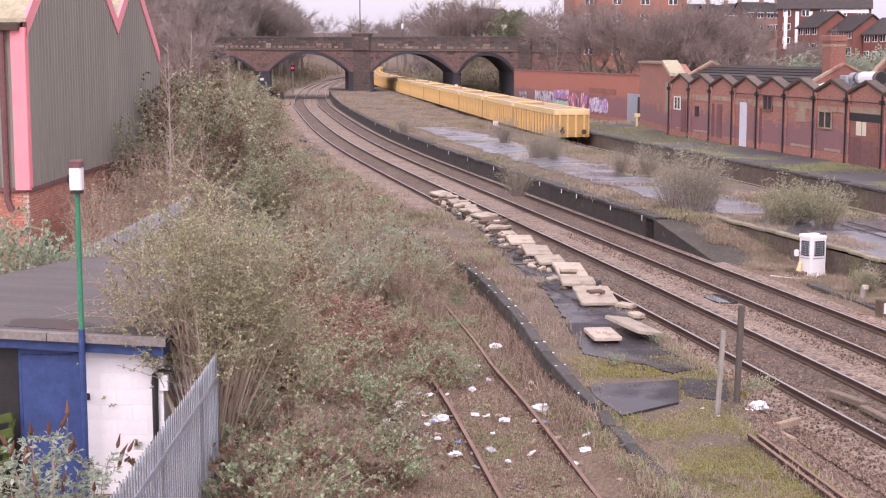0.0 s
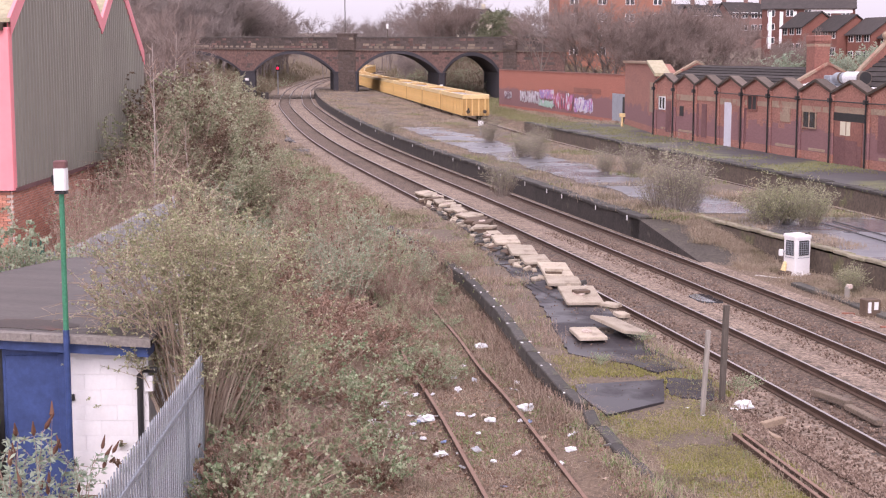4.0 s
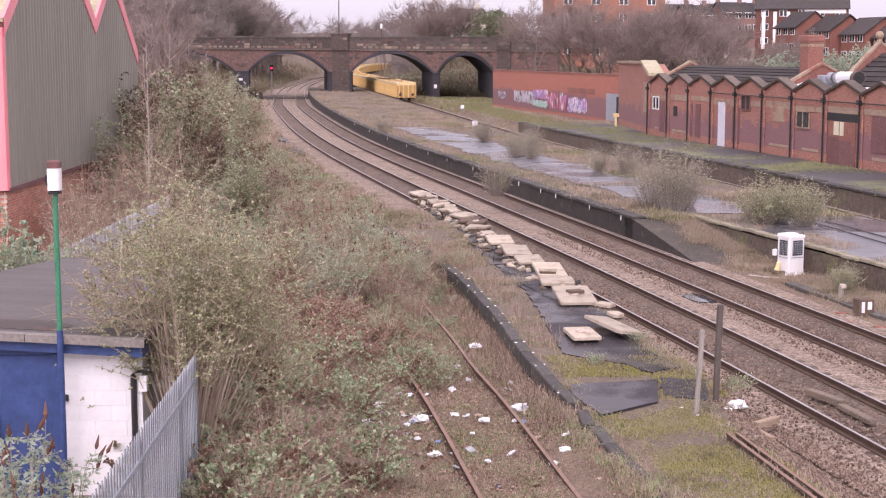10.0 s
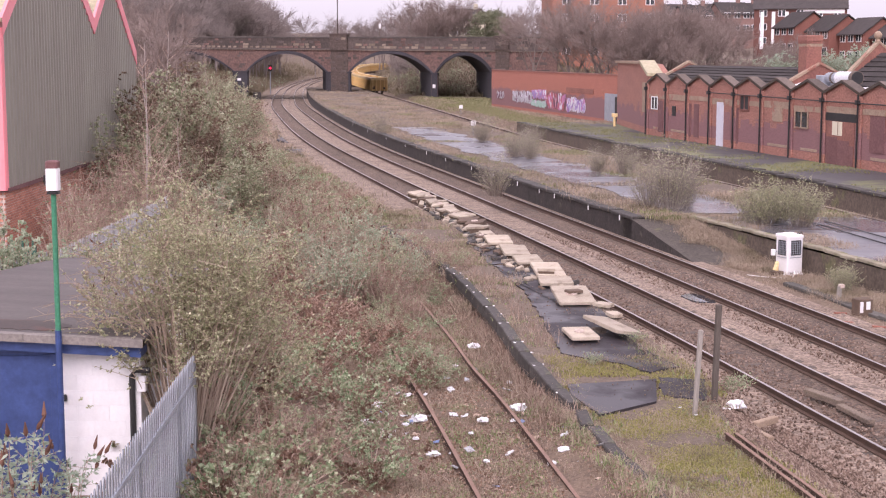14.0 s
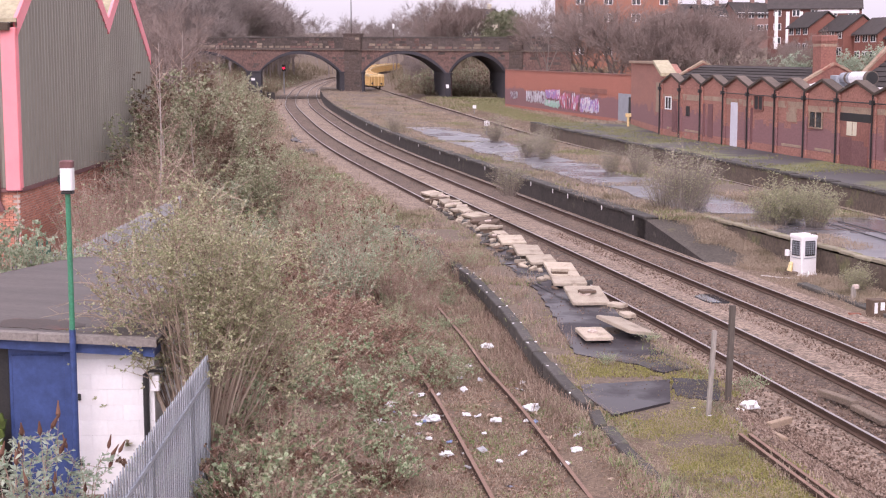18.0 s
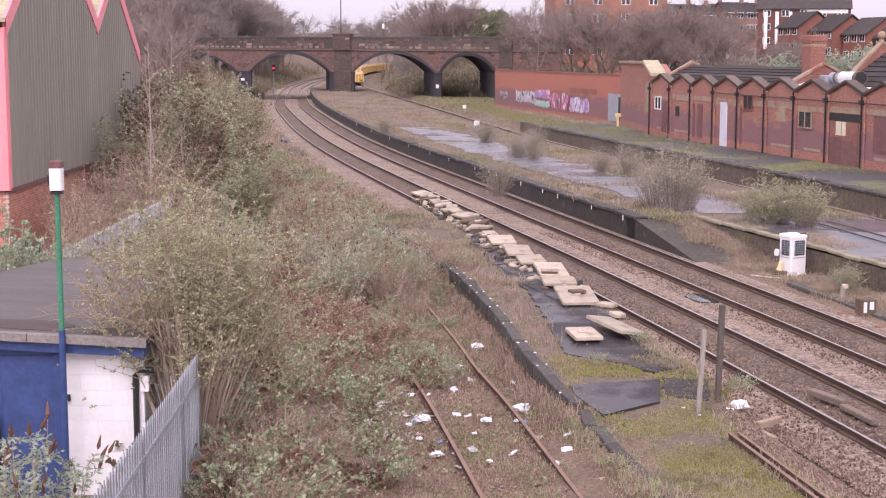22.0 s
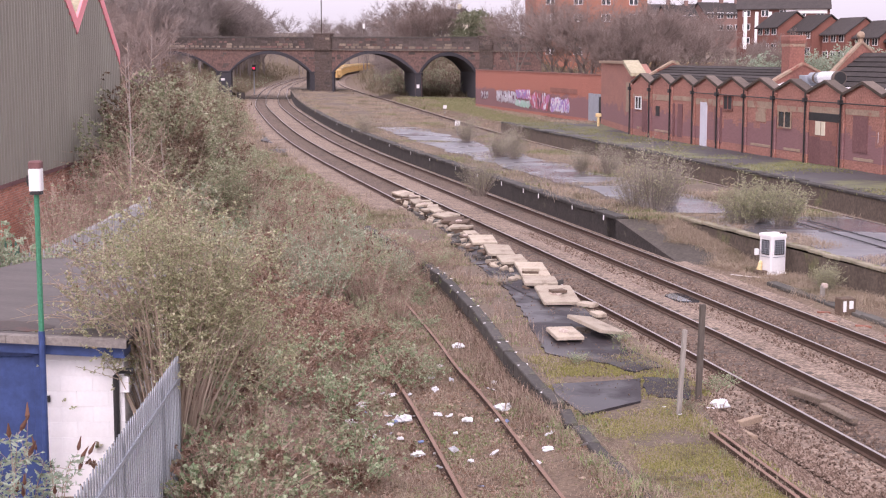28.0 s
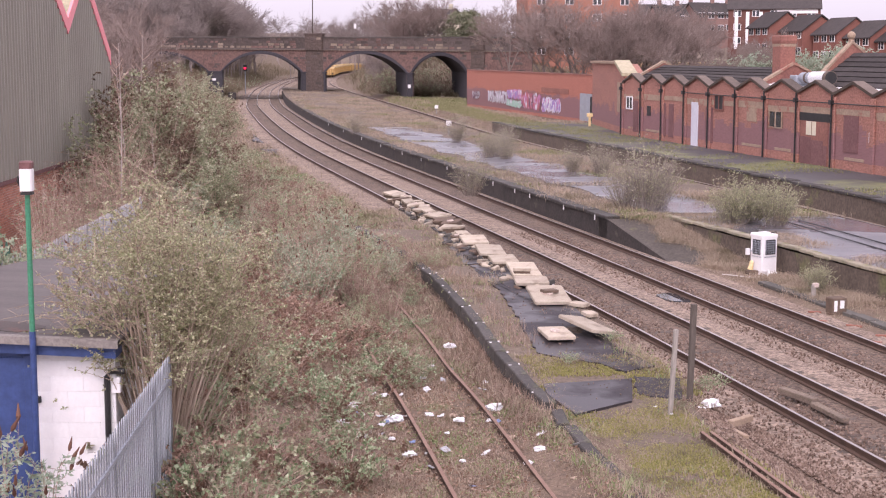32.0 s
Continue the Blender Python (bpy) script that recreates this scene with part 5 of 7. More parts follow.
for k in range(19):      # the heap runs on, more broken, away from the nearer slabs
    y = 50.2 + .84 * k
    x = 2.32 - .152 * (y - 50.2) + rs0.uniform(-.22, .22)
    slab(x, y, rs0.uniform(.38, .78), rs0.uniform(.4, .95), rs0.uniform(-28, 30), rs0.uniform(.04, .2), rs0.uniform(-2, 8), rs0.uniform(-8, 8), .075, k % 4 == 0, 60 + k)
rub = random.Random(3)
for i in range(150):
    k = rub.random()
    y = 39 + 26 * k
    g = Geo().box((0, 0, 0), (rub.uniform(.12, .4), rub.uniform(.12, .3), rub.uniform(.06, .16)), bev=.02)
    ob = part("concrete_lump", g, M_SLAB if rub.random() < .4 else rub.choice((M_COPING, M_BAULK, M_TROUGH)), at=pose(4.7 - .152 * (y - 33) + rub.gauss(0, .3), y, old_z(y) + .05, rub.uniform(-20, 20), rub.uniform(-20, 20), rub.uniform(0, 90)))
    tagged(ob, "broken lump of concrete among the slabs", "rubble", "rubble among the slabs")
part("loose_brick", Geo().box((3.95, 37.5, .93), (.4, .3, .07), rz=20, bev=.01), M_BAULK)
tagged(bpy.data.objects["loose_brick"], "broken piece of concrete lying on a slab", "brick")


SHEET_EDGE = []


def sheet(name, pts, lift, m, label, rough=.10, thick=.05):
    """A flat patch with an uneven outline lying on the old platform."""
    g = Geo()
    n = len(pts)
    ring = []
    for i in range(n):
        a, b = pts[i], pts[(i + 1) % n]
        for k in range(9):
            q = k / 9
            x, y = a[0] + (b[0] - a[0]) * q, a[1] + (b[1] - a[1]) * q
            w = 1.6 * rough * (noise.noise((x * 2.2, y * 2.2, 1)) + .8 * noise.noise((x * 7, y * 7, 4)))
            ring.append((x + w, y + 2 * w, old_z(y) + lift))
    SHEET_EDGE.extend(ring)
    low = [(x, y, z - thick) for x, y, z in ring]
    c = (sum(p[0] for p in ring) / len(ring), sum(p[1] for p in ring) / len(ring))
    g.add(ring + low + [(*c, old_z(c[1]) + lift)], [(i, (i + 1) % len(ring), 2 * len(ring)) for i in range(len(ring))] + [(i, i + len(ring), (i + 1) % len(ring) + len(ring), (i + 1) % len(ring)) for i in range(len(ring))])
    return tagged(part(name, g, m), label, "paving", kind="structure")


sheet("asphalt_patch", ((2.92, 28.6), (4.74, 28.95), (4.5, 27.4), (3.3, 26.5), (2.9, 28.1)), .035, M_TARMAC, "wet asphalt patch with a broken front edge", .014, .1)
sheet("asphalt_strip", ((2.2, 44), (2.75, 39.6), (2.9, 36.2), (2.95, 32.7), (3.1, 31.2), (4.75, 29.6), (5.35, 29.9), (4.9, 31.7), (4.85, 33.1), (4.35, 37.3), (3.75, 42.0), (3.5, 44.2)), .014, M_TARMAC, "wet dark asphalt strip along the old platform", .05)
sheet("asphalt_strip", ((.75, 60), (1.4, 53), (1.7, 49), (2.1, 44.3), (3.3, 44.4), (2.8, 48.5), (2.1, 53), (1.0, 60.5)), .014, M_TARMAC, "wet dark asphalt strip along the old platform", .06)
sheet("asphalt_strip", ((4.82, 29.2), (5.7, 28.95), (5.5, 27.6), (4.7, 27.8)), .014, M_TARMAC, "wet dark asphalt strip along the old platform", .05)


def post(x, y, z, h, w, m, label, lean=0):
    o = thing("timber_post", label, "post", pose(x, y, z, 0, lean, 12))
    part("shaft", Geo().box((0, 0, h / 2), (w, w * .8, h), bev=.012), m, o)


post(5.62, 27.5, .3, 1.98, .11, M_WOODPOST, "dark weathered timber post beside the track", 1.5)
post(5.08, 26.6, .3, 1.66, .088, M_GREYWOOD, "grey weathered post beside the dark one", 3.0)


def cabinet():
    o = thing("equipment_cabinet", "white portable equipment cabinet with mesh panels", "cabinet", pose(11.98, 47.2, -.13, 0, 0, 27) @ Matrix.Diagonal((.97, .97, .93, 1)))
    b = part("body", Geo().box((0, 0, .72), (.66, .60, 1.28), bev=.03), M_WHITE, o)
    part("top_cover", Geo().box((0, 0, 1.40), (.7, .64, .11), bev=.025, rx=4), M_WHITE, o)
    part("plinth", Geo().box((0, 0, .05), (.7, .64, .1), bev=.02), M_WHITE, o)
    for m, w in ((pose(.02, -.31, 1.0), 1.0), (pose(-.34, -.03, 1.0, 0, 0, -90), .88)):
        m = m @ Matrix.Diagonal((w, 1, 1, 1))
        p = part("mesh_panel", Geo().box((0, 0, 0), (.42, .03, .52), bev=.01), M_BLACK, b, "dark louvred mesh panel", at=m)
        g = Geo()
        for i in range(6):
            g.box((0, -.02, -.2 + i * .08), (.44, .012, .012))
            g.box((-.2 + i * .08, -.02, 0), (.012, .012, .46))
        part("grille", g, M_GALV, p)
        part("door_seam", Geo().box((0, -.0, -.34), (.5, .02, .02)), M_GALV, b, at=m)
    part("hose", Geo().tube([(-.05, -.32, .12), (-.2, -.5, .22), (-.32, -.66, .16), (-.5, -.75, .04), (-.85, -.5, .03), (-1.1, -.1, .03), (-1.35, .5, .03)], .02, n=6), M_WHITE, o, "white hose lying on the ballast")
    part("hose", Geo().tube([(-.12, -.33, .12), (-.3, -.36, .2), (-.42, -.4, .12), (-.4, -.42, .03)], .02, n=6), M_WHITE, o, "white hose curled at the foot")
    part("bag", Geo().tube([(-.52, .06, .2), (-.5, .05, .3), (-.46, .06, .45), (-.44, .08, .5)], .1, .05, 8), M_YRIM, o, "yellow sack leaning on the cabinet")
    part("foot_block", Geo().box((-.5, .0, .09), (.42, .3, .18), bev=.02), M_BAULK, o, "dark block under the yellow sack")
    part("side_box", Geo().box((-.5, .22, .82), (.14, .12, .22), bev=.02), M_WHITE, o)
    part("bracket", Geo().box((-.4, .22, .84), (.1, .03, .03)), M_GALV, o)
    part("lifting_eye", Geo().tube([(.1 + .05 * math.cos(q), -.3, 1.47 + .05 * math.sin(q)) for q in np.arange(0, 3.3, .5)], .018, n=6), M_BLACK, o)
    part("lifting_eye", Geo().tube([(.24 + .05 * math.cos(q), -.28, 1.47 + .05 * math.sin(q)) for q in np.arange(0, 3.3, .5)], .018, n=6), M_BLACK, o)


cabinet()


def plastic(x, y, z, s, seed):
    """A crumpled bag."""
    bm = bmesh.new()
    bmesh.ops.create_icosphere(bm, subdivisions=3, radius=1)
    for v in bm.verts:
        k = 1 + .5 * noise.noise(v.co * 1.8 + Vector((seed * 7, 0, 0))) + .2 * noise.noise(v.co * 5 + Vector((0, seed, 0)))
        v.co = Vector((v.co.x * k, v.co.y * k * .8, max(-.2, v.co.z * k * .6))) * s
    me = bpy.data.meshes.new("plastic_bag")
    bm.to_mesh(me)
    bm.free()
    me.materials.append(M_BAG)
    ob = new("plastic_bag", me)
    ob.location = (x, y, z)
    tagged(ob, "crumpled white plastic bag caught in the weeds", "litter", "litter")


for i, (x, y, s) in enumerate(((1.9, 27.86, .17), (1.23, 33.8, .13), (-.05, 27.0, .16), (1.15, 26.9, .1), (-.85, 28.2, .12), (-1.0, 26.6, .12), (-.63, 25.7, .1), (.2, 24.6, .12), (.6, 29.6, .08), (6.0, 27.3, .17), (5.75, 27.0, .08), (-.1, 25.6, .06), (2.2, 24.0, .08), (2.45, 24.6, .1), (.9, 25.9, .05), (1.1, 24.2, .06), (.55, 30.8, .07), (.75, 31.9, .08), (-1.3, 38.3, .1), (4.9, 27.1, .05), (5.1, 26.6, .05), (3.0, 23.4, .05), (1.75, 26.9, .07))):
    plastic(x, y, ground_z(x, y) + .07 if x < 3 else .36, s, i)


rs = random.Random(17)
M_SCRAP = [mat("scrap_" + n, q, .6, tuple(v * .8 for v in q), 5, .5, 20) for n, q in (("white", (.78, .78, .80)), ("grey", (.45, .45, .47)), ("blue", (.25, .33, .55)), ("tan", (.55, .42, .32)))]
for i in range(58):
    y = rs.uniform(22.5, 32) if i < 38 else rs.gauss(26.8, .7)
    x = siding_x(y) + (rs.uniform(-1.6, 1.7) if i < 38 else rs.gauss(-1.7, .5))
    w, l = rs.uniform(.03, .075), rs.uniform(.04, .10)
    g = Geo().strip(*[[(u * w, v * l, .03 * noise.noise((u * 2 + i, v * 2, i))) for u in (-1, -.3, .3, 1)] for v in (1, .3, -.4, -1)])
    g.strip(*[[(u * w, v * l, -.012 + .03 * noise.noise((u * 2 + i, v * 2, i))) for u in (-1, -.3, .3, 1)] for v in (-1, -.4, .3, 1)])
    tagged(part("litter_scrap", g, rs.choice((M_SCRAP[0], M_SCRAP[0], *M_SCRAP)), at=pose(x, y, ground_z(x, y) + .05, rs.uniform(-25, 25), rs.uniform(-25, 25), rs.uniform(0, 180))), "scrap of torn paper or plastic in the weeds", "litter", "litter")


def loose_timber(x, y, z, l, rz, m, label, name="timber_baulk", w=.22, h=.16, ry=0):
    o = thing(name, label, "timber", pose(x, y, z, 0, ry, rz))
    part("baulk", Geo().box((0, 0, h / 2), (l, w, h), bev=.015), m, o)


loose_timber(8.28, 29.45, -.04, 1.15, -69, M_BAULKPALE, "tan weathered timber baulk lying between the rails", w=.2, h=.12)
loose_timber(8.55, 28.15, -.06, 1.35, -80, M_BAULKPALE, "tan weathered timber baulk lying between the rails", w=.18, h=.09)
loose_timber(6.5, 27.0, .06, .7, 42, M_PLANK, "short pale round log lying on the ballast", w=.13, h=.12)
loose_timber(6.22, 26.1, .08, .7, -72, M_PLANK, "broken pale plank lying on the ballast", w=.12, h=.08)
loose_timber(6.14, 25.7, .08, .55, -76, M_GREYWOOD, "broken grey plank lying on the ballast", w=.07, h=.05)
for dx in (0, .17):
    g = Geo()
    l = [(5.36 + dx, 25.1), (5.62 + dx, 23.3), (5.88 + dx, 21.5), (6.3 + dx, 18.6)]
    l = np.array(l)
    o = thing("loose_rail", "rusty discarded rail lying beside the track", "rail", group="discarded rails")
    rail("rail_length", l, lambda y: old_z(y) + .105, o, M_RUSTTOP)
SIGNS = ((4.06, 113.6, .9, .75), (4.5, 165, .5, .6))
for x, y, z, h in SIGNS:
    o = thing("marker_sign", "small white marker board on a post", "sign", pose(x, y, z))
    part("post", Geo().tube(((0, 0, -.1), (0, 0, h)), .03, n=6), M_GALV, o)
    part("board", Geo().box((0, -.04, h + .1), (.4, .03, .38), bev=.005), M_WHITE, o)
# signal beyond the bridge
o = thing("railway_signal", "railway signal showing a red light", "signal", pose(-27.4, 270, -.3))
part("mast", Geo().tube(((0, 0, 0), (0, 0, 4.6)), .09, n=8), M_GALV, o)
part("signal_head", Geo().box((0, 0, 4.9), (.7, .3, 1.2), bev=.05), M_BLACK, o)
M_RED = bpy.data.materials.new("red_lamp")
M_RED.use_nodes = True
M_RED.node_tree.nodes["Principled BSDF"].inputs["Emission Color"].default_value = (1, .012, .05, 1)
M_RED.node_tree.nodes["Principled BSDF"].inputs["Base Color"].default_value = (.25, .008, .015, 1)
M_RED.node_tree.nodes["Principled BSDF"].inputs["Emission Strength"].default_value = 3.0
part("red_lens", Geo().tube(((0, -.17, 4.85), (0, -.24, 4.85)), .2, .2, 14), M_RED, o, "glowing red lens")
# street lamp column on the bridge and small masts
o = thing("street_lamp_column", "tall grey lamp column on the road bridge", "lamp post", pose(-13.2, 236.5, 8))
part("column", Geo().tube(((0, 0, 0), (0, 0, 9.5)), .09, .07, 8), M_UNDER, o)
o = thing("road_sign", "small white board on a post on the road bridge", "sign", pose(-6.3, 230, 7.8))
part("post", Geo().tube(((0, 0, 0), (0, 0, 3.6)), .04, n=6), M_UNDER, o)
part("board", Geo().box((0, -.05, 3.55), (.32, .05, .75), bev=.01), M_WHITE, o)
# low dark band across the running lines before the bridge
o = thing("timber_crossing", "low dark band of boards across both running lines", "crossing", kind="structure")
c0 = np.array((main_x(238), 238))
for k in range(4):
    part("crossing_board", Geo().box((c0[0] + .3, c0[1] + k * .5, .03), (8.5, .44, .1), rz=4, bev=.02), M_EDGE, o)
part("crossing_kerb", Geo().box((c0[0] - 5.0, c0[1], .35), (1.2, 1.4, 1.2), rz=4, bev=.05), M_EDGE, o)

# cable trough, stumps and tile pieces between the line and the cut-back platform
trough = thing("cable_trough", "dark concrete cable trough beside the track", "cable trough", kind="structure")
lid = Geo().box((0, 0, 0), (.34, .98, .1), bev=.015).mesh("trough_lid", M_TROUGH)
tl = cut(shifted(MAIN, 4.25), 20, 46)
for i in range(len(tl) - 1):
    ang = math.degrees(math.atan2(tl[i + 1][1] - tl[i][1], tl[i + 1][0] - tl[i][0])) - 90
    part("trough_lid", lid, M_TROUGH, trough, at=pose(*tl[i], -.1 + random.uniform(-.015, .015), 0, random.uniform(-2, 2), ang + random.uniform(-1.5, 1.5)))
o = thing("marker_stump", "short pale concrete stump beside the cable trough", "post", pose(12.2, 42.2, -.2, 0, 3, 20))
part("stem", Geo().box((0, 0, .25), (.13, .12, .5), bev=.015, top=.9), M_GREYWOOD, o)
part("cap", Geo().box((.06, 0, .5), (.16, .14, .12), bev=.02), M_MORTAR, o, "pale cap")
o = thing("concrete_block", "dark squat block with flaking white paint beside the track", "block", pose(12.2, 39.9, -.2, 0, 0, 14))
part("core", Geo().box((0, 0, .26), (.46, .36, .52), bev=.02), M_BAULK, o)
for x, z, w, h in ((-.12, .3, .1, .3), (.08, .34, .13, .22)):
    part("paint_patch", Geo().box((x, -.183, z), (w, .012, h), bev=.004), M_WHITE, o)
for off, y, rz in ((3.55, 36.4, 20), (3.5, 37.8, 5), (3.45, 39.9, 30), (2.95, 38.5, 12), (2.9, 35.6, -8)):
    tagged(part("tile_piece", Geo().box((0, 0, .03), (.42, .12, .06), bev=.01), M_TERRACOTTA, at=pose(main_x(y) + off, y, -.13, 0, 6, rz)), "broken orange tile lying on the ballast", "tile", "tile pieces")

for pts in (((14.6, 54.3), (14.75, 53.15), (15.19, 49.67), (15.9, 44)), ((15.2, 54.8), (15.41, 53.5), (15.71, 51.27), (16.4, 46))):
    tagged(part("cable", Geo().tube([(x, y, .785) for x, y in pts], .022, n=6), M_BLACK), "thin black cable lying across the wet asphalt", "cable", "cables on the platform")

# rain water standing between the tracks
pool, ring = Geo(), []
for k in range(24):
    q = k / 24 * 6.2832
    r = 1 + .3 * noise.noise((math.cos(q) * 2, math.sin(q) * 2, 3))
    ring.append((main_x(42.8) + .62 + .42 * r * math.cos(q) - .12 * r * math.sin(q), 42.8 + .75 * r * math.sin(q), -.135))
pool.add(ring + [(x, y, -.3) for x, y, z in ring], [tuple(range(24))] + [(k, k + 24, (k + 1) % 24 + 24, (k + 1) % 24) for k in range(24)])
tagged(part("puddle", pool, M_PUDDLE), "small rain puddle on the ballast between the tracks", "puddle", kind="structure")


# ---- plants ----
def leaves(g, pts, dirs, l, w, rng):
    """Folded leaves, each of two triangles on either side of its midrib."""
    for p, d in zip(pts, dirs):
        k = rng.uniform(.65, 1.3)
        side = Vector((rng.gauss(0, 1), rng.gauss(0, 1), rng.gauss(0, .5))).cross(d).normalized() * w * k
        up = d.cross(side).normalized() * w * .35
        tip = p + d * l * k
        mid = p + d * l * k * .45
        n = len(g.v)
        g.v += [tuple(p), tuple(mid + side + up), tuple(tip), tuple(mid - side + up)]
        g.f += [(n, n + 2, n + 1), (n, n + 3, n + 2)]


def shrub(name, seed, h, r, stems, per, leaf_m, leaf_l, leaf_w, label, stem_m=None, spikes=0, bare=.35, arch=1.0, twigs=3, fat=1.0, foot=.3, reach=1.0, lean=(0, 0)):
    rng = random.Random(seed)
    o = thing(name, label, "shrub")
    st, lf, sp = Geo(), Geo(), Geo()
    for i in range(stems):
        a = rng.uniform(0, 6.283)
        out = r * math.sqrt(rng.random()) * rng.uniform(.7, 1.1)
        hh = h * rng.uniform(.55, 1.05) * (1 - .35 * (out / r) ** 2)
        b = Vector((math.cos(a) * out * foot + rng.gauss(0, .06), math.sin(a) * out * foot + rng.gauss(0, .06), -.15))
        tip = Vector((math.cos(a) * out * arch + lean[0], math.sin(a) * out * arch + lean[1], hh))
        ctl = b.lerp(tip, .5) + Vector((rng.gauss(0, .12), rng.gauss(0, .12), hh * .22 * arch))
        cur = lambda t: b * (1 - t) ** 2 + ctl * 2 * t * (1 - t) + tip * t * t
        st.tube([cur(k / 3) for k in range(4)], (.008 + .006 * h / 2.5) * fat, .003 * fat, 3, False)
        for q in range(twigs):
            t0 = rng.uniform(bare, 1)
            p0 = cur(t0)
            d = (Vector((rng.gauss(0, 1), rng.gauss(0, 1), rng.gauss(.5, .5)))).normalized()
            ln = rng.uniform(.2, .55) * h / 2.4 * reach
            p1 = p0 + d * ln
            st.tube([p0, p1], .0055 * fat, .0025 * fat, 3, False)
            m = max(1, per // (twigs + 1))
            ts = [rng.random() for _ in range(m)]
            leaves(lf, [p0.lerp(p1, t) for t in ts], [(d * .5 + Vector((rng.gauss(0, 1), rng.gauss(0, 1), rng.gauss(-.1, .6)))).normalized() for _ in ts], leaf_l, leaf_w, rng)
            if p1.z > .6 * h and rng.random() < spikes:
                e = (d * .6 + Vector((0, 0, .8))).normalized() * (leaf_l / .085) ** 1.6
                w = .024 * leaf_l / .075
                st.tube([p1, p1 + e * .04], .0055, .005, 4, False)
                sp.tube([p1 + e * .03, p1 + e * .07], w * .45, w, 7)
                sp.tube([p1 + e * .07, p1 + e * .13, p1 + e * .2], w, w * .2, 7)
        ts = [rng.uniform(bare, 1) for _ in range(per // (twigs + 1))]
        leaves(lf, [cur(t) for t in ts], [Vector((rng.gauss(0, 1), rng.gauss(0, 1), rng.gauss(.1, .6))).normalized() for _ in ts], leaf_l, leaf_w, rng)
    part("branchwork", st, stem_m or M_STEM, o)
    if lf.f:
        part("foliage", lf, leaf_m, o)
    if sp.f:
        tagged(part("seed_head", sp, M_SPIKE, o), kind="stuff")
    return o


def branch(g, tw, p, d, l, r, depth, rng, spread=.55, thin=.03, fine=4, brush=4, bw=.011):
    r = max(r, thin)
    q = p + d * l * .5 + Vector((rng.gauss(0, .04), rng.gauss(0, .04), .0)) * l
    e = p + d * l
    if depth >= 2:
        g.tube([p, q, e], r, r * .7, 5 if depth > 2 else 4, False)
    else:
        tw.tube([p, e], r, r * .4, 3, False)
    if depth == 0:
        for i in range(brush):      # the finest twigs
            nd = (d + Vector((rng.gauss(0, .55), rng.gauss(0, .55), rng.gauss(.25, .4)))).normalized()
            a, side = p.lerp(e, rng.uniform(.1, 1)), nd.cross(Vector((rng.gauss(0, 1), rng.gauss(0, 1), .3))).normalized() * bw
            n = len(tw.v)
            tw.v += [tuple(a - side), tuple(a + side), tuple(a + nd * l * rng.uniform(.7, 1.5))]
            tw.f.append((n, n + 1, n + 2))
        return
    for i in range(rng.choice((3, 3, 4)) if depth > 1 else fine):
        k = rng.uniform(.45, 1)
        nd = (d + Vector((rng.gauss(0, spread), rng.gauss(0, spread), rng.gauss(.12, spread * .6)))).normalized()
        branch(g, tw, p.lerp(e, k), nd, l * rng.uniform(.55, .8), r * .55, depth - 1, rng, spread, thin, fine, brush, bw)


def bare_tree(seed, h, label, depth=5, spread=.42, r=None, thin=.03):
    rng = random.Random(seed)
    o = thing("bare_tree", label, "tree")
    g, tw = Geo(), Geo()
    branch(g, tw, Vector((0, 0, -.5)), Vector((rng.gauss(0, .05), rng.gauss(0, .05), 1)).normalized(), h * .42, r or h * .0105, depth, rng, spread, thin)
    part("trunk", g, M_STEM if h < 8 else M_BARK, o)
    part("crown", tw, M_STEM if h < 8 else M_TWIG, o, "crown of fine bare twigs")
    return o


def evergreen(seed, h, r, label):
    rng = random.Random(seed)
    o = thing("evergreen_tree", label, "tree")
    g = Geo().tube([(0, 0, -.5), (.1, 0, h * .5), (0, .1, h * .95)], h * .02, .05, 6)
    part("trunk", g, M_BARK, o)
    lf = Geo()
    for i in range(150):
        a, k = rng.uniform(0, 6.283), rng.uniform(.18, 1)
        rad = r * math.sin(math.pi * min(1, (1 - k) * 1.1 + .12)) * rng.uniform(.5, 1.05)
        c = Vector((math.cos(a) * rad, math.sin(a) * rad, h * k))
        for j in range(26):
            d = Vector((rng.gauss(0, 1), rng.gauss(0, 1), rng.gauss(0, .6))).normalized()
            leaves(lf, [c + d * rng.uniform(0, .5) * r * .4], [d], .55, .16, rng)
    part("crown", lf, M_EVER, o)
    return o


M_LEAF_PALE = leafmat("pale_leaf", (.25, .33, .23), (.38, .45, .34), (.52, .57, .46), .6, .3)
M_TWIGS_FAR = leafmat("thicket_twigs", (.16, .12, .10), (.23, .175, .145), (.31, .24, .20), .9)
M_WEED = leafmat("weed", (.17, .23, .09), (.27, .32, .14), (.38, .40, .22), .7, .2)
M_EVER = leafmat("evergreen_leaf", (.13, .145, .085), (.19, .20, .125), (.27, .265, .18), .7)


def patchy(x, y, s=.35, lim=.0, off=0):
    return noise.noise((x * s, y * s, off)) > lim


def place(base, spots, group, zf=ground_z, spin=True):
    """Copies of a plant at (x, y, scale)."""
    for i, (x, y, s) in enumerate(spots):
        m = pose(x, y, zf(x, y), 0, 0, random.uniform(0, 360) if spin else 0) @ Matrix.Diagonal((s * random.uniform(.9, 1.1), s * random.uniform(.9, 1.1), s, 1))
        if i == 0:
            base.matrix_basis = m
        else:
            c = base.copy()
            scene.collection.objects.link(c)
            for ch in base.children:
                k = ch.copy()
                scene.collection.objects.link(k)
                k.parent = c
            c.matrix_basis = m
            tagged(c, group=group)
    tagged(base, group=group)


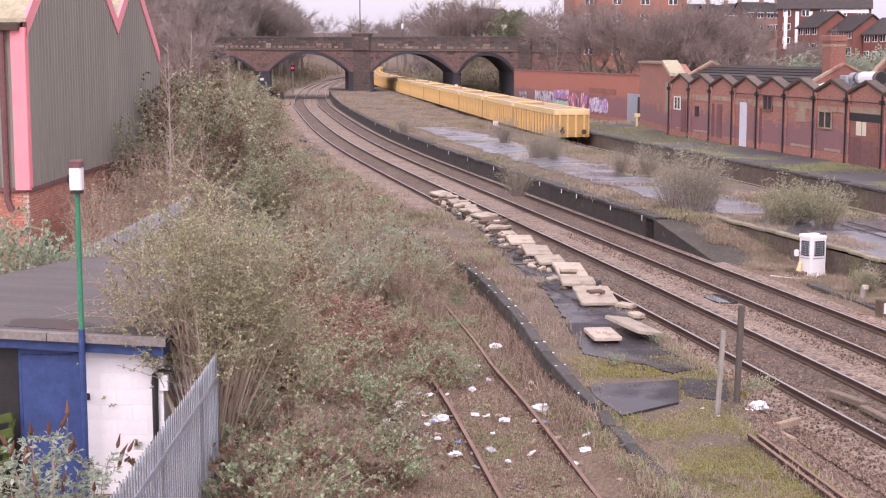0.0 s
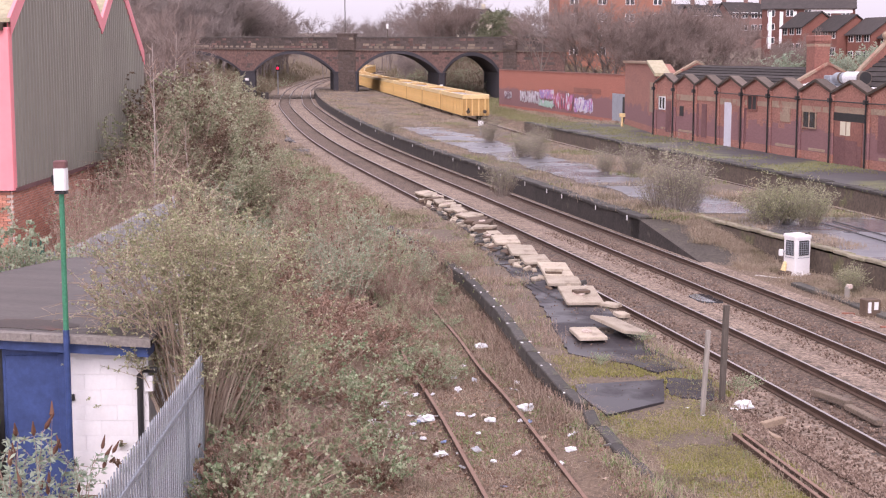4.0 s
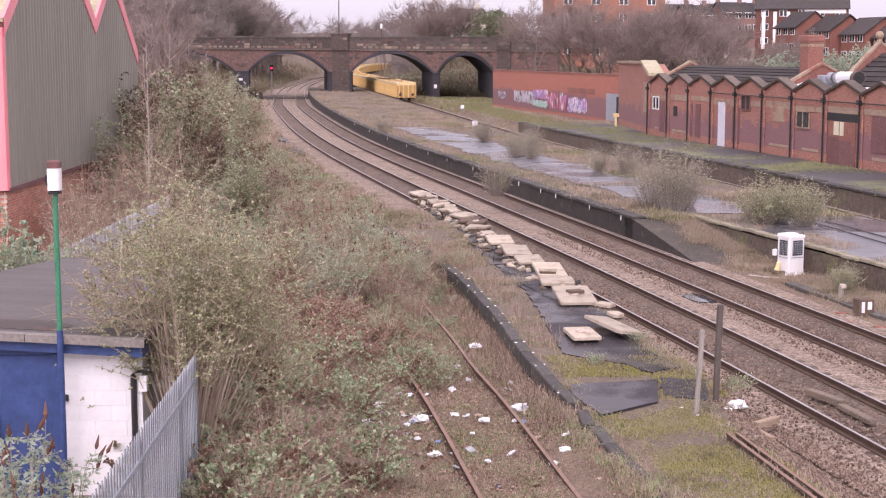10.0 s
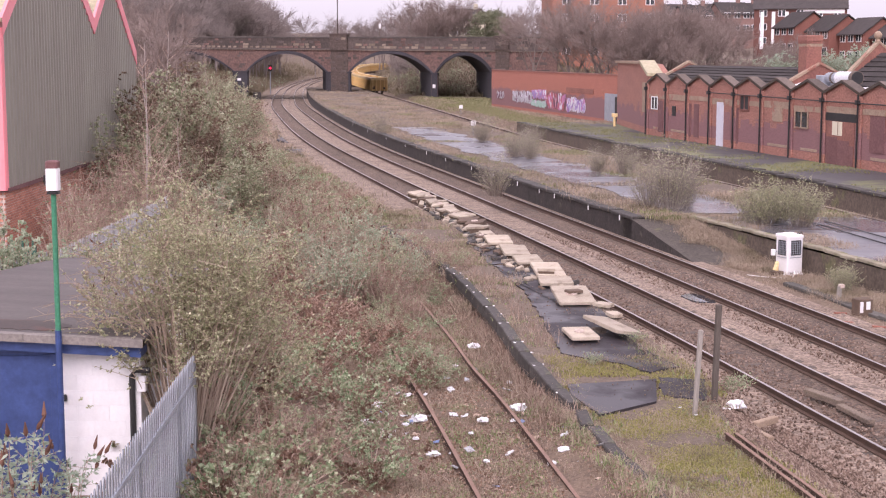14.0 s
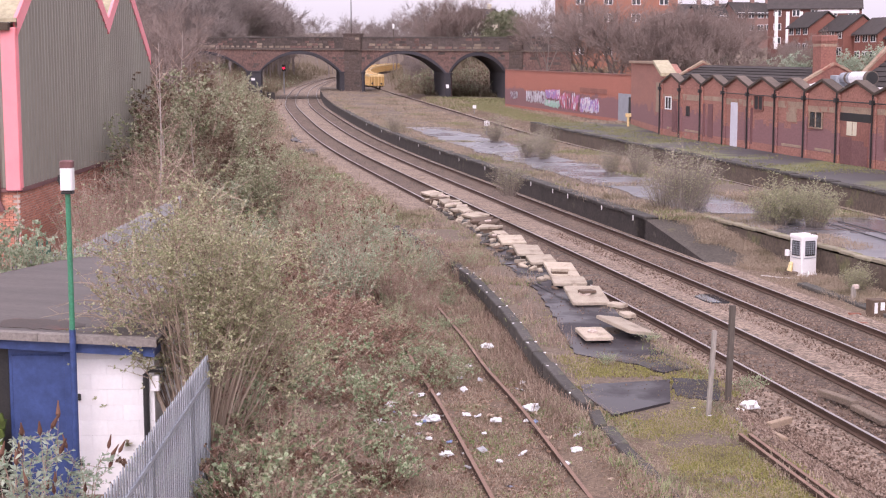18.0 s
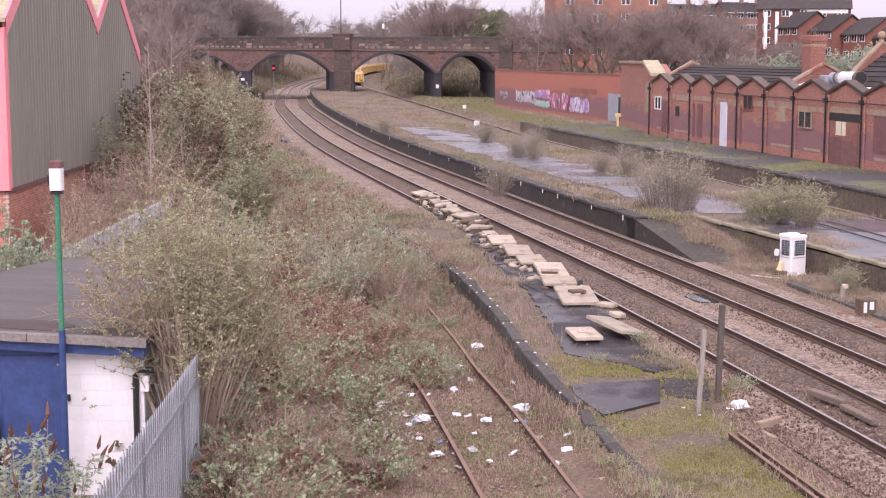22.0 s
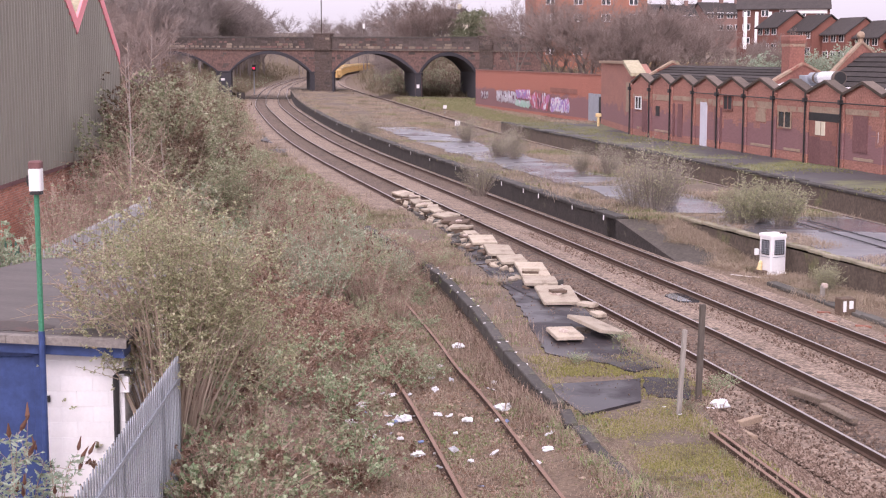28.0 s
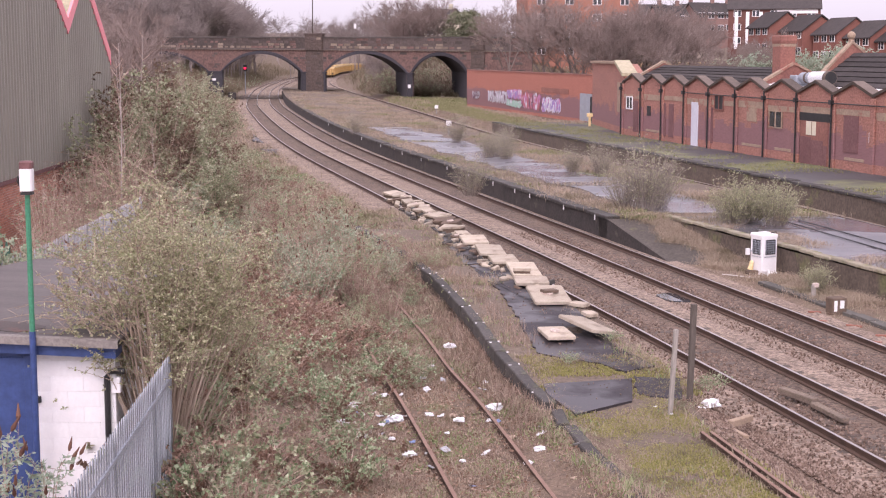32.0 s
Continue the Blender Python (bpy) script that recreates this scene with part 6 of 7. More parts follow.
# buddleia thickets between the hut, the fence and the siding
big = shrub("buddleia_bush", 1, 4.3, 1.95, 105, 400, M_BUDDLEIA, .04, .0135, "large olive-green buddleia with arching tan stems", spikes=.03, bare=.57, twigs=18, fat=.9, foot=.06, reach=.75, lean=(.05, .5), stem_m=M_SHOOT)
rb = random.Random(71)
for i in range(6):      # its old trunks
    q, p = rb.uniform(0, 6.28), Vector((rb.gauss(0, .1), rb.gauss(0, .1), -.1))
    e = Vector((.5 * math.cos(q) - .1, .5 * math.sin(q) + .2, rb.uniform(2.2, 2.9)))
    part("trunk", Geo().tube([p, p.lerp(e, .35) + Vector((rb.gauss(0, .06), 0, 0)), p.lerp(e, .7), e], .034, .014, 7, False), M_SHOOT, big)
for i in range(26):      # long shoots arching down over the roof and the wall
    g = Geo()
    q = rb.uniform(1.9, 4.5)
    r, z = rb.uniform(1.0, 2.2), rb.uniform(1.9, 2.9)
    c = Vector((math.cos(q) * r * .5, math.sin(q) * r * .4, z + .7))
    e = Vector((math.cos(q) * r, math.sin(q) * r * .6 + .1, z + rb.uniform(.05, .6)))
    at = lambda t: Vector((0, 0, 1.4)) * (1 - t) ** 2 + c * 2 * t * (1 - t) + e * t * t
    g.tube([at(k / 6) for k in range(7)], .009, .003, 4, False)
    for k in range(9):
        p = at(rb.uniform(.5, 1))
        g.tube([p, p + Vector((rb.gauss(0, .16), rb.gauss(0, .12), rb.gauss(0, .12)))], .004, .002, 3, False)
    part("shoot", g, M_SHOOT, big)
place(big, ((-3.4, 20.75, 1.03),), "buddleia thicket", spin=False)
mid = [shrub("buddleia_bush", 10 + i, 2.2, 1.4, 70, 54, (M_LEAF, M_LEAF_GREY, M_LEAF)[i], .072, .019, "grey-green buddleia bush among dry stems", spikes=.08, fat=1.2) for i in range(3)]
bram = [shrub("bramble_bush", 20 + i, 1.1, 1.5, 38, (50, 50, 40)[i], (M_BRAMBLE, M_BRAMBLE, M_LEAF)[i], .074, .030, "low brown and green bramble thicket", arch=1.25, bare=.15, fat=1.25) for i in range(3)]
dead = shrub("dead_bracken", 27, .95, 1.3, 46, 34, M_DEAD, .075, .024, "reddish-brown dead bracken on the bank", arch=1.25, bare=.1, fat=1.2)
dspots = []
rng0 = random.Random(8)
spots, bspots = [[], [], []], [[], [], []]
for y in np.arange(18, 62, 1.3):
    xl = -2.6 if y < 20.5 else (-3.4 if y < 27 else -7.2 - .05 * (y - 30))
    xr = siding_x(y) - (1.75 if y < 28.5 else .95 if y < 40 else .4)
    x = xl + .4
    while x < xr:
        k = (x - xl) / max(1, xr - xl)
        low = k > .35 and y < 38
        if not patchy(x, y, .28, -.3 if y > 38 or x < xl + 2 else -.75, 70):
            x += .9          # bare litter between the bushes
            continue
        if abs(x + 2.45 + (y - 34) * .2) < .85 and 32.5 < y < 53:
            x += .55
            dspots += [(x + rng0.gauss(0, .35), y + rng0.gauss(0, .4), rng0.uniform(.55, .95))]
            continue
        if rng0.random() < .15:
            dspots.append((x + rng0.gauss(0, .2), y + rng0.gauss(0, .4), rng0.uniform(.45, .75)))
        elif low or rng0.random() < .45 or y < 25.5:
            bspots[rng0.randrange(3)].append((x + rng0.gauss(0, .25), y + rng0.gauss(0, .4), rng0.uniform(.7, 1.1) if not low else rng0.uniform(.4, .78)))
        else:
            spots[rng0.randrange(3)].append((x + rng0.gauss(0, .3), y + rng0.gauss(0, .4), rng0.uniform(.65, 1.0)))
        x += rng0.uniform(.8, 1.25) if low else rng0.uniform(1.6, 2.4)
spots[0] += [(-1.0, 34.5, .5), (-1.2, 40.5, .95)]
spots[1] += [(-.9, 42.5, 1.0), (-1.9, 45.5, 1.05), (-.5, 40.8, .7)]
bspots[1] += [(-2.6, 20.3, .6), (-2.4, 18.8, .55), (-2.6, 17.4, .5)]
spots[2] += [(-3.9, 31.0, .7), (-5.2, 28.4, 1.1), (-3.2, 25.8, .9), (-2.4, 47.5, 1.1), (-3.8, 50.5, 1.15)]
for y in np.arange(30, 48, 1.1):      # brambles creeping over the far end of the siding
    for q in range(2 if y > 37 else 1):
        x = siding_x(y) + (rng0.uniform(-.9, .1) if y < 36.5 else rng0.uniform(-.9, 1.5))
        bspots[rng0.randrange(3)].append((x, y, rng0.uniform(.3, .5) if y < 40 else rng0.uniform(.4, .75)))
for y in np.arange(62, 150, 4.5):      # low scrub along the left of the line
    for q in range(2):
        bspots[2].append((main_x(y) - 7.6 - rng0.uniform(0, 5), y + rng0.uniform(-2, 2), rng0.uniform(.5, 1.0)))
bspots[1] += [(6.1, 28.3, .34), (3.6, 30.3, .22), (4.85, 32.5, .2), (5.35, 26.9, .22)]
bspots[2] += [(-2.65, 20.2, .95), (-2.2, 21.2, .95), (-2.6, 19.2, .85), (-2.0, 19.6, .7), (-2.9, 21.6, 1.0)]
bspots[1] += [(-8.2, 62, 1.0), (-7.4, 58, 1.0), (-7.0, 54, .95), (-9.0, 67, 1.0), (-6.4, 50, .9), (-9.6, 72, 1.0)]
for y in np.arange(47, 100, 1.7):      # low brambles between the scrub and the running line
    for q in range(2):
        (bspots[0], bspots[1], bspots[2], dspots)[rng0.randrange(4)].append((main_x(y) - (5.6 if y > 56 else 7.5) - 4.5 * rng0.random(), y + rng0.uniform(-.8, .8), rng0.uniform(.4, .75)))
bspots[2] += [(.45, 44.8, .6), (.1, 46.2, .75), (.85, 43.7, .4), (-.3, 45.0, .75), (-.2, 48, .9), (.6, 45.8, .6), (1.0, 44.6, .4)]
bspots[0] += [(-7.0, 37.5, .75), (-7.1, 41.5, .8), (-7.6, 33.5, .7)]
dspots += [(-1.8, 33, .8), (-2.7, 36.3, 1.0), (-3.3, 39.6, 1.1), (-4.0, 43, 1.2), (-4.8, 47, 1.2), (-5.4, 50, 1.3), (-.5, 34.5, .6)]
place(dead, dspots, "dead bracken")
for b, s in zip(mid, spots):
    place(b, s, "buddleia thicket")
for b, s in zip(bram, bspots):
    place(b, s, "bramble thicket", lambda x, y: old_z(y) if y < 45 and old_x(y) < x < main_x(y) - 4 else ground_z(x, y))
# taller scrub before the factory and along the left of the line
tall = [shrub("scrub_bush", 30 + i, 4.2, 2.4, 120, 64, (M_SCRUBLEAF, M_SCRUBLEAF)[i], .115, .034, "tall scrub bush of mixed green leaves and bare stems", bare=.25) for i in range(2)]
place(tall[0], ((-10.5, 59, 1.42), (-8.9, 57, 1.0), (-7.4, 59.5, .78), (-6.9, 63.5, .72), (-9.9, 52.5, 1.08), (-8.0, 52.5, .78), (-9.2, 64, .85), (-10.5, 67, 1.0), (-11.6, 74, 1.0)), "scrub beside the line")
place(tall[1], ((-9.7, 56.5, 1.22), (-8.2, 61, .85), (-9.1, 49.5, .82), (-7.0, 55.5, .68), (-10.6, 62, 1.3), (-6.3, 58.5, .58), (-10.2, 70, 1.0), (-11.5, 80, 1.1), (-12.5, 95, 1.1), (-13.5, 110, 1.0), (-17, 130, 1.1), (-21, 150, 1.2), (-24, 175, 1.2), (-30, 200, 1.2)), "scrub beside the line")
dry = [shrub("dry_brush", 40 + i, 2.6, 1.3, 70, 0, M_LEAF, .1, .02, "tangle of bare brown stems", twigs=6, bare=.2) for i in range(2)]
place(dry[0], ((-2.5, 19.5, .5), (-2.2, 21.2, .55), (-2.0, 18.4, .42), (-1.6, 22.6, .45), (-9.4, 39, .6), (-10, 46.5, 1.2), (-7.6, 36, .45), (-9.2, 47.5, 1.3), (-8.4, 45.5, 1.1), (-3, 44, .8), (-1.5, 46, .7), (-.9, 39.5, .6), (-1.4, 42, .62), (-.1, 40.6, .5), (-.2, 37.6, .45)), "bare brush")
place(dry[1], ((-9.9, 42, 1.0), (-8.9, 41, .75), (-10.3, 44, 1.1), (-9.4, 38.2, .7), (-8.6, 43.5, .7), (-7.3, 40, .5), (-9.0, 49.5, 1.3), (-9.6, 44.6, .9), (-4.5, 50, .9), (-3.5, 54, 1), (-6, 57, 1.1), (-.6, 41, .58), (-2, 45, .7), (-.7, 43.6, .6), (-2.6, 48, .75), (.35, 44.4, .45), (.75, 42.9, .32), (.95, 44.2, .5), (1.15, 43.3, .38), (.7, 45.4, .55), (-.1, 46.8, .6)), "bare brush")
# bushes on the platforms
plat = lambda z: (lambda x, y: z)
grey = [shrub("platform_bush", 50 + i, 2.3, 1.25, 100, 30, M_BUDDLEIA, .055, .014, "nearly leafless grey bush growing through the platform", stem_m=M_GREYSTEM, twigs=10, bare=.15, arch=1.15, fat=.75) for i in range(2)]
place(grey[0], ((10.2, 59.4, 1.28), (9.5, 60.3, .95), (10.75, 77, .8), (9.4, 78.5, .65), (5.6, 90, .8), (6.3, 92, .6)), "platform bushes", plat(.75))
place(grey[1], ((3.35, 66.5, .85), (10.8, 60.2, .9), (6.6, 88, .75), (7.3, 98, .8), (4.4, 106, .9), (-3.2, 118, .75)), "platform bushes", plat(.75))
green = shrub("green_bush", 60, 2.2, 1.5, 110, 80, M_BUDDLEIA, .062, .017, "rounded green bush on the platform", stem_m=M_GREYSTEM, twigs=7, bare=.2)
place(green, ((12.6, 54.0, .85), (14.0, 53.6, .8), (13.3, 54.6, .7), (12.75, 43.6, .42)), "platform bushes", lambda x, y: .75 if y > 50 else -.1)
# buddleia in front of the blue door
front = shrub("buddleia_bush", 70, 1.9, .9, 16, 44, M_LEAF_PALE, .105, .02, "pale-leaved buddleia with brown dead flower spikes before the hut", spikes=.42, bare=.35)
place(front, ((-4.95, 17.9, .92), (-4.35, 17.6, .75), (-5.4, 17.2, .86), (-3.75, 17.3, .5)), "buddleia by the hut")
ivy = shrub("ivy_bush", 75, 2.2, .9, 60, 130, M_LEAF_GREY, .05, .024, "pale variegated ivy by the factory wall")
place(ivy, ((-8.5, 29.2, 1.2), (-7.8, 29.5, 1.1), (-8.9, 30.2, 1.3)), "ivy")


def scatter_grass(name, spots, h, wd, m, label, blades=8, seed=3, spread=.10):
    """Tufts of bent blades as one mesh."""
    rng = random.Random(seed)
    g = Geo()
    for x, y, z, s in spots:
        for k in range(blades):
            a, l = rng.uniform(0, 6.283), h * s * rng.uniform(.4, 1.15)
            lean = rng.uniform(.2, 1.75) * l
            bx0, by0 = x + rng.gauss(0, spread), y + rng.gauss(0, spread)
            dx, dy = math.cos(a), math.sin(a)
            px, py = -dy * wd, dx * wd
            n = len(g.v)
            g.v += [(bx0 - px, by0 - py, z - .02), (bx0 + px, by0 + py, z - .02), (bx0 + dx * lean * .4 + px * .7, by0 + dy * lean * .4 + py * .7, z + l * .55), (bx0 + dx * lean * .4 - px * .7, by0 + dy * lean * .4 - py * .7, z + l * .55), (bx0 + dx * lean, by0 + dy * lean, z + l * max(.45, 1 - .45 * lean / l))]
            g.f += [(n, n + 1, n + 2, n + 3), (n + 3, n + 2, n + 4)]
    return tagged(part(name, g, m), label, "grass", kind="stuff")


rg = random.Random(21)
sp, sg = [], []
while len(sp) < 5600:      # siding bed and its verge
    y = rg.uniform(17, 48)
    x = siding_x(y) + rg.uniform(-2.2, 1.95 if y > 31 else 2.1)
    off = x - siding_x(y)
    if abs(abs(off) - .76) > (.16 if y < 31 else .05) and patchy(x, y, .6, -.2) and (off < 1.2 or y < 28 or rg.random() < .3):
        sp.append((x, y, ground_z(x, y), rg.uniform(.4, 1.0) * (.6 if abs(off) < 1.5 and y < 31 else 1) * (.4 if off > 1.2 else 1)))
scatter_grass("dead_stalks", sp, .26, .005, M_STALK, "brown dead stalks and dry grass over the siding", 7, 31, .13)
sg = [(x, y, z, s) for x, y, z, s in sp if patchy(x, y, .8, .02, 40)]
scatter_grass("green_weeds", sg, .13, .014, M_WEED, "low green weeds between the siding rails", 8, 41, .10)
st_ = [(x, y, z, s) for x, y, z, s in sp if patchy(x, y, .7, -.3, 60) and abs(abs(x - siding_x(y)) - .76) > .12]
scatter_grass("dry_grass", st_, .2, .006, M_GRASS, "straw-coloured tufts between the siding rails", 12, 47, .16)
sp = []
while len(sp) < 1150:      # old platform
    y = rg.uniform(20, 60)
    x0, x1 = old_x(y) + .1, main_x(y) - (5.2 if y < 27 else 4.4)
    x = rg.uniform(x0, x1)
    edge = min(abs(x - x0), abs(x - x1)) < .45
    if 30 < y < 44 and min(abs(x - x0), 9) > .45 and x < 5.0 - .12 * (y - 30) and x > 2.9:
        continue
    if 43.5 < y < 60 and 0 < x - 2.1 + .075 * (y - 44) < 1.2:
        continue
    if (edge and rg.random() < (.75 if y < 27 else .12 if x - x0 < .5 else .5)) or (y < 27 and rg.random() < .2) or (patchy(x, y, .5, .12, 2) and not (24.6 < y < 28.2 and x < 4.9)):
        sp.append((x, y, old_z(y) - .02, rg.uniform(.4, 1.0) * (1 if edge or y > 27 else .45)))
scatter_grass("dry_grass", sp, .30, .0055, M_GRASS, "straw-coloured dry grass on the old platform", 11, 32)
scatter_grass("green_weeds", sp[::3], .14, .014, M_WEED, "low green weeds on the old platform", 9, 46, .16)
sp = []
while len(sp) < 4600:      # moss and short grass on the old platform
    y = rg.uniform(20, 31)
    x = rg.uniform(old_x(y) + .5, main_x(y) - (5.2 if y < 28 else 4.4))
    if patchy(x, y, .9, rg.uniform(-.6, .15), 30) and not (3.1 < x < 4.7 and 27 < y < 29.4):
        sp.append((x, y, old_z(y) - .02, rg.uniform(.3, 1.2)))
for x, y, z in SHEET_EDGE:      # grass creeping over the rims of the asphalt
    if rg.random() < .55:
        sp.append((x + rg.gauss(0, .1), y + rg.gauss(0, .2), z - .04, rg.uniform(.5, 1.3)))
scatter_grass("moss_cushions", sp, .045, .011, M_MOSSGRASS, "bright yellow-green moss on the old platform", 12, 39, .09)
scatter_grass("dry_grass", [q for q in sp if patchy(q[0], q[1], .8, rg.uniform(-.2, .5), 90)], .09, .005, M_GRASS, "short straw-coloured grass among the moss", 6, 48, .1)
sp = []
while len(sp) < 330:      # grass half hiding the low end of the platform's edge
    y = rg.uniform(18, 28.5)
    x = old_x(y) + rg.gauss(.05, .2)
    if patchy(x, y, .6, -.25, 91):
        sp.append((x, y, max(ground_z(x, y), old_z(y) - .05) if x > old_x(y) + .25 else ground_z(x, y), rg.uniform(.5, 1.2)))
scatter_grass("dry_grass", sp, .2, .0055, M_GRASS, "straw-coloured grass along the low platform edge", 12, 49, .13)
scatter_grass("green_weeds", sp[::3], .2, .012, M_WEED, "low green weeds along the low platform edge", 9, 50, .12)
sp = []
while len(sp) < 130:      # tall stalks behind the old platform's edge
    y = rg.uniform(31, 50)
    sp.append((old_x(y) + .45 + abs(rg.gauss(.15, .3)), y, old_z(y) - .02, rg.uniform(.5, 1.1)))
scatter_grass("dead_stalks", sp, .46, .005, M_STALK, "tall brown dead stalks behind the platform edge", 9, 44, .12)
sp = []
while len(sp) < 420:      # weeds at the foot of the platform's wall
    y = rg.uniform(26, 46)
    x = old_x(y) - abs(rg.gauss(.05, .3))
    if patchy(x, y, .5, -.3, 63):
        sp.append((x, y, ground_z(x, y), rg.uniform(.4, 1.2)))
scatter_grass("dead_stalks", sp, .5, .006, M_STALK, "brown dead stalks at the foot of the platform wall", 9, 64, .12)
scatter_grass("dry_grass", sp[::2], .36, .007, M_GRASS, "straw-coloured grass at the foot of the platform wall", 10, 65, .15)
sp, sg = [], []
while len(sp) + len(sg) < 5200:      # island platform
    y = 56 + 150 * rg.random() ** 1.5
    x0, x1 = main_x(y) + 3.6, yard_x(y) - 2.2
    x = rg.uniform(x0, x1)
    k = (x - x0) / max(1, x1 - x0)
    off = x - x0
    if off < 1.6 and patchy(x, y, .3, -.4, 3) or off > 5.2 and patchy(x, y, .12, -.3, 5) or patchy(x, y, .25, .5, 9):
        (sg if patchy(x, y, .25, .22, 12) else sp).append((x, y, .76 + .5 * smooth(150, 240, y), rg.uniform(.5, 1.1)))
while len(sp) < 6000:      # its far end
    y = rg.uniform(118, 240)
    x = rg.uniform(main_x(y) + 3.7, yard_x(y) - 2.2)
    if patchy(x, y, .16, rg.uniform(-.3, .2), 3):
        sp.append((x, y, .76 + .5 * smooth(150, 240, y), rg.uniform(.7, 1.6)))
scatter_grass("dry_grass", sp, .30, .010, M_GRASS, "straw-coloured dry grass on the island platform", 7, 33, .35)
scatter_grass("green_grass", sg, .22, .02, M_GREENGRASS, "short mossy grass on the island platform", 7, 34, .3)
sp = []
while len(sp) < 700:      # rim of the cut-back island and the cess before it
    y = rg.uniform(34, 58)
    d = rg.uniform(3.5, 7.6)
    x = main_x(y) + d
    if d < end_off(y) - .1 and y < 50 and rg.random() < .3 or d > end_off(y) + .1 and patchy(x, y, .4, .05, 4):
        sp.append((x, y, ground_z(x, y) if d < end_off(y) else .75, rg.uniform(.5, 1.0) * (1 if d > 4.2 else .5)))
while len(sp) < 2700:      # the ramp and the ground before the wall
    y = rg.uniform(41, 57)
    d = rg.uniform(4.0, end_off(y) - .08)
    x = main_x(y) + d
    if d > 4.35 + .8 * noise.noise((x, y * .5, 3)) and not (46.4 < y < 47.6 and x > 11.2):
        sp.append((x, y, max(ground_z(x, y), .73 - (56.6 - y) * .125 if y > 47 else -1), rg.uniform(.5, 1.3)))
scatter_grass("dry_grass", sp, .26, .0055, M_GRASS, "straw-coloured dry grass beside the cut-back platform", 14, 35, .18)
sp = []
while len(sp) < 2300:      # station platform
    y = 62 + 120 * rg.random()
    x0, x1 = yard_x(y) + 2.0, wall_x(y) - .3
    x = rg.uniform(x0, max(x1, x0 + 4))
    if patchy(x, y, .16, rg.uniform(-.15, .2), 15) or y > 125:
        sp.append((x, y, .98, rg.uniform(.5, 1)))
scatter_grass("green_grass", sp, .12, .018, M_GREENGRASS, "bright mossy grass on the station platform", 12, 36, .4)
sp = []
while len(sp) < 3600:      # verge left of the running lines, far
    y = 60 + 180 * rg.random()
    x = main_x(y) - 3.95 - 6 * rg.random() ** 1.5
    if not patchy(x, y, .22, rg.uniform(-.5, .05), 18) or 104 < y < 138 and x < main_x(y) - 4.6 and abs(x + 11.4 - .15 * (128 - y)) < 2.0:
        continue
    sp.append((x, y, ground_z(x, y), rg.uniform(.5, 1.2)))
while len(sp) < 5100:      # and right of the freight line
    y = rg.uniform(128, 226)
    x = yard_x(y) + 2.6 + 7 * rg.random()
    if patchy(x, y, .15, rg.uniform(-.4, .1), 6) and x < 8.0 + .198 * (181 - y):
        sp.append((x, y, max(ground_z(x, y), .98 if y < 133 else -9), rg.uniform(.4, 1.0)))
scatter_grass("dry_grass", sp, .5, .018, M_GRASS, "straw-coloured rough grass along the line", 7, 37, .4)
sp, sg = [], []
while len(sp) < 3200:      # low growth between the scrub and the running lines
    y = rg.uniform(47, 112)
    x = main_x(y) - 4.1 - 6.5 * rg.random() ** 1.3
    if patchy(x, y, .3, rg.uniform(-.6, .1), 71):
        (sg if patchy(x, y, .4, .1, 72) else sp).append((x, y, ground_z(x, y), rg.uniform(.4, 1.2)))
scatter_grass("dry_grass", sp, .38, .009, M_GRASS, "straw-coloured rough grass beside the running line", 9, 66, .28)
scatter_grass("green_weeds", sg, .24, .02, M_WEED, "low green weeds beside the running line", 9, 67, .25)
sp = []
while len(sp) < 900:      # grass at the foot of the bridge
    x = rg.uniform(-1, 13)
    y = rg.uniform(178, 246 - .85 * (x + 30.6))
    if x > yard_x(y) + 2.6 and x < 11 + .1 * (215 - y):
        sp.append((x, y, ground_z(x, y), rg.uniform(.4, 1.2)))
scatter_grass("green_grass", sp, .5, .03, M_GREENGRASS, "rough green grass at the foot of the bridge", 12, 68, .6)
wetp = Geo()
for x0, y0, rx, ry in ((-11.4, 128, 1.3, 9), (-9.4, 112, .9, 5)):      # damp hard standing in the left verge
    ring = []
    for k in range(26):
        q = k / 26 * 6.2832
        r = .8 + .4 * noise.noise((math.cos(q) * 1.6, math.sin(q) * 1.6, y0))
        x, y = x0 + rx * r * math.cos(q) - .15 * ry * r * math.sin(q), y0 + ry * r * math.sin(q)
        ring.append((x, y, ground_z(x, y) + .12))
    wetp.add(ring + [(x0, y0, ground_z(x0, y0) + .14)] + [(x, y, z - .3) for x, y, z in ring], [(k, (k + 1) % 26, 26) for k in range(26)] + [(k, k + 27, (k + 1) % 26 + 27, (k + 1) % 26) for k in range(26)])
tagged(part("hard_standing", wetp, M_TARMAC), "damp dark hard standing in the verge", "paving", kind="structure")
lit = Geo()
rl = random.Random(9)
for i in range(34000):      # fallen leaves and broken stems
    y = rl.uniform(17, 50)
    x = siding_x(y) + rl.uniform(-7 if y > 22 else -4, 1.95)
    leaves(lit, [Vector((x, y, ground_z(x, y) + rl.uniform(.01, .06)))], [Vector((rl.gauss(0, 1), rl.gauss(0, 1), rl.gauss(0, .25))).normalized()], .055, .02, rl)
tagged(part("leaf_litter", lit, M_LITTER), "fallen brown leaves and broken stems on the bank", "leaf litter", kind="stuff")
st = Geo()
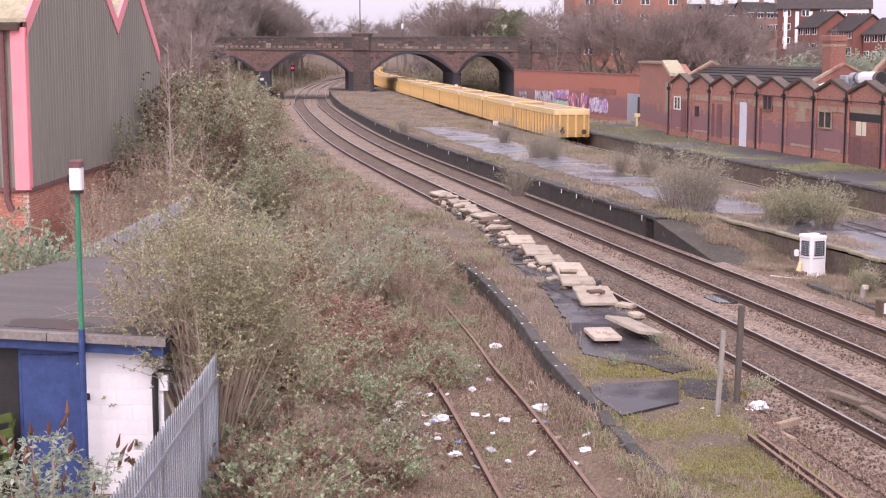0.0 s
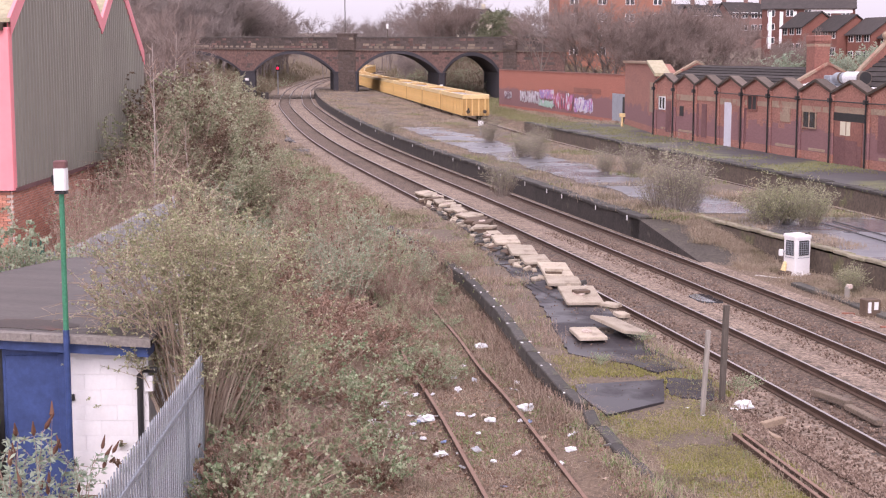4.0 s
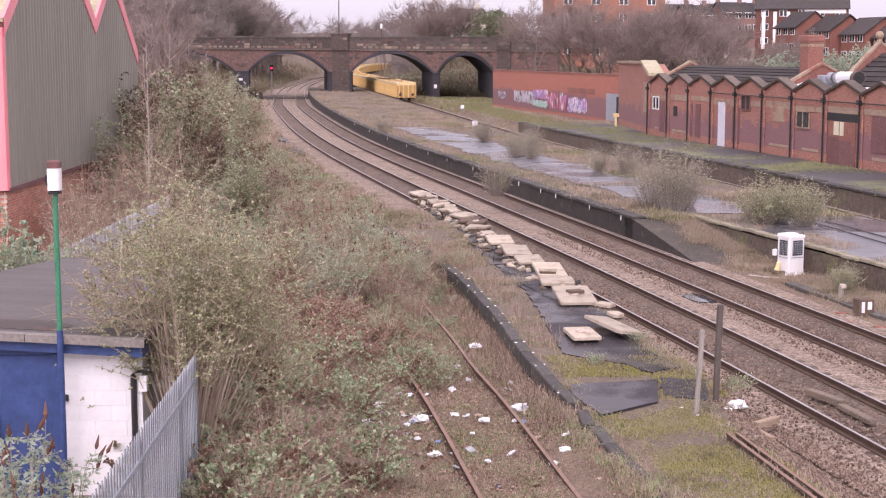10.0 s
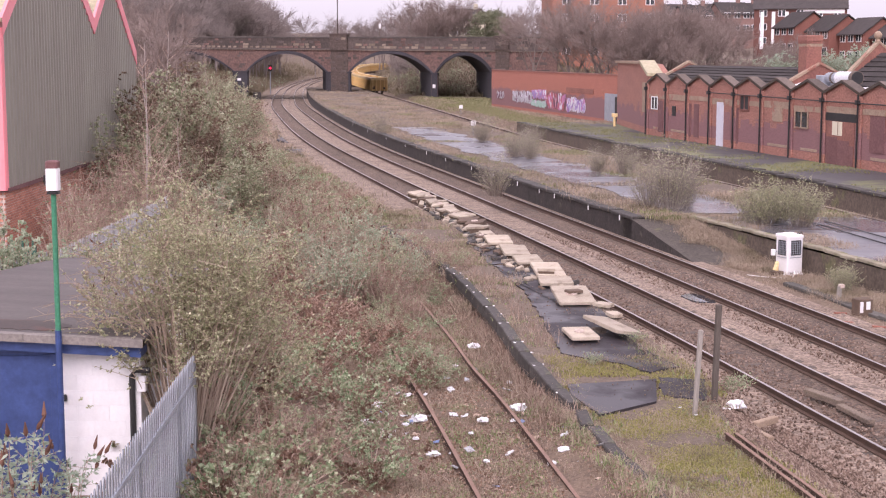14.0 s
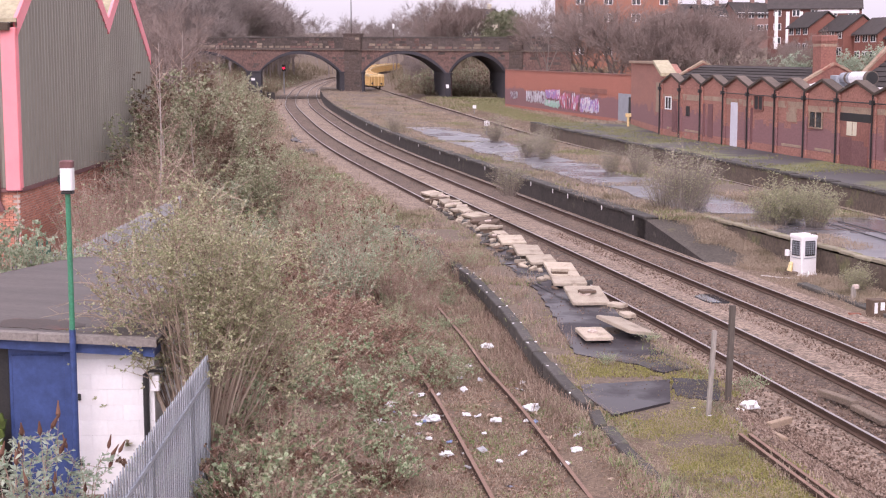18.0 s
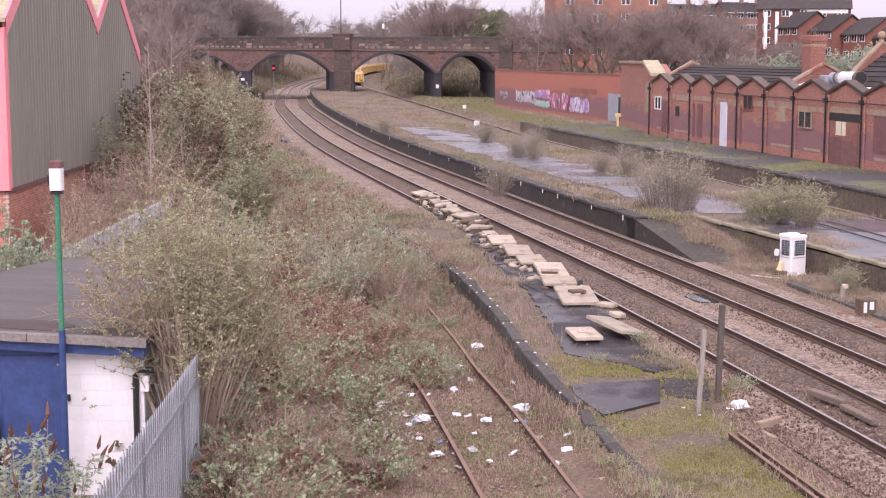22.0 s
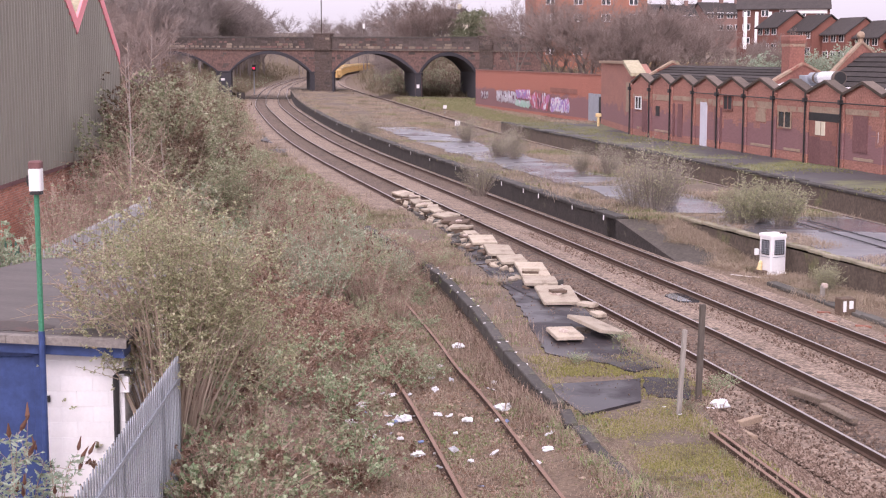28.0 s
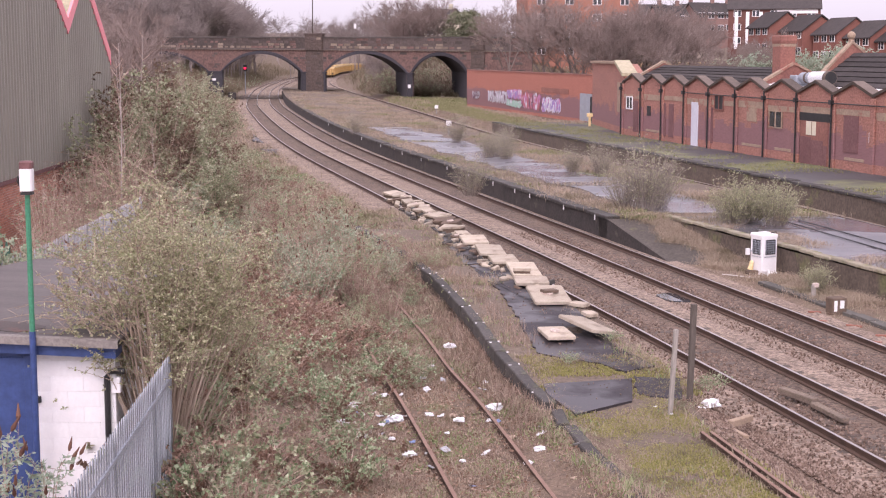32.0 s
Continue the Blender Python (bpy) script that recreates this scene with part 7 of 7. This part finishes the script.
for i in range(30000):      # loose ballast stones near the camera
    y = 19 + 40 * rl.random() ** 1.6
    off = rl.uniform(-4.4, 4.0)
    if min(abs(off + 2.45), abs(off + .95), abs(off - .95), abs(off - 2.45)) < .1:
        continue
    s = rl.uniform(.016, .04)
    x = main_x(y) + off * 1.016
    edge = max(0, abs(off) - 3.5)
    z = -.155 - edge * .25 + (.03 if -2.3 < off < -.9 or .9 < off < 2.3 else 0)
    a = rl.uniform(0, 6.28)
    ca, sa = math.cos(a) * s, math.sin(a) * s
    st.add([(x + ca, y + sa, z), (x - sa * .8, y + ca * .8, z - .01), (x - ca, y - sa, z + .005), (x + sa * .9, y - ca * .9, z), (x + rl.gauss(0, .01), y, z + s * 1.0), (x, y, z - s)],
           [(0, 1, 4), (1, 2, 4), (2, 3, 4), (3, 0, 4), (1, 0, 5), (2, 1, 5), (3, 2, 5), (0, 3, 5)])
for i in range(12000):      # stones of the shoulder beside the old platform
    y = rl.uniform(17, 28.5)
    o = rl.uniform(3.4, back_off(y) + .1)
    s, x = rl.uniform(.016, .042), main_x(y) - o
    z = shoulder_z(o, y) if o > 3.9 else -.17
    a = rl.uniform(0, 6.28)
    ca, sa = math.cos(a) * s, math.sin(a) * s
    st.add([(x + ca, y + sa, z), (x - sa * .8, y + ca * .8, z - .01), (x - ca, y - sa, z + .005), (x + sa * .9, y - ca * .9, z), (x, y, z + s), (x, y, z - s)],
           [(0, 1, 4), (1, 2, 4), (2, 3, 4), (3, 0, 4), (1, 0, 5), (2, 1, 5), (3, 2, 5), (0, 3, 5)])
for i in range(420):      # grit on the asphalt of the old platform
    y = rl.uniform(27.4, 44)
    x = 4.0 - .11 * (y - 32) + rl.uniform(-.8, .8)
    s, z = rl.uniform(.008, .022), old_z(y) + .05
    st.add([(x + s, y, z), (x, y + s, z), (x - s, y, z), (x, y - s, z), (x, y, z + s * 1.2), (x, y, z - s)], [(0, 1, 4), (1, 2, 4), (2, 3, 4), (3, 0, 4), (1, 0, 5), (2, 1, 5), (3, 2, 5), (0, 3, 5)])
tagged(part("ballast_stones", st, M_STONE), "loose grey and brown ballast stones", "gravel", kind="stuff")

# trees
trees = [bare_tree(100 + i, 9, "bare winter tree with fine brown twigs", 5, .5, None, .012) for i in range(3)]


def sapling(seed, h):
    rng = random.Random(seed)
    o = thing("birch_sapling", "slender bare birch sapling with fine twigs", "tree")
    tr, tw = Geo(), Geo()
    bend = Vector((rng.gauss(0, .35), rng.gauss(0, .35), 0))
    at = lambda t: Vector((0, 0, -.3 + h * t)) + bend * math.sin(t * 2.6) + Vector((.06 * math.sin(t * 9 + seed), .06 * math.cos(t * 7), 0))
    tr.tube([at(k / 9) for k in range(10)], .035, .008, 6, False)
    for i in range(24):
        t = rng.uniform(.22, .97)
        q, e = rng.uniform(0, 6.283), (1.1 - t) * h * rng.uniform(.18, .36)
        dr = Vector((math.cos(q), math.sin(q), rng.uniform(.5, 1.3))).normalized()
        p0 = at(t)
        p1 = p0 + dr * e * .55
        p2 = p1 + (dr + Vector((0, 0, .35))).normalized() * e * .45
        tw.tube([p0, p1, p2], .014, .005, 4, False)
        for j in range(6):
            u = p0.lerp(p1, rng.uniform(.4, 1)) if j < 3 else p1.lerp(p2, rng.uniform(0, 1))
            v = (dr + Vector((rng.gauss(0, .6), rng.gauss(0, .6), rng.gauss(.1, .4)))).normalized() * e * rng.uniform(.2, .45)
            tw.tube([u, u + v], .006, .003, 3, False)
    part("trunk", tr, M_BIRCH, o)
    part("crown", tw, M_STEM, o, "fine bare twigs")
    return o


M_BIRCH = leafmat("birch_bark", (.30, .25, .23), (.40, .34, .31), (.50, .44, .41), .8)
place(sapling(110, 6.8), ((-8.6, 46, 1.0), (-10.6, 63, 1.1), (-14, 90, 1.1)), "saplings")
place(sapling(111, 6.0), ((-9.4, 49.5, 1.1), (-7.9, 47.5, .7), (-19, 130, 1.2)), "saplings")
ts, far = [[], [], []], []
rt = random.Random(5)
beyond = lambda x, y: x > 8.7 + .198 * (181 - y) + 6
for i in range(36):     # woods to the left, before the bridge
    y = rt.uniform(85, 225)
    ts[i % 3].append((-.165 * y - rt.uniform(1, 24), y, rt.uniform(1.0, 1.6)))
for i in range(230):     # hillside behind the bridge
    y = rt.uniform(310, 430)
    x = rt.uniform(-105, -38)
    far.append((x, y, rt.uniform(1.6, 2.6) if x < -.1 * y else rt.uniform(1.1, 1.6)))
for i in range(120):     # slope behind the station
    y = rt.uniform(140, 235)
    k = rt.uniform(.085, .30)
    if beyond(y * k, y + 22) and (k > .15 or i % 2):
        ts[i % 3].append((y * k, y + 22, rt.uniform(1.25, 1.75) if k < .15 else rt.uniform(1.0, 1.4) if k < .2 else rt.uniform(.9, 1.2) if k < .235 else rt.uniform(.45, .65)))
for i in range(46):     # bank to the right of the freight line
    y = rt.uniform(265, 350)
    far.append((yard_x(y) + 7.5 + rt.random() ** 1.4 * 28, y, rt.uniform(.5, .85)))
ts[0] += [(1.0, 264, 1.6), (5.0, 268, 1.5)]
ts[1] += [(2.6, 261, 1.65), (-.6, 266, 1.35)]
for i in range(8):     # tall trees just behind the bridge
    ts[i % 3].append((rt.uniform(-2, 7.5), rt.uniform(243, 275), rt.uniform(1.15, 1.5)))
for i in range(110):     # rising ground to the left of the road
    y = rt.uniform(330, 460)
    x = y * rt.uniform(-.16, -.062)
    if x < main_x(y) - 12:
        far.append((x, y, rt.uniform(1.9, 2.7)))
for i in range(120):     # skyline
    y = rt.uniform(440, 640)
    far.append((y * rt.uniform(-.17, .075), y, rt.uniform(1.7, 2.6)))
for b, s in zip(trees, ts):
    place(b, s, "bare woods")
M_FARWOOD = leafmat("far_twigs", (.18, .148, .137), (.245, .204, .187), (.32, .268, .247), .9, 0, (.15, .14, .105), .32, .05)
forms = []
for i in range(4):
    g, tw, rr = Geo(), Geo(), random.Random(140 + i)
    branch(g, tw, Vector((0, 0, -.5)), Vector((0, 0, 1)), 3.4, .10, 4, rr, .55, .012, 3, 9, .019)
    g.add(tw.v, tw.f)
    forms.append(g)
woods = Geo()
for i, (x, y, s) in enumerate(far):
    m = pose(x, y, ground_z(x, y), 0, 0, rt.uniform(0, 360))
    woods.add([m @ (Vector(p) * s) for p in forms[i % 4].v], forms[i % 4].f)
tagged(part("far_woods", woods, M_FARWOOD), "distant bare winter woods behind the bridge", "woods", kind="stuff")
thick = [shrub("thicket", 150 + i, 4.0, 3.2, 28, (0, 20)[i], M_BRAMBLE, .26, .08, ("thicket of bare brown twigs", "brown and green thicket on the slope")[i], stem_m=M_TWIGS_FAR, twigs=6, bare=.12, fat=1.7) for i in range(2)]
th = [[], []]
for i in range(70):     # slope behind the station
    y = rt.uniform(130, 225)
    x = y * rt.uniform(.10, .27) + 4
    if beyond(x, y + 12):
        th[i % 2].append((x, y + 12, rt.uniform(.5, .9)))
for i in range(150):     # banks seen through the arches
    x = rt.choice((rt.uniform(-8, 18), rt.uniform(-2, 14), rt.uniform(-70, -31)))
    y = 248 - .85 * (x + 30.6) + 9 + 75 * rt.random() ** 1.5
    if x > -25 and x < yard_x(y) + 5.5:
        continue
    th[(i % 3 == 0) * 1].append((x, y, rt.uniform(.35, .85)))
for i in range(26):
    y = rt.uniform(80, 230)
    th[i % 2].append((-.15 * y - rt.uniform(0, 18), y, rt.uniform(.7, 1.3)))
for b, s in zip(thick, th):
    place(b, s, "thickets")
sp = []
for i in range(12000):      # rough scrub on the banks beyond the bridge and behind the station
    q = rt.random()
    if q < .3:
        y = rt.uniform(256, 430)
        x = main_x(y) - 5.5 - 20 * rt.random() ** 1.5
    elif q < .42:
        x = rt.uniform(-75, -29)
        y = 248 - .85 * (x + 30.6) + 7 + 70 * rt.random() ** 1.3
    elif q < .65:
        x = rt.uniform(-8, 18)
        y = 248 - .85 * (x + 30.6) + 7 + 70 * rt.random() ** 1.3
        if x < yard_x(y) + 5.3:
            continue
    else:
        y = rt.uniform(140, 260)
        x = y * rt.uniform(.05, .3)
        if not beyond(x + 3, y):
            continue
    if abs(x - main_x(min(y, 490))) > 6:
        sp.append((x, y, ground_z(x, y), rt.uniform(.5, 1.4)))
scatter_grass("bank_scrub", sp, 1.0, .05, M_SCRUB, "rough brown and green scrub covering the banks", 7, 52, .5)
sp = []
for i in range(14000):      # undergrowth of the woods beyond the bridge and to the left of it
    if i % 3:
        y = rt.uniform(290, 520)
        x = rt.uniform(-.24, .05) * y
        if abs(x - main_x(min(y, 490))) < 7 or np.hypot(YARD[:, 0] - x, YARD[:, 1] - y).min() < 6.5 or y < 262 - .85 * (x + 30.6):
            continue
    else:
        y = rt.uniform(90, 240)
        x = -.15 * y - 2 - 22 * rt.random() ** 1.4
        if y > 244 - .85 * (x + 30.6):
            continue
    sp.append((x, y, ground_z(x, y), rt.uniform(.45, 1.3)))
scatter_grass("undergrowth", sp, 2.6, .035, M_SCRUB, "brown twiggy undergrowth below the woods", 6, 53, 1.1)
pale = shrub("pale_scrub", 160, 4.2, 3.0, 70, 50, M_LEAF_PALE, .22, .07, "pale green bush below the houses", bare=.2)
place(pale, ((43.5, 180, 1.0), (40.5, 184, .8), (50.6, 180, .9), (54.5, 181, 1.0), (58, 186, .9), (36, 190, .7)), "pale bushes")
ever = evergreen(130, 12, 4.5, "dark evergreen tree behind the bridge")
place(ever, ((11.4, 263, .66), (13.4, 267, .68), (9.6, 275, .5)), "evergreens")


# ---- houses on the hill ----
def house(x, y, z, w, d, h, rz, m, label, wins=3, storeys=2, roof_m=M_SLATE, rh=3.0, stack=True):
    o = thing("brick_house", label, "house", pose(x, y, z, 0, 0, rz), group="houses on the hill")
    part("brick_shell", Geo().prism(((-d / 2, -3), (d / 2, -3), (d / 2, h), (0, h + rh), (-d / 2, h)), -w / 2, w / 2), m, o, at=pose(0, 0, 0, 0, 0, 90))
    r = Geo()
    for s in (-1, 1):
        r.add([(-w / 2 - .3, s * (d / 2 + .4), h - .3), (w / 2 + .3, s * (d / 2 + .4), h - .3), (w / 2 + .3, 0, h + rh + .1), (-w / 2 - .3, 0, h + rh + .1),
               (-w / 2 - .3, s * (d / 2 + .4), h - .1), (w / 2 + .3, s * (d / 2 + .4), h - .1), (w / 2 + .3, 0, h + rh + .3), (-w / 2 - .3, 0, h + rh + .3)],
              [(0, 1, 2, 3), (7, 6, 5, 4), (0, 4, 5, 1), (3, 2, 6, 7), (0, 3, 7, 4), (1, 5, 6, 2)])
    roof = part("roof", r, roof_m, o)
    if stack:
        part("chimney", Geo().box((w * .3, 0, h + rh + .5), (.8, .6, 1.6)), m, roof)
    for s in range(storeys):
        for i in range(wins):
            wx = -w / 2 + (i + .5) * w / wins
            f = part("window", Geo().box((wx, -d / 2 - .02, 1.6 + s * 2.7), (1.5, .12, 1.3)), M_WHITE, o, "white-framed window")
            for dx in (-.37, .37):
                part("pane", Geo().box((wx + dx, -d / 2 - .07, 1.6 + s * 2.7), (.56, .06, 1.1)), M_WINDOW, f)
    return o


HB_DARK = mat("dark_house_brick", (.17, .075, .06), .85, (.12, .055, .045), .5, .6, 8)
HB_ORANGE = mat("orange_house_brick", (.40, .185, .13), .85, (.33, .145, .10), .5, .6, 8)
# brick of the far terraces, greyed to put distance haze into the colour
HB_FAR = mat("hazed_house_brick", (.31, .19, .16), .9, (.25, .15, .13), .5, .6, 8)
HB = mat("house_brick", (.285, .12, .09), .85, (.215, .088, .068), .5, .6, 8)
for k, yy, zb in ((.258, 250, 6.6), (.281, 243, 5.9), (.304, 236, 5.3), (.327, 229, 4.7), (.35, 222, 4.1)):
    house(k * yy, yy, zb, 7.0, 6.8, 5.0, -75, HB, "red brick terraced house with white windows and slate roof", 3, 2, M_SLATE, 2.3, False)
block = house(0.2562 * 300, 300, 8.2, 18, 10, 8.0, -14, HB_DARK, "large dark brick block with a grey roof and white window strips", 5, 3, M_SLATE, 2.4)
for x in (-7.4, -5.2, -2.6):
    part("window_strip", Geo().box((x, -5.1, 3.6), (.7, .1, 7.4)), M_WHITE, block, "tall white glazed strip")
part("eaves_band", Geo().box((4.5, -5.12, 7.4), (8, .1, 1.0)), M_WHITE, block)
house(0.1242 * 245, 250, 6, 18.5, 12, 15, 4, HB_ORANGE, "tall orange-red brick block behind bare trees", 4, 5, M_SLATE, 2.0)
for k, yy, zz in ((.172, 345, 11.3), (.184, 330, 10.6), (.195, 338, 11.2), (.208, 332, 11.3), (.2185, 345, 11.6)):
    house(k * yy, yy, zz, 7, 8, 4.6, random.choice((8, -60, 14)), HB_FAR, "distant brick terraced house", 3, 2, M_SLATE, 2.4)
house(0.0323 * 330, 330, 10.4, 6, 7, 4.2, -30, M_PALEBOARD, "pale rendered house behind the evergreens", 2, 2, M_SLATE, 2.2)
shed = thing("blue_grey_building", "small blue-grey clad building among the trees", "building", pose(0.1746 * 262, 262, 8.3), group="houses on the hill")
part("clad_wall", Geo().box((0, 0, .5), (2.2, 3, 5.4)), M_HAZEBRICK, shed)
part("roof", Geo().box((0, 0, 3.3), (2.5, 3.3, .3), bev=.05), M_SLATE, shed)


# ---- moving things ----
def motions():
    s = np.r_[0, np.cumsum(np.linalg.norm(np.diff(YARD, axis=0), axis=1))]
    s0 = float(np.interp(112.0, YARD[:, 1], s)) + 7.9
    where = lambda d: (float(np.interp(d, s, YARD[:, 0])), float(np.interp(d, s, YARD[:, 1])))
    for i, wag in enumerate(WAGONS):
        rows = []
        for k in range(33):
            d = s0 + i * WAGON_PITCH + 9.2 * k
            (xa, ya), (xb, yb) = where(d - 5.2), where(d + 5.2)
            za, zb = yard_z(ya), yard_z(yb)
            rows.append((float(k), pose((xa + xb) / 2, (ya + yb) / 2, (za + zb) / 2, 0, -math.degrees(math.atan2(zb - za, 10.4)), math.degrees(math.atan2(yb - ya, xb - xa)))))
        walk(wag, rows)


motions()
